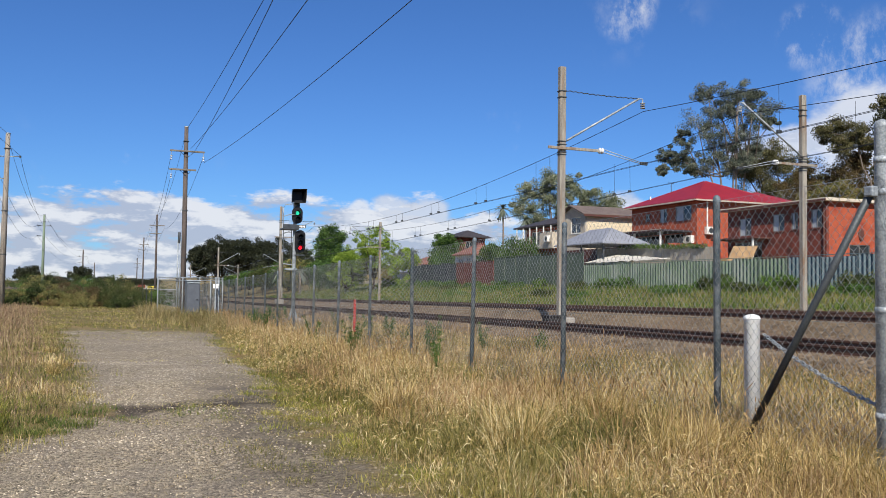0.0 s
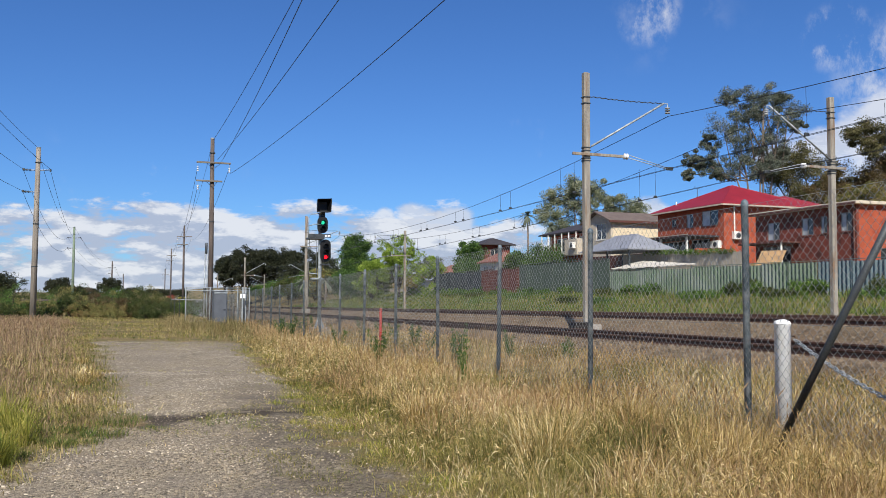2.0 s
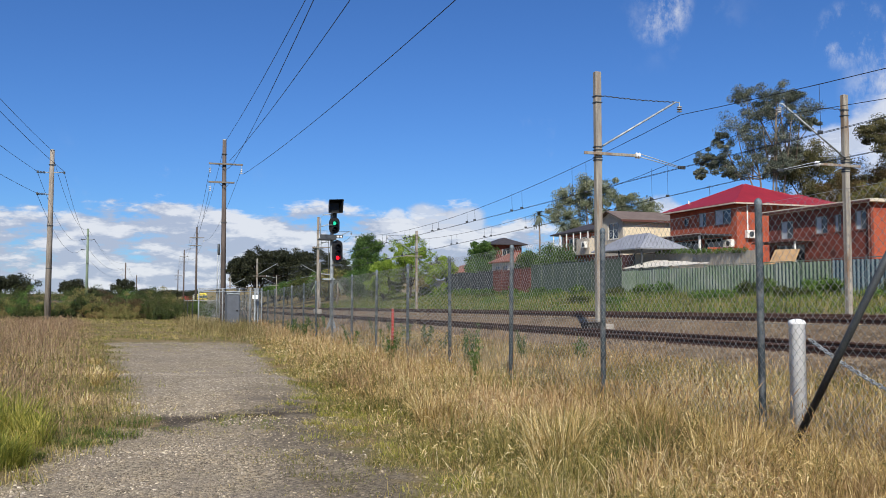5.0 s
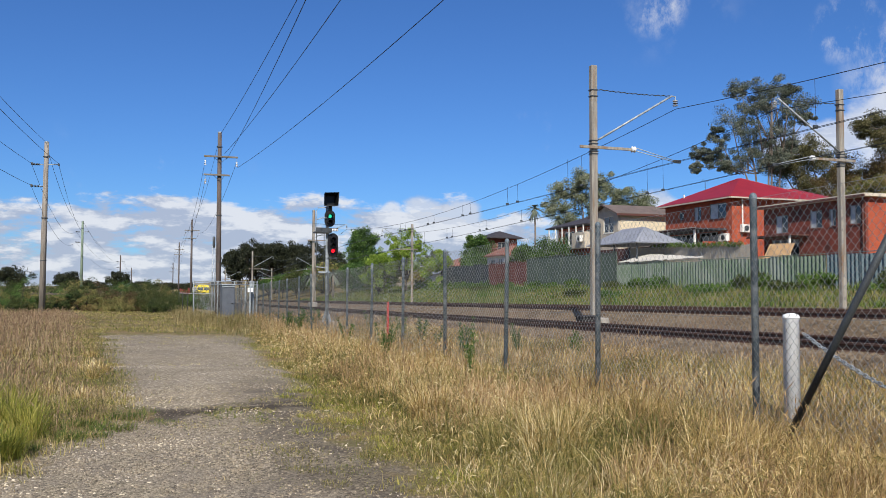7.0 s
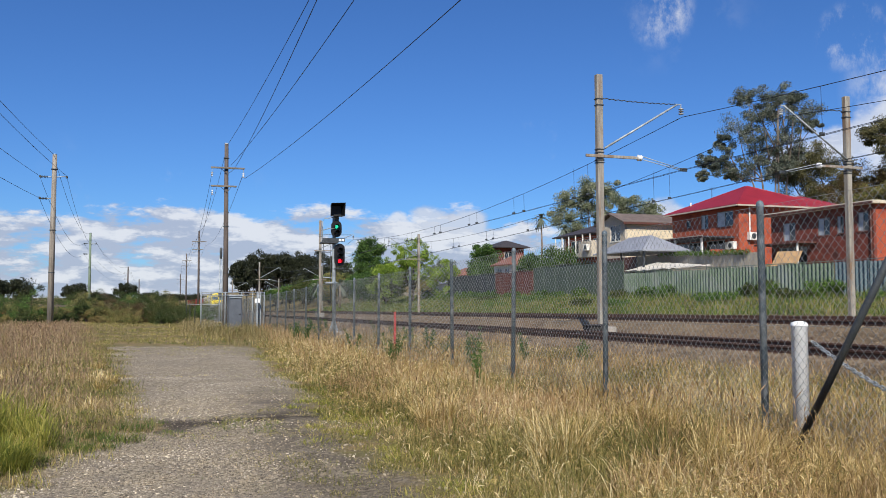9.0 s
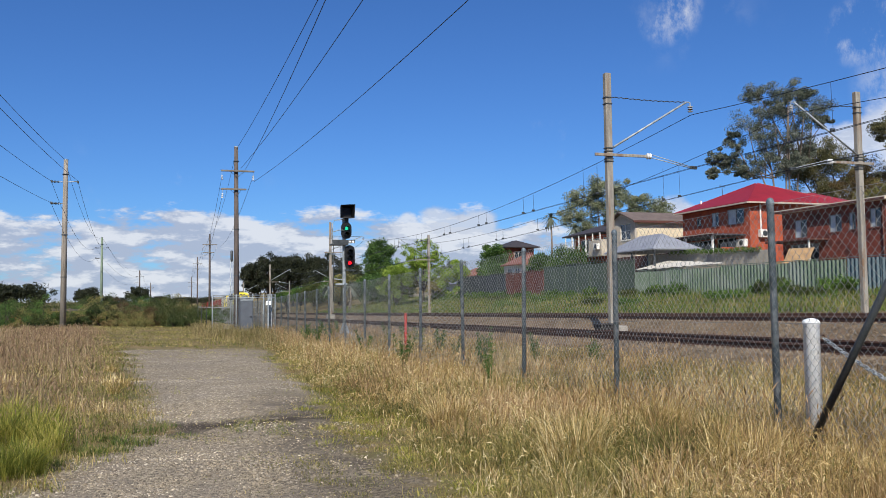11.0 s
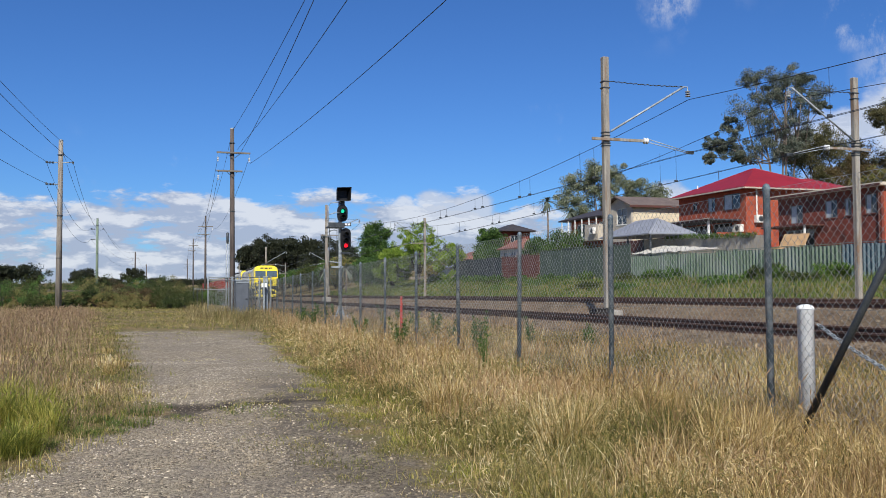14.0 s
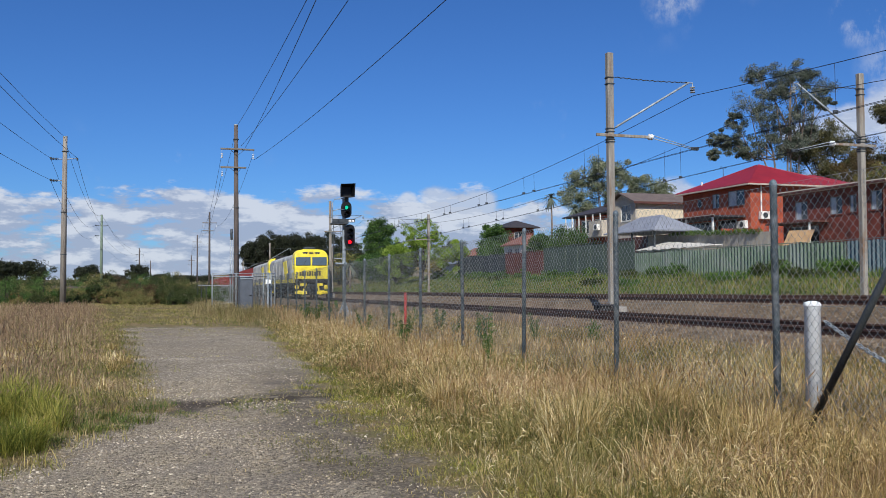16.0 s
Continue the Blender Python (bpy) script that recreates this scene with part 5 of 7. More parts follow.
# ---------------------------------------------------------------- power poles
def build_pole(x, y, top, material, r, arms, label, lean=(0, 0), standoff=False):
    """arms: (height below the top, left reach, right reach, insulators); strings hang from timber arms on links, standoffs reach straight out from the pole."""
    g = float(ground_z(x, y))
    p = thing("power_pole", label, "pole", (x, y, g), group="power poles")
    h = top - g
    part("pole", Shape().tube([(0, 0, -0.6), (lean[0] * 0.5, lean[1] * 0.5, h * 0.5), (lean[0], lean[1], h)], r, 14, r * 0.68), material, p, smooth=True)
    for dz, l, rr, strings in arms:
        z = h - dz
        if standoff:
            for ix in strings:
                sd = math.copysign(1, ix)
                br = part("bracket", Shape().tube([(0.1 * sd, -0.05, z), (ix * (0.45 if ix < 0 else 0.97), -0.05, z + (0.0 if ix < 0 else 0.06))], 0.03, 8), M["galv"], p, smooth=True)
                if ix < 0:
                    part("insulator", insulator((ix * 0.42, -0.05, z), 5, 0.075, (sd, 0, 0), abs(ix) * 0.11), M["dark_steel"], br, "dark ribbed standoff insulator", True)
                part("clamp", Shape().soft(ix - 0.05, ix + 0.05, -0.1, 0.0, z - 0.05, z + 0.10, 0.015), M["dark_steel"], br)
            continue
        a = part("crossarm", Shape().soft(-l, rr, -r - 0.09, -r + 0.02, z - 0.05, z + 0.05, 0.012), M["arm"], p)
        for ix, ln in strings:
            part("link", Shape().tube([(ix, -r - 0.04, z - 0.04), (ix, -r - 0.04, z - 0.30)], 0.012, 5), M["galv"], a)
            part("insulator", insulator((ix, -r - 0.04, z - 0.28), ln, 0.075, pitch=0.11), M["porcelain"], a, "pale porcelain insulator string", True)
        part("brace", Shape().tube([(-l * 0.45, -r - 0.02, z), (0, -r, z - 0.38)], 0.014, 5).tube([(rr * 0.45, -r - 0.02, z), (0, -r, z - 0.38)], 0.014, 5), M["dark_steel"], a)
    part("cap", Shape().lathe([(r * 0.72, h - 0.02), (r * 0.72, h + 0.03), (r * 0.4, h + 0.06)], 12, pose(lean[0], lean[1], 0)), M["galv"], p)
    for z in (h - 0.9, h * 0.55, h * 0.3):
        part("band", Shape().lathe([(r * 0.98, z), (r * 0.98, z + 0.05)], 14, pose(lean[0] * z / h, lean[1] * z / h, 0)), M["dark_steel"], p)
    return p


def build_poles():
    armsB = [(1.5, 0.98, 1.02, [(-0.9, 3), (0.95, 3)]), (2.62, 0.98, 0.55, [(-0.88, 3)])]
    wood = "tall brown timber power pole with crossarms"
    B = [(4.4, -17.0, 11.0), (3.48, 52.1, 10.85), (4.44, 122.4, 10.86), (4.28, 188.0, 10.9), (4.20, 256.0, 8.3)]
    for x, y, t in B:
        build_pole(x, y, t, M["pole"], 0.172, armsB, wood, (-0.06, 0) if y == 52.1 else (0, 0))
    A = [(-6.46, -20.0, 10.2, "pole_pale"), (-6.46, 54.4, 10.05, "pole_pale"), (-9.03, 113.3, 9.6, "pole_green"), (-7.65, 192.0, 8.1, "pole"), (-7.0, 250.0, 6.6, "pole")]
    for x, y, t, k in A:
        build_pole(x, y, t, M[k], 0.185, [(1.35, 0, 0, (-0.72, 0.74)), (2.65, 0, 0, (-0.72,))], "grey weathered timber power pole with dark standoff insulators", (0.05, 0) if y == 54.4 else (0, 0), True)
    lines = thing("power_line", "dark power lines strung between the tall timber poles", "wire", group="power lines")

    def span(parent, p, q, sag, n):
        s = Shape()
        wire(s, p, q, sag, 0.011, n)
        part("cable", s, M["cable"], parent)

    # over the eye, along the fence
    for (p, q, sag) in (((3.48, 52.1, 10.8), (4.2, -17, 11.0), 0.9), ((3.9, 52.0, 9.35), (2.75, -17, 9.8), 0.9), ((3.7, 52.0, 9.55), (5.0, -17, 9.9), 0.9), ((4.5, 52.0, 8.75), (7.9, -17, 9.4), 0.9)):
        span(lines, p, q, sag, 40)
    for u, v in zip(B[1:], B[2:]):
        for dx, dz in ((0, 0), (-0.9, -1.8), (0.95, -1.8), (-0.88, -2.95)):
            span(lines, (u[0] + dx, u[1], u[2] + dz), (v[0] + dx, v[1], v[2] + dz), 1.3, 24)
    lines = thing("power_line", "dark power lines strung between the weathered poles", "wire", group="power lines")
    for u, v in zip(A, A[1:]):
        for dx, dz in ((0, 0), (-0.72, -1.33), (0.74, -1.27), (-0.72, -2.63)):
            span(lines, (u[0] + dx, u[1] - 0.2, u[2] + dz), (v[0] + dx, v[1] - 0.2, v[2] + dz), 1.6 if u[1] > 0 else 0.9, 24)
    an = thing("antenna_mast", "thin twin-pole mast with a dark antenna drum", "mast", (4.72, 77.4, -0.6))
    part("pole", Shape().lathe([(0.06, -0.3), (0.06, 5.7)], 10, pose(-0.09, 0, 0)), M["galv"], an, smooth=True)
    part("pole", Shape().lathe([(0.05, -0.3), (0.05, 5.7)], 10, pose(0.12, 0, 0)), M["galv"], an, smooth=True)
    part("antenna", Shape().lathe([(0.08, 5.55), (0.115, 5.6), (0.115, 6.5), (0.06, 6.56)], 16), M["dark_steel"], an, "dark antenna drum", True)
    part("equipment_box", Shape().soft(-0.2, 0.06, -0.2, 0.12, 2.1, 2.5, 0.02), M["dark_steel"], an)


build_poles()

# ---------------------------------------------------------------- houses behind the line
def hip_roof(x0, x1, y0, y1, z, rise, over=0.45, thick=0.12):
    """A hipped roof with its eaves; the ridge runs along the longer side."""
    x0, x1, y0, y1 = x0 - over, x1 + over, y0 - over, y1 + over
    w, d = x1 - x0, y1 - y0
    k = min(w, d) / 2
    a, b = ((x0 + k, (y0 + y1) / 2), (x1 - k, (y0 + y1) / 2)) if w >= d else (((x0 + x1) / 2, y0 + k), ((x0 + x1) / 2, y1 - k))
    s = Shape()
    v = [(x0, y0, z), (x1, y0, z), (x1, y1, z), (x0, y1, z), (x0, y0, z + thick), (x1, y0, z + thick), (x1, y1, z + thick), (x0, y1, z + thick), (*a, z + rise), (*b, z + rise)]
    top = [(4, 5, 9, 8), (5, 6, 9), (6, 7, 8, 9), (7, 4, 8)] if w >= d else [(4, 5, 8), (5, 6, 9, 8), (6, 7, 9), (7, 4, 8, 9)]
    return s.add(v, [(3, 2, 1, 0), (0, 1, 5, 4), (1, 2, 6, 5), (2, 3, 7, 6), (3, 0, 4, 7)] + top)


def gable_roof(x0, x1, y0, y1, z, rise, over=0.4, thick=0.14):
    """A gabled roof whose ridge runs along x."""
    ym = (y0 + y1) / 2
    k = rise / ((y1 - y0) / 2)
    ya, yb = y0 - over, y1 + over
    za = z - over * k
    s = Shape()
    v = []
    for x in (x0 - over, x1 + over):
        v += [(x, ya, za), (x, ym, z + rise), (x, yb, za), (x, yb, za + thick), (x, ym, z + rise + thick), (x, ya, za + thick)]
    return s.add(v, [(0, 1, 4, 5), (1, 2, 3, 4), (11, 10, 7, 6), (10, 9, 8, 7), (0, 6, 7, 1), (1, 7, 8, 2), (5, 4, 10, 11), (4, 3, 9, 10), (0, 5, 11, 6), (2, 8, 9, 3)])


def wall_with_holes(u0, u1, z0, z1, holes, t=0.22):
    """A wall in u, z of thickness t, in one piece, with openings (ua, ub, za, zb) through it."""
    us = sorted({u0, u1, *[h[0] for h in holes], *[h[1] for h in holes]})
    zs = sorted({z0, z1, *[h[2] for h in holes], *[h[3] for h in holes]})
    nu, nz = len(us), len(zs)
    s = Shape()
    v = [(u, d, z) for d in (0, t) for z in zs for u in us]
    at = lambda i, j, d: d * nu * nz + j * nu + i

    def full(i, j):
        if not (0 <= i < nu - 1 and 0 <= j < nz - 1):
            return False
        u, z = (us[i] + us[i + 1]) / 2, (zs[j] + zs[j + 1]) / 2
        return not any(h[0] < u < h[1] and h[2] < z < h[3] for h in holes)

    f = []
    for i in range(nu - 1):
        for j in range(nz - 1):
            if full(i, j):
                f += [(at(i, j, 0), at(i + 1, j, 0), at(i + 1, j + 1, 0), at(i, j + 1, 0)), (at(i, j, 1), at(i, j + 1, 1), at(i + 1, j + 1, 1), at(i + 1, j, 1))]
                for di, dj, (p, q) in ((-1, 0, ((i, j), (i, j + 1))), (1, 0, ((i + 1, j), (i + 1, j + 1))), (0, -1, ((i, j), (i + 1, j))), (0, 1, ((i, j + 1), (i + 1, j + 1)))):
                    if not full(i + di, j + dj):
                        f.append((at(*p, 0), at(*q, 0), at(*q, 1), at(*p, 1)))
    return s.add(v, f)


def window(parent, m, ua, ub, za, zb, bars=2, glass="curtain", frame="trim"):
    """A framed window set in an opening; m takes u, depth, z into the house."""
    w = part("window", Shape().box(ua, ub, 0.10, 0.12, za, zb, m), M[glass], parent)
    fr = Shape()
    e = 0.06
    fr.box(ua, ub, 0.04, 0.14, za, za + e, m).box(ua, ub, 0.04, 0.14, zb - e, zb, m).box(ua, ua + e, 0.04, 0.14, za + e, zb - e, m).box(ub - e, ub, 0.04, 0.14, za + e, zb - e, m)
    for i in range(1, bars):
        u = ua + (ub - ua) * i / bars
        fr.box(u - e / 2, u + e / 2, 0.05, 0.13, za + e, zb - e, m)
    part("window_frame", fr, M[frame], w)
    part("window_sill", Shape().box(ua - 0.05, ub + 0.05, -0.05, 0.06, za - 0.07, za - 0.003, m), M["brick_dark"] if frame != "trim" else M["trim"], w)
    part("pane", Shape().box(ua + e, ua + (ub - ua) / 2 - 0.03, 0.085, 0.095, za + e, zb - e, m), M["dark_pane"], w)


FACE_X = lambda x: Matrix(((0, 1, 0, x), (1, 0, 0, 0), (0, 0, 1, 0), (0, 0, 0, 1)))   # u runs along y, depth along +x
FACE_Y = lambda y: Matrix(((1, 0, 0, 0), (0, 1, 0, y), (0, 0, 1, 0), (0, 0, 0, 1)))   # u runs along x, depth along +y


def walls(parent, x0, x1, y0, y1, z0, z1, mat_x, mat_y, win_x=(), win_y=(), frame_mt="trim"):
    """Four walls; windows (ua, ub, za, zb, glass) on the side towards the line and on the side towards the sun."""
    for m, u0, u1, wins, mt in ((FACE_X(x0), y0, y1, win_x, mat_x), (FACE_Y(y0), x0 + 0.223, x1, win_y, mat_y)):
        s = wall_with_holes(u0, u1, z0, z1, [w[:4] for w in wins])
        s.v = [tuple(m @ Vector(p)) for p in s.v]
        part("wall", s, M[mt], parent)
        for w in wins:
            window(parent, m, *w[:4], bars=2, glass=w[4] if len(w) > 4 else "curtain", frame=frame_mt)
    part("wall", Shape().box(x1 - 0.22, x1, y0 + 0.223, y1, z0, z1), M[mat_x], parent)
    part("wall", Shape().box(x0 + 0.223, x1 - 0.223, y1 - 0.22, y1, z0, z1), M[mat_y], parent)


def aircon(parent, m, u, z, w=1.0, h=0.62):
    a = part("air_conditioner", Shape().soft(u, u + w, -0.42, -0.04, z, z + h, 0.03, m), M["trim"], parent, "white air-conditioning unit")
    part("fan_grille", Shape().lathe([(h * 0.36, 0), (h * 0.36, 0.02), (h * 0.08, 0.03)], 18, m @ pose(u + w * 0.38, -0.425, z + h / 2, 90, 0, 0)), M["dark_steel"], a)


def seams(parent, pts, mt, r=0.05):
    for p, q in pts:
        part("ridge_cap", Shape().tube([p, q], r, 6), mt, parent)


def build_houses():
    # two-storey brick house under a red steel roof
    h = thing("house", "two-storey red-brick house with a red hipped steel roof", "house", group="houses")
    walls(h, 49.0, 59.0, 62.6, 73.0, 3.0, 9.62, "brick", "brick",
          # the two dark panes up to 6.7 m paint in the veranda's shade
          [(69.9, 70.6, 8.2, 8.95, "dark_pane"), (67.1, 68.2, 7.92, 9.27), (63.4, 65.8, 7.9, 9.34), (64.6, 67.4, 4.2, 6.7, "dark_pane"), (67.8, 72.6, 4.2, 6.7, "dark_pane")],
          [(54.2, 55.3, 8.0, 9.3), (56.5, 57.8, 7.9, 9.2)], "alu")
    part("roof", hip_roof(49.0, 59.0, 62.6, 73.0, 9.62, 2.62, 0.6, 0.16), M["roof_red"], h, "red steel hipped roof")
    part("gutter", Shape().box(48.3, 48.38, 62.0, 73.6, 9.58, 9.72).box(48.38, 59.6, 61.92, 62.0, 9.58, 9.72), M["timber_grey"], h)
    seams(h, [((48.5, 62.1, 9.8), (54.0, 67.7, 12.28)), ((59.5, 62.1, 9.8), (54.0, 67.7, 12.28)), ((48.5, 73.5, 9.8), (54.0, 67.9, 12.28))], M["roof_red"])
    part("vent_pipe", Shape().tube([(50.2, 71.5, 10.0), (50.2, 71.5, 10.9)], 0.07, 8), M["trim"], h)
    an = part("antenna", Shape().tube([(52.0, 70.5, 11.0), (52.0, 70.5, 12.3)], 0.03, 6), M["dark_steel"], h, "roof aerial")
    for i in range(5):
        part("antenna_bar", Shape().tube([(52.0, 70.1 + 0.2 * i, 12.1 + 0.03 * i), (52.0, 70.15 + 0.2 * i, 12.35 + 0.03 * i)], 0.015, 5), M["dark_steel"], an)
    part("downpipe", Shape().tube([(50.1, 62.52, 9.6), (50.1, 62.52, 6.9)], 0.07, 8), M["trim"], h, "white downpipe")
    aircon(h, FACE_Y(62.6), 49.8, 6.55, 1.2, 0.7)
    aircon(h, FACE_Y(62.6), 52.6, 6.4, 0.5, 0.7)
    aircon(h, FACE_X(49.0), 62.9, 5.75, 1.2, 0.7)
    part("veranda_roof", Shape().box(45.6, 48.97, 63.2, 74.3, 6.78, 6.92), M["roof_dark"], h)
    part("veranda_fascia", Shape().box(45.5, 45.6, 63.2, 74.3, 6.74, 6.92), M["fascia"], h)
    part("veranda_gutter", Shape().box(45.42, 45.5, 63.1, 74.4, 6.90, 6.96), M["timber_grey"], h)
    part("porch_wall", Shape().box(46.4, 48.97, 63.25, 63.4, 3.0, 5.7), M["brick"], h)
    for y in (63.6, 67.7, 71.6, 74.0):
        part("veranda_post", Shape().soft(45.7, 45.86, y, y + 0.16, 3.0, 6.78, 0.01), M["trim"], h)
    w = thing("house_wing", "brick rear wing under a red hipped roof", "house", group="houses")
    walls(w, 59.2, 67.0, 65.0, 75.0, 3.5, 9.5, "brick", "brick")
    part("roof", hip_roof(57.5, 67.0, 65.0, 75.0, 9.52, 2.3, 0.5, 0.14), M["roof_red"], w, "red steel hipped roof")
    # brick flats nearer the line; the rail side's darker brick is painted shade
    f = thing("house", "two-storey brick house with a low flat roof, rail side coloured darker as shade", "house", group="houses")
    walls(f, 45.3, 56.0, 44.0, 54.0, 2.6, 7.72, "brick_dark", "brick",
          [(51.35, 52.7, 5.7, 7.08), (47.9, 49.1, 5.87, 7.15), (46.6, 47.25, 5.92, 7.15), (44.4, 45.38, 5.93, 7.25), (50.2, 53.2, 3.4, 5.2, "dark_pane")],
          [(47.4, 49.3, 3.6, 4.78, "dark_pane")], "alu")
    part("roof", Shape().soft(44.85, 56.4, 43.6, 54.4, 7.72, 7.95, 0.03), M["fibro"], f, "flat roof with a pale fascia")
    part("gutter", Shape().box(44.78, 44.85, 43.6, 54.4, 7.7, 7.86), M["fascia"], f)
    part("downpipe", Shape().tube([(45.22, 44.15, 7.7), (45.22, 44.15, 3.6)], 0.06, 8), M["fascia"], f)
    part("awning", Shape().box(43.6, 45.28, 49.2, 54.0, 5.36, 5.48), M["fascia"], f, "brown sheet awning")
    for y in (49.4, 53.6):
        part("awning_post", Shape().soft(43.7, 43.82, y, y + 0.12, 2.6, 5.36, 0.01), M["trim"], f)
    part("wall_plate", Shape().lathe([(0.45, 0), (0.45, 0.06), (0.3, 0.1)], 20, pose(48.45, 43.99, 5.5, 90, 0, 0) @ Matrix.Diagonal((0.55, 1, 1, 1))), M["fascia"], f, "dark oval wall plate")
    # cream house with a gable; beige on its rail side paints in shade
    c = thing("house", "cream weatherboard house with a brown gabled roof", "house", group="houses")
    walls(c, 46.0, 54.0, 77.2, 82.6, 3.5, 9.4, "fibro", "cream", [(78.2, 80.3, 7.4, 9.15, "dark_pane")], [])
    for x in (46.0, 53.78):
        part("gable", Shape().add([(x, 77.2, 9.4), (x, 82.6, 9.4), (x, 79.9, 10.35), (x + 0.22, 77.2, 9.4), (x + 0.22, 82.6, 9.4), (x + 0.22, 79.9, 10.35)], [(0, 1, 2), (5, 4, 3), (0, 3, 4, 1), (1, 4, 5, 2), (2, 5, 3, 0)]), M["fibro"], c)
    part("roof", gable_roof(46.0, 54.0, 77.2, 82.6, 9.42, 0.98, 0.5), M["roof_brown"], c, "brown tiled gable roof")
    part("fascia", Shape().box(45.5, 54.5, 76.62, 76.7, 9.1, 9.32), M["fascia"], c)
    for i in range(14):
        part("board", Shape().box(46.25, 53.95, 77.16, 77.195, 3.7 + 0.4 * i, 4.08 + 0.4 * i), M["cream"], c)
    # dark-roofed house with a veranda
    d = thing("house", "long low house with a dark tiled roof and white veranda posts", "house", group="houses")
    walls(d, 47.0, 54.0, 83.6, 93.0, 3.5, 8.6, "brick", "fibro", [(84.5, 86, 6.6, 8.2, "dark_pane"), (86.6, 88.2, 6.6, 8.2, "dark_pane"), (89, 91.5, 6.6, 8.2, "dark_pane")], [])
    part("roof", hip_roof(46.0, 54.0, 83.4, 93.2, 8.62, 1.7, 0.5, 0.14), M["roof_dark"], d, "dark tiled hipped roof")
    part("balcony", Shape().box(45.4, 46.97, 83.6, 93, 6.1, 6.35), M["trim"], d)
    for i in range(6):
        part("veranda_post", Shape().soft(45.5, 45.62, 84 + 1.75 * i, 84.12 + 1.75 * i, 6.35, 8.62, 0.01), M["trim"], d)
    part("wall_panel", Shape().soft(44.6, 45.35, 82.0, 85.0, 5.9, 7.7, 0.03), M["fibro"], d, "white metal screen")
    aircon(d, FACE_X(44.6), 82.3, 6.6, 0.9, 0.7)
    # grey steel pavilion roof by the fence
    g = thing("pavilion", "open garden pavilion with a grey steel hipped roof", "shed", group="sheds")
    part("roof", hip_roof(39.6, 44.0, 63.4, 71.6, 5.45, 1.6, 0.3, 0.1), M["roof_grey"], g, "grey steel roof")
    for x in (39.8, 43.8):
        for y in (63.7, 67.5, 71.3):
            part("post", Shape().soft(x - 0.07, x + 0.07, y - 0.07, y + 0.07, 2.3, 5.45, 0.01), M["dark_steel"], g)
    # added dark brown sheet; runs on past the pavilion to cover the cream wall
    part("dark_backing", Shape().box(43.9, 44.0, 63.5, 79.0, 2.5, 5.4), M["fascia"], g)
    # crumpled pale tarpaulin roof against the fence
    tp = thing("tarpaulin_shelter", "low shelter under a crumpled pale tarpaulin", "shelter", group="sheds")
    s = Shape()
    ny, nx = 26, 6
    r2 = random.Random(3)
    v = []
    for i in range(ny + 1):
        for j in range(nx + 1):
            v.append((38.25 + 3.4 * j / nx, 56.6 + 7.8 * i / ny, 3.72 + 0.8 * (j / nx) * (0.35 + 0.65 * i / ny) + r2.uniform(-0.03, 0.03) + 0.03 * math.sin(i * 1.3)))
    n0 = len(v)
    v += [(a, b, c2 - 0.04) for a, b, c2 in v]
    f1 = [(i * (nx + 1) + j, i * (nx + 1) + j + 1, (i + 1) * (nx + 1) + j + 1, (i + 1) * (nx + 1) + j) for i in range(ny) for j in range(nx)]
    s.add(v, f1 + [tuple(n0 + k for k in reversed(q)) for q in f1])
    part("tarpaulin", s, M["tarp"], tp)
    for y in (57, 60.5, 64):
        part("pole", Shape().tube([(38.5, y, 1.4), (38.5, y, 3.6)], 0.04, 6), M["galv"], tp)
        part("pole", Shape().tube([(41.4, y, 1.9), (41.4, y, 3.9)], 0.04, 6), M["galv"], tp)
    wd = solid("plywood_sheet", Shape().soft(-0.9, 0.9, -0.02, 0.02, 0, 1.9, 0.006), M["panel_wood"], "weathered plywood sheet leaning behind the fence", "board")
    wd.matrix_world = pose(41.5, 48.4, 3.45, -48, 0, -62)
    # dark-roofed house farther on, and small roofs beyond
    e = thing("house", "brick house with a dark hipped roof among trees", "house", group="houses")
    walls(e, 57.0, 61.8, 139.0, 146.0, 4.0, 10.3, "brick_dark", "brick_dark", [(140.2, 141.8, 8.3, 9.7, "dark_pane"), (143, 144.6, 8.3, 9.7)], [(58, 59.6, 8.2, 9.6, "dark_pane")])
    part("roof", hip_roof(57.0, 61.8, 139.0, 146.0, 10.3, 1.5, 0.9, 0.16), M["roof_dark"], e, "dark hipped roof")
    k = thing("house", "low white house with a terracotta roof behind the fence", "house", group="houses")
    walls(k, 44.5, 48.5, 104.0, 110.5, 2.2, 5.8, "trim", "trim", [(105, 106.6, 4.2, 5.4, "dark_pane"), (107.6, 109.4, 4.2, 5.4, "dark_pane")], [(45.2, 46.6, 4.2, 5.4, "dark_pane")])
    part("roof", hip_roof(44.5, 48.5, 104.0, 110.5, 5.8, 1.5, 0.4, 0.14), M["roof_terra"], k, "terracotta tiled roof")
    q = thing("shed", "small white shed with a grey roof", "shed", group="sheds")
    walls(q, 39.5, 44.0, 114.5, 124.0, 1.0, 3.4, "trim", "trim", [(116, 118, 1.6, 2.8, "dark_pane")], [])
    part("roof", hip_roof(39.5, 44.0, 114.5, 124.0, 3.4, 0.9, 0.4, 0.1), M["roof_grey"], q)


build_houses()


def build_back_row():
    b = thing("house", "small brown-roofed house among the trees", "house", group="houses")
    walls(b, 47.5, 53.0, 133.0, 141.0, 1.5, 5.0, "fibro", "trim", [(135, 137, 3.0, 4.4, "dark_pane")], [(49, 51, 3.0, 4.4, "dark_pane")])
    part("roof", hip_roof(47.5, 53.0, 133.0, 141.0, 5.0, 1.6, 0.5, 0.12), M["roof_terra"], b, "brown tiled hipped roof")


build_back_row()


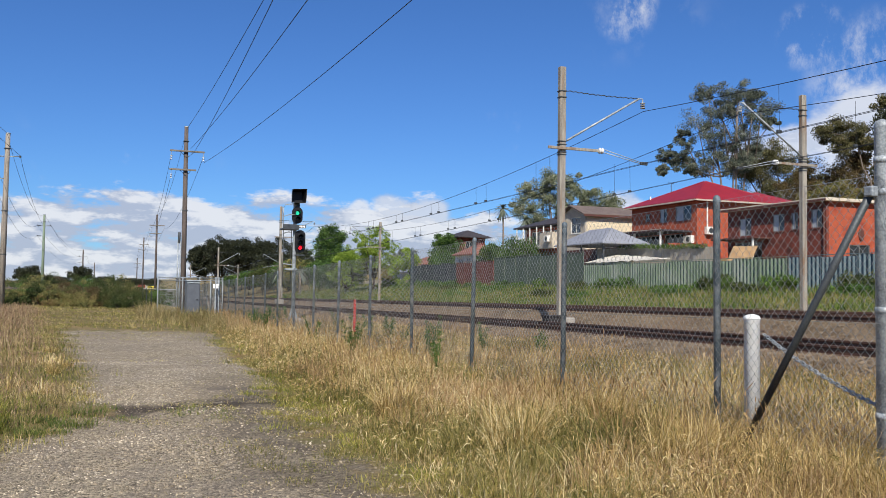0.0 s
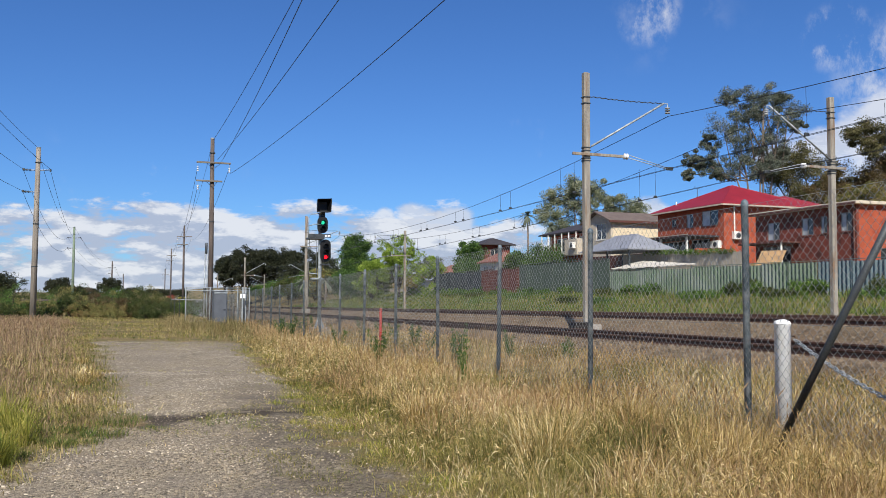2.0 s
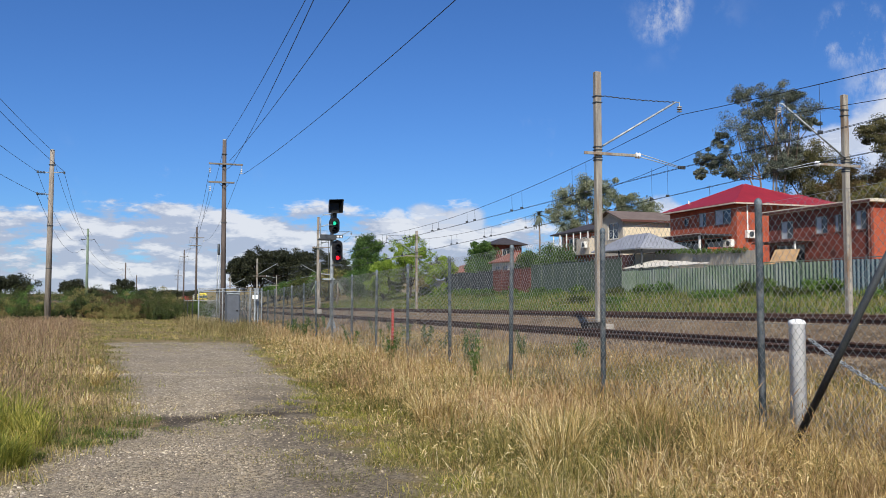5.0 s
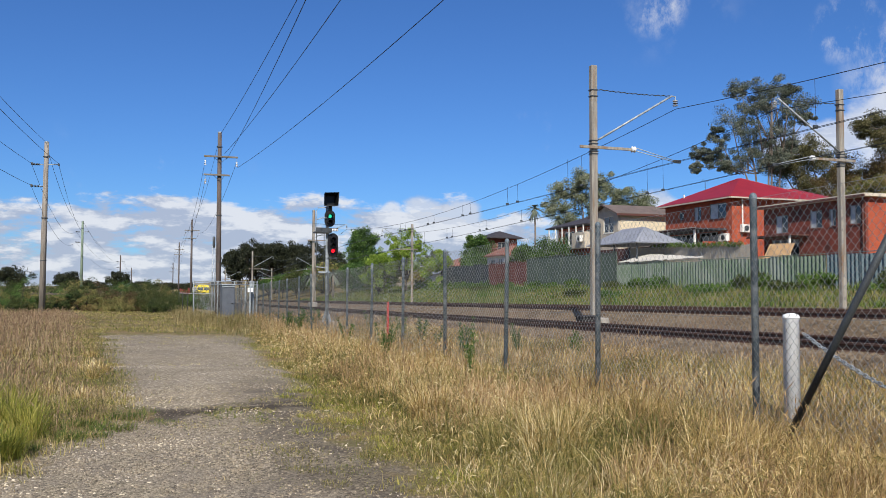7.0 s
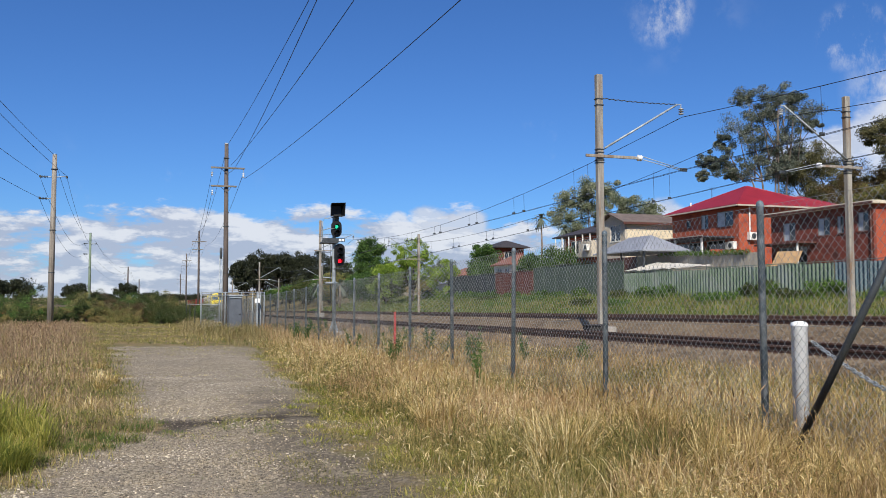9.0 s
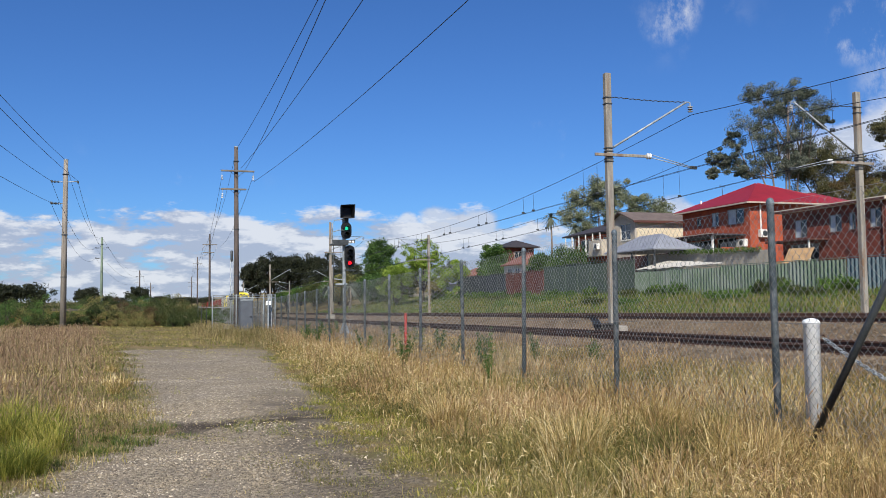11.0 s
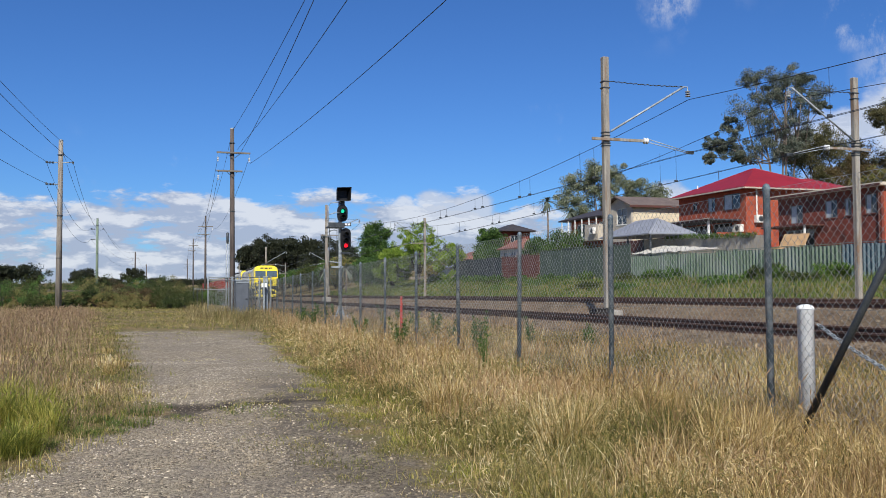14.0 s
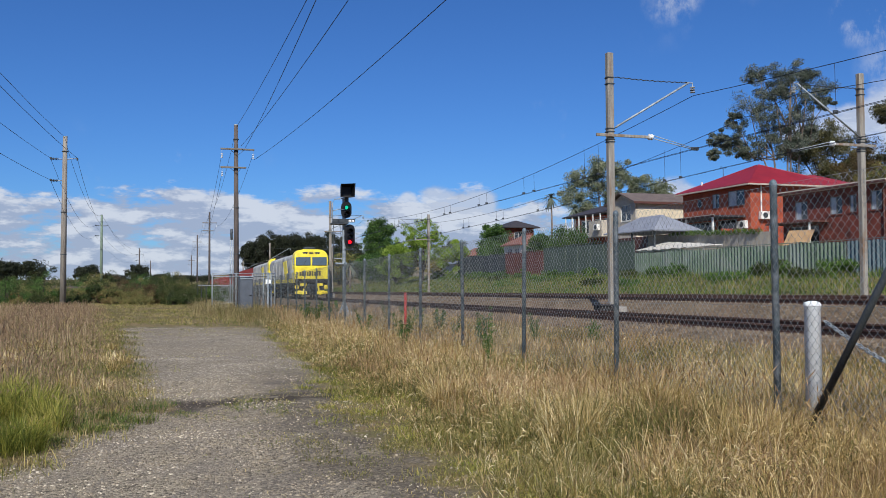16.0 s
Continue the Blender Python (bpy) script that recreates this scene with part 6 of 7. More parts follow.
def build_back_fences():
    def ribbed(y0, y1, base, top, mt, name, label, x=38.0, pitch=0.20, depth=0.05):
        fn = thing("steel_fence", label, "fence", group="back fences")
        n = int((y1 - y0) / 2.4)
        for i in range(n):
            a, b = y0 + (y1 - y0) * i / n, y0 + (y1 - y0) * (i + 1) / n
            dz = 0.05 * math.sin(i * 2.1)
            s, v = Shape(), []
            # flat pans between standing ribs with steep flanks
            m = max(2, int((b - a - 0.1) / pitch))
            w = (b - a - 0.1) / m
            prof = [(a + 0.05 + w * (i2 + q), d) for i2 in range(m) for q, d in ((0, 0), (0.34, 0), (0.64, depth), (0.80, depth), (0.94, 0))] + [(b - 0.05, 0)]
            k = len(prof) - 1
            for y, d in prof:
                xx = x - d
                v += [(xx, y, base), (xx, y, top + dz), (xx + 0.012, y, base), (xx + 0.012, y, top + dz)]
            f = []
            for j in range(k):
                o, p = j * 4, j * 4 + 4
                f += [(o, o + 1, p + 1, p), (o + 2, p + 2, p + 3, o + 3), (o + 1, o + 3, p + 3, p + 1)]
            part("panel", s.add(v, f), M[mt], fn)
            part("post", Shape().box(x - 0.06, x + 0.04, a - 0.045, a + 0.045, base - 0.3, top + dz + 0.02), M[mt], fn)
        part("top_rail", Shape().box(x - 0.07, x + 0.035, y0, y1, top + 0.065, top + 0.11), M[mt], fn)
    ribbed(40.0, 64.0, 1.2, 3.50, "cb_green", "corrugated", "green corrugated steel back fence above the grassy bank", pitch=0.30, depth=0.085)
    ribbed(14.0, 39.9, 1.2, 3.52, "cb_blue", "corrugated", "blue-grey corrugated steel back fence", pitch=0.30, depth=0.085)
    ribbed(64.1, 83.0, 1.2, 4.60, "cb_dark", "sheet", "tall dark green sheet-steel back fence", pitch=0.5, depth=0.02)
    ribbed(83.1, 94.0, 1.2, 4.30, "cb_brown", "sheet", "red-brown sheet-steel back fence", pitch=0.5, depth=0.03)
    ribbed(94.1, 112.0, 1.0, 4.25, "cb_grey", "sheet", "dark grey sheet-steel back fence", pitch=0.5, depth=0.03)
    ribbed(112.1, 190.0, 0.6, 2.2, "timber_grey", "paling", "low grey paling fence along the bank", pitch=0.6, depth=0.03)
    b = thing("paling_fence", "grey timber paling fence between the gardens", "fence", group="back fences")
    for i in range(58):
        part("paling", Shape().box(43.0, 43.03, 52.6 + 0.30 * i, 52.88 + 0.30 * i, 2.6, 4.85 + 0.008 * i), M["timber_grey"], b)
    part("rail", Shape().box(43.03, 43.1, 52.6, 70.0, 4.2, 4.3), M["timber_grey"], b)


build_back_fences()

# ---------------------------------------------------------------- trees and shrubs
def leaf_cloud(r, clumps, per, size, narrow=0.45):
    """Leaves in clumps: clumps are (x, y, z, radius); each leaf is a small pointed flake."""
    per, size = int(per * 1.9), size * 0.76
    c = np.repeat(np.array(clumps, float), per, 0)
    n = len(c)
    d = r.normal(size=(n, 3))
    d /= np.linalg.norm(d, axis=1)[:, None]
    rad = c[:, 3] * r.random(n) ** 0.45
    p = c[:, :3] + d * rad[:, None] * np.array([1.0, 1.0, 0.78])
    a, b = r.normal(size=(n, 3)), r.normal(size=(n, 3))
    a /= np.linalg.norm(a, axis=1)[:, None]
    b -= (a * b).sum(1)[:, None] * a
    b /= np.linalg.norm(b, axis=1)[:, None]
    s = size * (0.6 + 0.8 * r.random(n))[:, None]
    v = np.stack([p - a * s, p + b * s * narrow * 1.5, p + a * s], 1)
    return v.reshape(-1, 3), np.arange(3 * n), np.full(n, 3)


def build_tree(x, y, top, rx, crown, leaf, bark, label, seed, clumps=40, per=90, size=0.22, trunks=1, base=None, low=None, name="tree", cat="tree", clump_r=0.26, shift=(0.0, 0.0), gaps=False):
    """Tapered trunk and limbs, and a crown of leaf clumps; crown is the crown's depth in metres."""
    r = np.random.default_rng(seed)
    per, size = int(per * 0.70), size * 1.16
    g = float(ground_z(x, y)) if base is None else base
    t = thing(name, label, cat, (x, y, g), group=name + "s")
    h = top - g
    cz = h - crown / 2
    cl = []
    while len(cl) < clumps:
        p = r.uniform(-1, 1, 3)
        q = np.linalg.norm(p)
        if q > 1 or q < 0.25:
            continue
        if gaps and math.sin(p[0] * 4.5 + seed) + math.sin(p[2] * 5.5 + 2 * seed) + math.sin(p[1] * 4.5 + p[0] * 3) < -1.05:
            continue
        k = clump_r * rx * r.uniform(0.6, 1.25)
        cl.append((p[0] * (rx - k) + shift[0] * (1 - p[2]), p[1] * (rx - k) + shift[1] * (1 - p[2]), cz + p[2] * (crown / 2 - k * 0.7), k))
    v, f, sz = leaf_cloud(r, cl, per, size, 0.26 if leaf.startswith("leaf_gum") else 0.45)
    ob = new("crown", fast_mesh("crown", v, f, sz, M[leaf]))
    ob.parent = t
    if h - crown > 0.3 or trunks > 1:
        s = Shape()
        rt = max(0.1, h * (0.018 if trunks == 1 else 0.009))
        for i in range(trunks):
            a = 2 * math.pi * i / max(trunks, 1) + seed
            sp = 0.0 if trunks == 1 else rx * 0.2
            fork = (0.3 * sp * math.cos(a), 0.3 * sp * math.sin(a), (h - crown) * 0.6)
            tip = (sp * math.cos(a), sp * math.sin(a), cz)
            s.tube([(0.1 * math.cos(a) * trunks, 0.1 * math.sin(a) * trunks, -0.4), fork, tip], rt * (1 if trunks == 1 else 0.7), 9, rt * 0.4)
        for i, c in enumerate(cl[: min(14, len(cl))]):
            q = 0.1 if trunks == 1 else 0.3
            s.tube([(c[0] * q, c[1] * q, max(0.3, (h - crown) * (0.85 if trunks == 1 else 1.15))), (c[0] * 0.55, c[1] * 0.55, (max(0.3, h - crown) + c[2]) / 2 + 0.2), c[:3]], rt * 0.42, 6, rt * 0.1)
        part("trunk", s, M[bark], t, smooth=True)
    return t


def build_gum(x, y, lobes, leaf, bark, label, seed, stems=(), per=120, size=0.16, sub=15, fill=0.40):
    """A gum whose crown is a set of lobes (across, height, radius), each broken into loose leaf clumps; across runs square to the line from the railway."""
    r = np.random.default_rng(seed)
    g = float(ground_z(x, y))
    t = thing("tree", label, "tree", (x, y, g), group="trees")
    d = math.hypot(x, y)
    ax, ay = y / d, -x / d
    cl, hubs = [], []
    for u, z, q in lobes:
        deep = r.uniform(-0.5, 0.5) * q
        hub = Vector((u * ax + deep * x / d, u * ay + deep * y / d, z - g))
        hubs.append((hub, q))
        for k in range(sub):
            v = r.normal(size=3)
            v *= q * 1.05 * r.random() ** 0.4 / np.linalg.norm(v)
            cl.append((hub.x + v[0], hub.y + v[1], hub.z + v[2] * 0.85, q * fill * r.uniform(0.5, 1.25)))
    v, f, sz = leaf_cloud(r, cl, per, size, 0.30)
    new("crown", fast_mesh("crown", v, f, sz, M[leaf])).parent = t
    s = Shape()
    low = min(z for _, z, _ in lobes) - g
    for i, (b, tip) in enumerate(stems or ((0.0, 0.0),)):
        best = min(hubs, key=lambda hq: abs(hq[0].x * ax + hq[0].y * ay - tip) - 0.3 * hq[0].z)[0]
        foot = Vector((b * ax, b * ay, -0.4))
        s.tube([foot, foot.lerp(best, 0.35) + Vector((0, 0, low * 0.25)), foot.lerp(best, 0.7), best], 0.14, 8, 0.04)
    for hub, q in hubs:
        b = (stems or ((0.0, 0.0),))[int(r.integers(0, len(stems or (0,))))][0]
        root = Vector((b * ax * 1.5 + 0.35 * hub.x, b * ay * 1.5 + 0.35 * hub.y, max(low * 0.9, hub.z * 0.62)))
        s.tube([root, root.lerp(hub, 0.6) + Vector((0, 0, 0.3)), hub], 0.10, 6, 0.03)
    part("trunk", s, M[bark], t, smooth=True)
    return t


def build_palm(x, y, top, label, seed, frond=2.0):
    r = random.Random(seed)
    g = float(ground_z(x, y))
    t = thing("palm_tree", label, "palm", (x, y, g), group="palm_trees")
    h = top - g - frond * 0.5
    part("trunk", Shape().tube([(0, 0, -0.3), (0.1, 0, h * 0.5), (0.05, 0.1, h)], 0.17, 10, 0.12), M["bark"], t, smooth=True)
    for i in range(40):
        a, el = r.uniform(0, 6.28), r.uniform(-0.9, 1.3)
        s, v, f = Shape(), [], []
        n = 7
        for k in range(n + 1):
            q = k / n
            d = frond * q
            p = Vector((math.cos(a) * d * math.cos(el), math.sin(a) * d * math.cos(el), h + math.sin(el) * d - 0.55 * d * q))
            w = 0.13 * math.sin(math.pi * min(1, q * 0.9 + 0.1)) + 0.01
            side = Vector((-math.sin(a), math.cos(a), 0)) * w
            v += [p - side - Vector((0, 0, w * 0.5)), p, p + side - Vector((0, 0, w * 0.5))]
        for k in range(n):
            o = 3 * k
            f += [(o, o + 1, o + 4, o + 3), (o + 1, o + 2, o + 5, o + 4)]
        part("frond", s.add(v, f), M["leaf_gum"], t)


def build_trees():
    T = build_tree
    build_gum(72.0, 85.4, ((0.9, 26.6, 2.2), (-2.7, 26.9, 1.8), (-1.2, 25.2, 1.9), (2.8, 26.0, 1.5), (0.0, 24.2, 2.8), (-4.0, 22.9, 2.3), (3.7, 24.0, 2.0), (-2.0, 20.8, 2.6), (1.1, 20.3, 2.3), (-5.9, 21.0, 1.5), (-7.7, 19.2, 1.5), (-5.6, 17.9, 1.5),
              (-3.3, 18.4, 2.2), (-8.3, 17.1, 0.8), (-4.6, 16.9, 1.0), (2.4, 21.9, 2.4), (-0.4, 17.9, 1.9), (4.9, 22.6, 1.0), (1.6, 17.6, 1.4), (2.9, 19.0, 1.2), (-6.8, 18.4, 1.0)), "leaf_gum", "bark", "tall gum tree with several bare trunks and an open grey-green crown", 11,
              ((-0.9, -5.0), (-0.4, -1.8), (0.1, 0.5), (0.6, 1.6), (1.1, 3.4)), 150, 0.17, 15, 0.42)
    build_gum(68.6, 124.5, ((-1.5, 19.6, 2.6), (1.8, 19.0, 2.6), (-4.4, 17.6, 2.5), (4.6, 17.2, 2.4), (-1.4, 16.4, 3.0), (2.2, 15.8, 2.8), (-5.8, 15.0, 2.2), (-3.2, 13.4, 2.4), (5.8, 14.6, 2.2), (0.6, 13.2, 2.4), (8.6, 15.6, 2.2), (10.4, 13.8, 2.0), (8.0, 12.6, 2.2), (3.6, 12.4, 2.0)), "leaf_gum_pale", "bark", "broad gum tree with a grey-green crown behind the houses", 12, ((-0.4, -2.0), (0.4, 2.0), (2.0, 8.6)), 140, 0.27, 15, 0.46)
    build_gum(82.5, 88.5, ((-3.0, 19.4, 2.4), (-0.6, 19.6, 2.4), (-4.4, 17.6, 2.2), (-1.8, 17.0, 2.8), (1.4, 18.0, 2.6), (-3.2, 13.6, 2.6), (0.6, 14.2, 3.0), (3.4, 15.8, 2.6)), "leaf_gum_olive", "bark_dark", "broad olive-grey gum tree behind the red roof", 15, ((-0.4, -3.0), (0.4, 1.0)), 170, 0.22, 16, 0.5)
    build_gum(80.0, 75.0, ((0.0, 20.2, 2.2), (-1.4, 20.4, 1.5), (1.3, 19.9, 1.7), (-0.2, 18.9, 1.5), (2.3, 19.2, 1.2), (4.2, 23.2, 1.1), (5.0, 21.6, 1.2)), "leaf_gum_olive", "bark", "gum tree with a rounded umbrella crown on a bare limb", 16, ((3.6, 1.0), (3.8, 4.4)), 170, 0.19, 15, 0.48)
    build_gum(82.0, 77.0, ((-1.6, 15.4, 3.0), (1.2, 15.9, 2.8), (3.6, 14.8, 2.6), (0.0, 13.0, 3.0), (-3.6, 13.4, 2.6), (-5.4, 14.8, 2.4), (5.4, 15.2, 2.4), (2.2, 17.4, 1.8)), "leaf_rust", "bark_dark", "brown-tinged bushy tree behind the houses", 17, ((0.0, 0.0),), 170, 0.22, 15, 0.5)
    build_gum(74.0, 70.0, ((-1.0, 12.4, 1.9), (1.2, 12.2, 1.8), (-2.8, 11.4, 1.6), (2.8, 11.2, 1.6)), "leaf_olive", "bark_dark", "yellow-olive bushy tree behind the brick house", 19, ((0.0, 0.0),), 170, 0.17, 14, 0.5)
    T(70.0, 56.0, 22.5, 5.5, 15.0, "leaf_dark", "bark_dark", "dense dark tree beyond the brick house", 18, 80, 190, 0.22)
    T(39.5, 165.6, 14.2, 4.6, 11.0, "leaf_mid", "bark_dark", "dense round dark green tree", 20, 80, 170, 0.24, clump_r=0.3)
    T(33.8, 115.0, 10.4, 4.2, 7.6, "leaf_lime", "bark_dark", "lime-green young tree in fresh leaf", 21, 80, 170, 0.13, clump_r=0.17)
    T(30.5, 118.0, 7.4, 3.4, 6.5, "leaf_lime", "bark_dark", "low bushy lime-green tree beside the line", 22, 60, 150, 0.13, clump_r=0.2)
    T(37.5, 112.0, 7.2, 3.0, 6.0, "leaf_lime", "bark_dark", "low bushy lime-green tree beside the line", 23, 56, 150, 0.13, clump_r=0.2)
    T(43.0, 94.0, 7.2, 3.0, 5.0, "leaf_mid", "bark_dark", "leafy green garden tree behind the fence", 24, 54, 150, 0.16)
    T(43.6, 88.0, 8.0, 3.8, 6.0, "leaf_mid", "bark_dark", "leafy orange-flecked garden shrub behind the fence", 25, 54, 150, 0.14)
    T(49.3, 125.6, 10.9, 3.9, 8.0, "leaf_mid", "bark_dark", "leafy green tree beside the dark-roofed house", 26, 54, 140, 0.2)
    T(47.0, 122.0, 6.9, 3.4, 5.0, "leaf_mid", "bark_dark", "leafy green garden tree", 27, 36, 110, 0.26)
    T(46.5, 116.5, 7.3, 3.2, 5.5, "leaf_mid", "bark_dark", "leafy green tree beside the terracotta roof", 29, 44, 120, 0.16)
    T(53.8, 161.0, 9.6, 3.8, 5.5, "leaf_gum", "bark", "small gum tree far along the line", 28, 30, 100, 0.34)
    for i, (x, y, t, r) in enumerate(((19.8, 236, 12.4, 4), (24, 233, 15.0, 5), (29, 232, 15.6, 5.5), (34, 230, 15.2, 5.5), (39, 229, 15.9, 5.5), (44, 226, 13.4, 5.5), (21.8, 240, 12.8, 4.6), (26.5, 241, 14.2, 5.5), (31.5, 238, 14.4, 6), (36.6, 238, 14.6, 6), (33, 200, 9.5, 6), (40, 195, 10.5, 6))):
        T(x, y, t, r, t * 0.8, "leaf_dark", "bark_dark", "dark dense tree in the wood beside the line", 40 + i, 60, 110, 0.30)
    for i, (x, y, t, r) in enumerate(((29.5, 150, 6.5, 4), (32, 140, 6, 4), (35.5, 136, 6.6, 4), (31, 165, 6.5, 4.5), (27.0, 172, 5.0, 4), (41, 128, 5.5, 3.5), (26.5, 188, 4.6, 4.5), (30.5, 190, 6.4, 5), (35, 186, 7.2, 5), (39.5, 180, 8.0, 5), (44, 176, 8.6, 5), (37, 158, 6.6, 4.5), (42.5, 152, 7.4, 4.5), (25.5, 205, 4.2, 4.5))):
        T(x, y, t, r, t * 0.95, ("leaf_olive", "leaf_mid", "leaf_scrub", "leaf_mid", "leaf_scrub")[i % 5], "bark_dark", "scrubby green bush on the railway bank", 60 + i, 50, 110, 0.2, name="bush", cat="bush")
    # rank weeds and shrubs along the bank, thickest against the back fence
    rr = random.Random(5)
    for i in range(46):
        y = 20 + 100 * rr.random() ** 1.3
        x = rr.uniform(36.0, 37.4) if i % 3 else rr.uniform(28.5, 36.0)
        up = rr.uniform(0.7, 1.5) if i % 3 else rr.uniform(0.4, 0.8)
        T(x, y, float(ground_z(x, y)) + up, rr.uniform(0.7, 1.8), up * 1.1, ("weed", "leaf_mid", "weed", "leaf_scrub")[i % 4], "bark_dark", "rank green weeds against the back fence" if i % 3 else "low green shrub on the railway bank", 80 + i, 18, 60, 0.10, name="shrub", cat="shrub")
    # scrub beyond the field: a dense ragged hedge down to the ground
    def scrub(x, y, h, rx, leaf, label, seed, n=30, per=70, size=0.055):
        r = np.random.default_rng(seed)
        b = thing("bush", label, "bush", (x, y, float(ground_z(x, y))), group="scrub bushes")
        a, q, u = r.random(n) * 6.283, np.sqrt(r.random(n)), r.random(n) ** 0.8
        k = rx * (0.22 + 0.16 * r.random(n))
        cl = np.stack([q * rx * np.cos(a), q * rx * np.sin(a), u * np.maximum(1.25 * h * (1 - 0.5 * q * q) * (0.7 + 0.4 * r.random(n)) - k * 0.6, 0.1), k], -1)
        v, f, sz = leaf_cloud(r, cl, per, size)
        new("foliage", fast_mesh("foliage", v, f, sz, M[leaf])).parent = b
        s = Shape()
        for c in cl[:6]:
            s.tube([(0, 0, -0.1), (c[0] * 0.5, c[1] * 0.5, c[2] * 0.6), tuple(c[:3])], 0.035, 5, 0.01)
        part("stem", s, M["bark_dark"], b)
    looks = {"g": ("leaf_mid", "leafy green scrub bush at the far side of the field"), "d": ("leaf_scrub", "dense dark green scrub bush at the far side of the field"), "b": ("leaf_brown", "brown-tinged scrub bush at the far side of the field"), "o": ("leaf_olive", "olive and straw-coloured scrub bush at the far side of the field")}
    row = (("d", -12.2, 1.5), ("g", -11.2, 1.2), ("g", -10.1, 1.5), ("o", -9.4, 1.0), ("d", -8.7, 1.9), ("g", -8.0, 1.6), ("o", -7.3, 1.2), ("d", -6.5, 1.0), ("o", -5.9, 1.1), ("g", -5.3, 1.5), ("d", -4.7, 1.6), ("o", -4.1, 1.3),
           ("b", -3.5, 2.0), ("b", -2.9, 1.5), ("o", -2.3, 1.4), ("b", -1.8, 1.5), ("d", -1.2, 1.7), ("d", -0.6, 1.6), ("d", 0.0, 1.7), ("d", 0.6, 1.4))
    for i, (kd, x, h) in enumerate(row):
        scrub(x, 57.5 + rr.uniform(-1.2, 2.6), h, rr.uniform(0.8, 1.15), *looks[kd], 300 + i)
        if i % 2:
            scrub(x + rr.uniform(-0.4, 0.4), 55.8 + rr.uniform(-0.5, 0.5), h * 0.5, rr.uniform(0.6, 0.9), *looks["o" if kd in "bo" else "d"], 340 + i, 20)
    for i in range(15):
        x, y = -15 + 1.35 * i + rr.uniform(-0.4, 0.4), 70 + rr.uniform(-3, 8) + (10 if i > 10 else 0)
        scrub(x, y, rr.uniform(1.5, 2.2), rr.uniform(1.3, 1.7), *looks["dgdo"[i % 4]], 380 + i, 30, 70, 0.075)
    for i in range(8):
        x, y = -18 + 3.6 * i + rr.uniform(-1, 1), 108 + rr.uniform(-6, 14)
        scrub(x, y, rr.uniform(1.9, 2.8), rr.uniform(2.6, 3.6), *looks["d"], 420 + i, 26, 60, 0.13)
    for i, (x, y, t, r) in enumerate(((-21.2, 144, 4.9, 3.6), (-25.5, 142, 4.9, 3.4), (-15.3, 163, 4.5, 2.9), (-13.0, 168, 2.8, 2.4), (-7.8, 188, 4.9, 3.0), (-4, 230, 2.8, 4), (2, 250, 2.6, 5), (9, 300, 2.6, 6), (-16, 230, 2.6, 6), (-28, 150, 3.0, 5))):
        T(x, y, t, r, t * 0.85, "leaf_dark", "bark_dark", "dark spreading tree beyond the field", 160 + i, 44, 80, 0.22)
    build_palm(59.8, 127.2, 15.6, "slender palm tree above the roofs", 3, 1.9)
    build_palm(63.5, 126.0, 13.8, "slender palm tree above the roofs", 6, 1.8)
    build_palm(26.5, 132.0, 4.6, "bushy palm tree beside the line", 4, 2.0)
    build_palm(24.5, 140.0, 4.4, "bushy palm tree beside the line", 5, 2.0)
    # a creeper along the garden fence
    vine = thing("creeper", "leafy green creeper along the top of the garden fence", "creeper", (42.9, 60.0, 0))
    r = np.random.default_rng(77)
    cl = [(r.uniform(-0.15, 0.15), -6 + 0.4 * i, 4.95 + 0.012 * i + r.uniform(-0.1, 0.1), 0.3) for i in range(31)]
    v, f, sz = leaf_cloud(r, cl, 60, 0.10)
    ob = new("foliage", fast_mesh("foliage", v, f, sz, M["weed"]))
    ob.parent = vine
    # leafy weeds along the fence: a few upright stems with narrow leaves
    for i in range(26):
        y = 13 + 1.3 * i + rr.uniform(-0.6, 0.6)
        x = rr.uniform(4.9, 8.2)
        r = np.random.default_rng(200 + i)
        h = rr.uniform(0.55, 1.0)
        w = thing("weed", "leafy green weed by the fence", "weed", (x, y, float(ground_z(x, y))), group="weeds")
        s, cl = Shape(), []
        for k in range(rr.choice((3, 5, 7))):
            a, lean, top = r.random() * 6.28, 0.12 + 0.25 * r.random(), h * (0.6 + 0.4 * r.random())
            tip = Vector((math.cos(a) * lean * top, math.sin(a) * lean * top, top))
            s.tube([(0, 0, -0.05), tuple(tip * 0.5 + Vector((0, 0, 0.03))), tuple(tip)], 0.006, 5, 0.003)
            cl += [tuple(tip * (0.25 + 0.15 * q)) + (0.07,) for q in range(6)]
        part("stem", s, M["leaf_mid"], w)
        v, f, sz = leaf_cloud(r, cl, 16, 0.04, 0.24)
        new("foliage", fast_mesh("foliage", v, f, sz, M["leaf_mid"])).parent = w


build_trees()

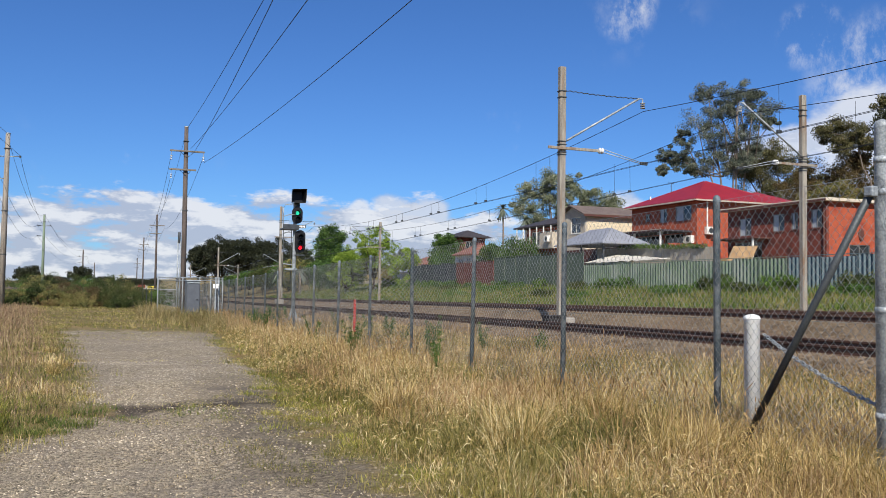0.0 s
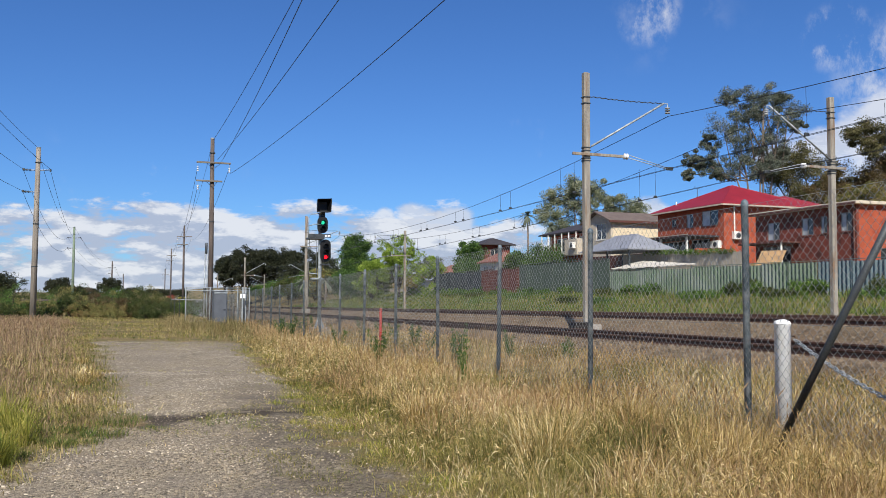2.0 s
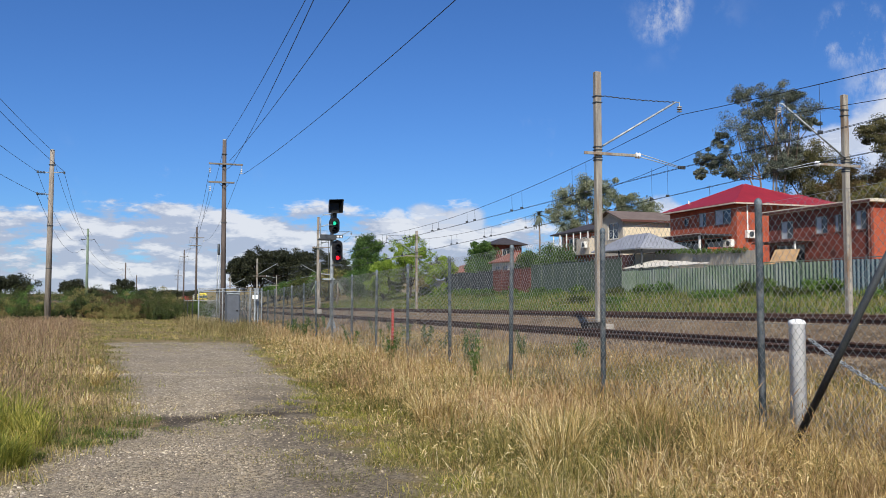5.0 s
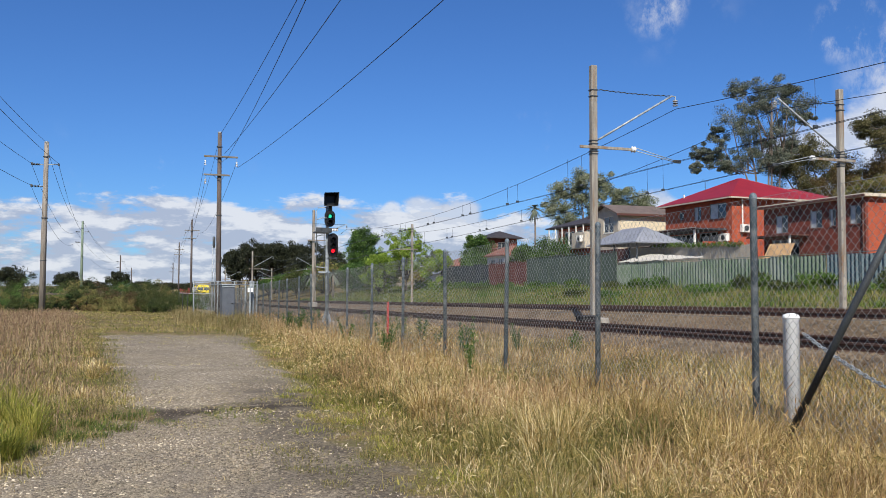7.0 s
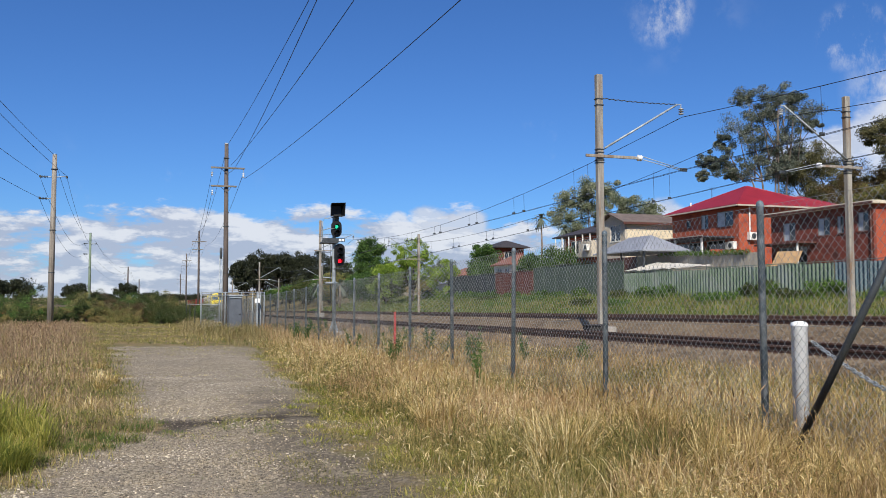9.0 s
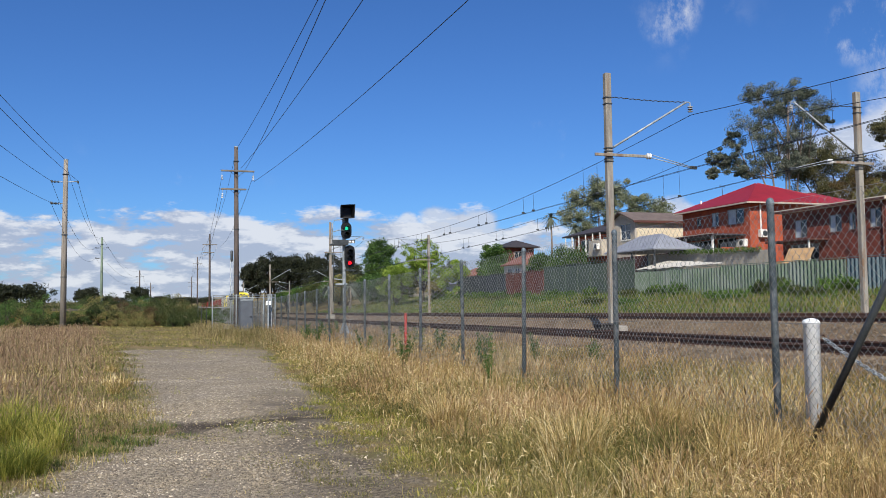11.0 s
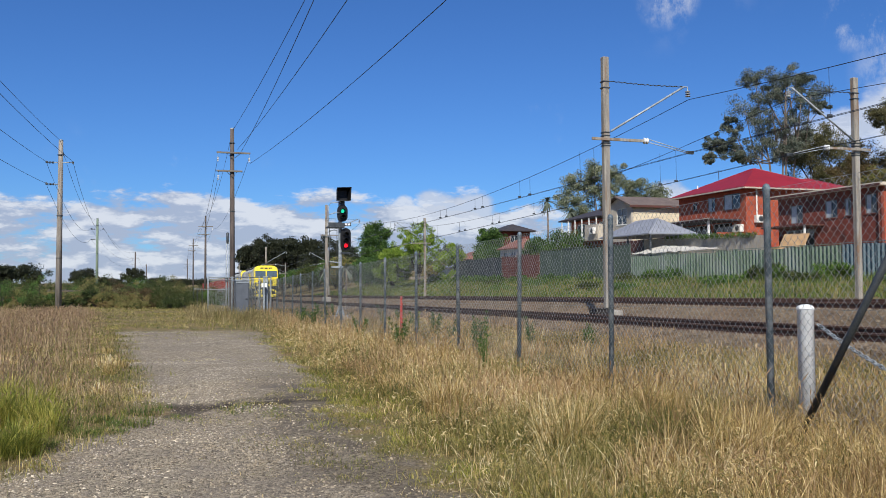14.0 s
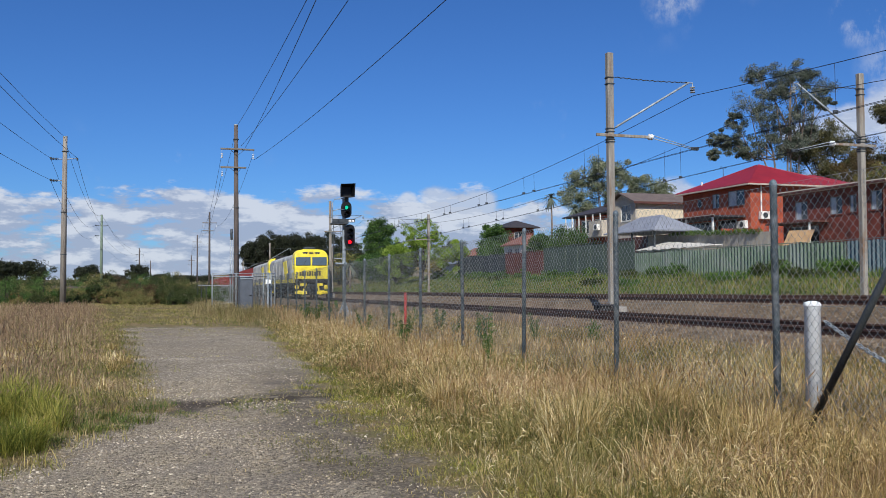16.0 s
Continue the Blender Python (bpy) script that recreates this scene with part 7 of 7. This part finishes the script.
# ---------------------------------------------------------------- the train
def bogie(parent, y, axles=3, gap=1.7):
    b = part("bogie", Shape().soft(-1.15, -0.95, y - gap * (axles - 1) / 2 - 0.7, y + gap * (axles - 1) / 2 + 0.7, 0.45, 0.75, 0.04).soft(0.95, 1.15, y - gap * (axles - 1) / 2 - 0.7, y + gap * (axles - 1) / 2 + 0.7, 0.45, 0.75, 0.04), M["loco_dark"], parent)
    for i in range(axles):
        yy = y + gap * (i - (axles - 1) / 2)
        for x in (-0.78, 0.70):
            part("wheel", Shape().lathe([(0.46, 0), (0.48, 0.02), (0.46, 0.1), (0.2, 0.1)], 20, pose(x, yy, 0.47, 0, 90, 0)), M["loco_dark"], b)
        part("axle_box", Shape().soft(-1.24, -1.12, yy - 0.18, yy + 0.18, 0.35, 0.68, 0.03), M["loco_dark"], b)


def build_loco():
    """Nose at y = 0, body behind it along +y."""
    l = thing("locomotive", "diesel freight locomotive with a bright yellow nose and grey body", "locomotive", group="locomotives")
    w = 1.42
    # nose and cab, slightly raked, with rounded roof shoulders
    def ring(hw, z0, z1, zt):
        d = zt - z1
        side = [(hw, z0), (hw, z1), (hw * 0.97, z1 + d * 0.32), (hw * 0.89, z1 + d * 0.62), (hw * 0.74, z1 + d * 0.86), (hw * 0.5, z1 + d * 0.98)]
        return [(-x, z) for x, z in side] + [(0, zt)] + side[::-1]
    def loft(secs):
        s, n = Shape(), len(secs[0][1])
        v = [(x, y, z) for y, o in secs for x, z in o]
        f = [tuple(range(n)), tuple(range(len(secs) * n - 1, (len(secs) - 1) * n - 1, -1))]
        for i in range(len(secs) - 1):
            f += [(i * n + j, i * n + (j + 1) % n, (i + 1) * n + (j + 1) % n, (i + 1) * n + j) for j in range(n)]
        return s.add(v, f)
    part("nose", loft([(0.06, ring(w * 0.97, 1.28, 2.62, 2.66)), (0.12, ring(w, 1.25, 2.66, 2.70)), (1.6, ring(w, 1.25, 2.66, 2.70))]), M["yellow"], l, "yellow nose")
    part("cab", loft([(0.16, ring(w, 2.66, 3.52, 3.55)), (0.22, ring(w, 2.66, 3.55, 4.0)), (0.40, ring(w, 2.66, 3.60, 4.14)), (1.6, ring(w, 2.66, 3.60, 4.16))]), M["yellow"], l, "yellow cab")
    for x0, x1 in ((-1.32, -0.07), (0.07, 1.32)):
        ws = part("windscreen", Shape().soft(x0, x1, 0.10, 0.17, 2.74, 3.46, 0.06), M["screen"], l, "blue-grey windscreen")
        part("wiper", Shape().tube([((x0 + x1) / 2, 0.085, 2.76), ((x0 + x1) / 2 + 0.25, 0.085, 3.2)], 0.012, 5), M["black"], ws)
    for x in (-0.62, -0.42, 0.42, 0.62):
        part("headlight", Shape().lathe([(0.085, 0), (0.085, 0.04), (0.06, 0.06)], 14, pose(x, 0.235, 3.80, 90, 0, 0)), M["dark_pane"], l)
    part("headlight_housing", Shape().soft(-0.76, -0.28, 0.19, 0.3, 3.71, 3.9, 0.04).soft(0.28, 0.76, 0.19, 0.3, 3.71, 3.9, 0.04), M["letter"], l)
    part("number_board", Shape().soft(-0.18, 0.18, 0.16, 0.27, 3.72, 3.88, 0.02), M["letter"], l)
    part("side_window", Shape().box(-w - 0.012, -w + 0.02, 0.55, 1.25, 2.8, 3.4), M["dark_pane"], l)
    part("side_window", Shape().box(w - 0.02, w + 0.012, 0.55, 1.25, 2.8, 3.4), M["dark_pane"], l)
    for i in range(9):
        part("lettering", Shape().box(-1.02 + 0.205 * i, -0.87 + 0.205 * i, 0.044, 0.062, 1.84, 2.28 if i % 3 else 2.2), M["letter"], l, "illegible dark lettering")
    part("nose_band", Shape().soft(-w * 0.98, w * 0.98, 0.05, 0.14, 1.24, 1.60, 0.02), M["loco_dark"], l, "dark band under the nose")
    # long hood
    part("hood", loft([(1.6, ring(w, 1.3, 3.45, 3.9)), (19.4, ring(w, 1.3, 3.45, 3.9))]), M["loco_grey"], l, "grey body side")
    for i in range(6):
        part("louvre", Shape().soft(-w - 0.03, -w + 0.01, 2.4 + 2.75 * i, 4.4 + 2.75 * i, 1.7, 3.2, 0.012), M["loco_grey"], l)
    part("side_stripe", Shape().box(-w - 0.015, -w + 0.01, 1.6, 19.3, 1.32, 1.62), M["yellow"], l)
    part("frame", Shape().soft(-1.4, 1.4, 0.35, 19.8, 0.95, 1.26, 0.03), M["loco_dark"], l)
    part("fuel_tank", Shape().soft(-1.2, 1.2, 7.5, 12.5, 0.3, 0.95, 0.12), M["loco_dark"], l)
    part("pilot", Shape().add([(-1.1, 0.3, 0.18), (1.1, 0.3, 0.18), (1.1, 0.3, 1.2), (-1.1, 0.3, 1.2), (-0.25, -0.1, 0.2), (0.25, -0.1, 0.2), (0.3, 0.15, 0.95), (-0.3, 0.15, 0.95)],
         [(0, 4, 7, 3), (4, 5, 6, 7), (5, 1, 2, 6), (3, 7, 6, 2), (0, 1, 5, 4), (0, 3, 2, 1)]), M["loco_dark"], l, "dark snowplough pilot")
    for sx in (-1, 1):
        st = part("step", Shape().soft(*sorted((sx * 0.98, sx * 1.40)), 0.12, 0.3, 0.32, 0.56, 0.03).soft(*sorted((sx * 1.08, sx * 1.40)), 0.12, 0.3, 0.76, 1.06, 0.03), M["yellow"], l, "yellow corner steps")
        part("stripe", Shape().add([(sx * 0.62, 0.0, 0.25), (sx * 0.82, 0.02, 0.25), (sx * 0.60, 0.06, 1.0), (sx * 0.48, 0.04, 1.0), (sx * 0.62, 0.12, 0.25), (sx * 0.82, 0.14, 0.25), (sx * 0.60, 0.18, 1.0), (sx * 0.48, 0.16, 1.0)], [(0, 1, 2, 3), (7, 6, 5, 4), (0, 4, 5, 1), (1, 5, 6, 2), (2, 6, 7, 3), (3, 7, 4, 0)]), M["yellow"], l, "yellow pilot stripe")
        part("grab_rail", Shape().tube([(sx * 1.46, 0.3, 1.3), (sx * 1.5, 0.3, 1.4), (sx * 1.5, 0.3, 2.4), (sx * 1.44, 0.3, 2.5)], 0.02, 6), M["galv"], l)
        part("mirror", Shape().soft(*sorted((sx * 1.5, sx * 1.62)), 0.5, 0.54, 2.1, 2.35, 0.01), M["galv"], l)
        part("hose", Shape().tube([(sx * 0.35, 0.1, 1.0), (sx * 0.37, -0.12, 0.7), (sx * 0.3, -0.05, 0.45)], 0.03, 6), M["dark_steel"], l)
    for sx in (-1, 1):
        part("pilot_wing", Shape().add([(sx * 0.40, -0.06, 0.30), (sx * 1.0, 0.20, 0.30), (sx * 1.12, 0.22, 0.62), (sx * 0.44, 0.02, 0.56), (sx * 0.40, 0.10, 0.30), (sx * 1.0, 0.30, 0.30), (sx * 1.12, 0.32, 0.62), (sx * 0.44, 0.14, 0.56)], [(0, 1, 2, 3), (7, 6, 5, 4), (0, 4, 5, 1), (1, 5, 6, 2), (2, 6, 7, 3), (3, 7, 4, 0)]), M["yellow"], l, "yellow wing of the pilot")
        part("buffer_beam_panel", Shape().soft(*sorted((sx * 0.42, sx * 0.98)), 0.04, 0.12, 0.98, 1.22, 0.03), M["yellow"], l, "scuffed yellow beam panel")
        part("cab_side_panel", Shape().box(*sorted((sx * 1.405, sx * 1.435)), 1.6, 3.4, 1.7, 3.3), M["loco_pale"], l, "pale cab-side panel")
        part("body_flash", Shape().add([(sx * 1.425, 4.4, 1.7), (sx * 1.425, 6.4, 1.7), (sx * 1.425, 8.2, 3.3), (sx * 1.425, 5.6, 3.3), (sx * 1.458, 4.4, 1.7), (sx * 1.458, 6.4, 1.7), (sx * 1.458, 8.2, 3.3), (sx * 1.458, 5.6, 3.3)], [(0, 1, 2, 3), (7, 6, 5, 4), (0, 4, 5, 1), (1, 5, 6, 2), (2, 6, 7, 3), (3, 7, 4, 0)]), M["yellow"], l, "yellow flash on the body side")
    part("coupler_pocket", Shape().soft(-0.34, 0.34, -0.12, 0.2, 0.5, 1.12, 0.05), M["dark_steel"], l)
    part("coupler", Shape().soft(-0.17, 0.17, -0.55, 0.2, 0.72, 1.0, 0.05), M["loco_dark"], l)
    part("roof_unit", Shape().soft(-0.45, 0.45, 0.9, 1.9, 4.14, 4.38, 0.06), M["dark_steel"], l, "dark rooftop air conditioner")
    part("horn", Shape().tube([(-0.2, 0.75, 4.28), (-0.2, 1.1, 4.28)], 0.06, 8, 0.02).tube([(0.2, 0.75, 4.28), (0.2, 1.1, 4.28)], 0.06, 8, 0.02), M["dark_steel"], l)
    part("radiator", Shape().soft(-1.0, 1.0, 14.5, 18.5, 3.85, 4.15, 0.05), M["loco_dark"], l)
    bogie(l, 3.6)
    bogie(l, 16.4)
    return l


def build_wagon():
    g = thing("container_wagon", "flat wagon carrying a faded red corrugated container", "wagon", group="wagons")
    part("deck", Shape().soft(-1.3, 1.3, 0.3, 14.2, 0.85, 1.12, 0.03), M["loco_dark"], g)
    c = Shape().box(-1.19, 1.19, 0.85, 13.65, 1.15, 3.70)
    part("container", c, M["wagon_red"], g, "red corrugated container")
    rib = Shape().box(-1.225, -1.192, -0.07, 0.07, 1.25, 3.6).mesh("rib", M["wagon_red"])
    for i in range(44):
        o = new("rib", rib)
        o.parent = g
        o.matrix_local = pose(0, 1.05 + 0.285 * i, 0)
    part("coupler", Shape().soft(-0.15, 0.15, -0.3, 14.8, 0.75, 0.95, 0.03), M["loco_dark"], g)
    bogie(g, 2.0, 2)
    bogie(g, 12.5, 2)
    return g


TRAIN = []
loco = build_loco()
TRAIN.append((loco, 0.0))
TRAIN.append((copy_thing(loco, pose(0, 0, 0)), 20.9))
wagon = build_wagon()
for i in range(11):
    TRAIN.append((wagon if i == 0 else copy_thing(wagon, pose(0, 0, 0)), 41.8 + 14.7 * i))


def motions():
    """The train comes on at an even 16.5 m/s down the freight track."""
    for ob, back in TRAIN:
        rows = []
        for k in range(17):
            y = 71.2 + 16.5 * (16 - k) + back
            za, zb = float(rail_z(y)), float(rail_z(y + 14))
            rows.append((float(k), pose(11.0, y, za, math.degrees(math.atan2(zb - za, 14)), 0, 0)))
        walk(ob, rows)


# ---------------------------------------------------------------- small things by the line
# dark box shape set where a dark lump lies at the mast's foot
box = thing("trackside_box", "dark low box shape beside the ballast", "box", (12.45, 22.6, 0.30))
part("body", Shape().soft(-0.35, 0.2, -0.2, 0.25, -0.2, 0.30, 0.03), M["loco_dark"], box)
part("lid", Shape().soft(-0.38, 0.23, -0.23, 0.28, 0.305, 0.35, 0.015), M["loco_dark"], box)
part("conduit", Shape().tube([(-0.3, -0.1, 0.1), (-0.75, -0.2, 0.12), (-0.95, -0.2, -0.1)], 0.05, 8), M["black"], box)

rail = thing("timber_rail", "low weathered timber rail fence in the scrub", "fence", (-8.05, 72.3, 0.0), turn=-18)
for dx in (-1.3, 0.0, 1.3):
    part("post", Shape().soft(dx - 0.07, dx + 0.07, -0.07, 0.07, -0.3, 1.0, 0.015), M["pole"], rail)
part("rail", Shape().soft(-1.45, 1.45, -0.11, -0.07, 0.76, 0.92, 0.012), M["pole"], rail)
crate = thing("crate", "faded orange slatted crate in the grass", "crate", (-11.0, 66.8, -0.05))
for z in (0.0, 0.2, 0.4):
    part("slat", Shape().soft(-0.35, 0.35, -0.3, -0.27, z, z + 0.12, 0.008), M["red_peg"], crate)
    part("slat", Shape().soft(-0.35, 0.35, 0.27, 0.3, z, z + 0.12, 0.008), M["red_peg"], crate)
for dx in (-0.35, 0.32):
    part("side", Shape().soft(dx, dx + 0.03, -0.27, 0.27, 0.0, 0.52, 0.008), M["red_peg"], crate)


motions()
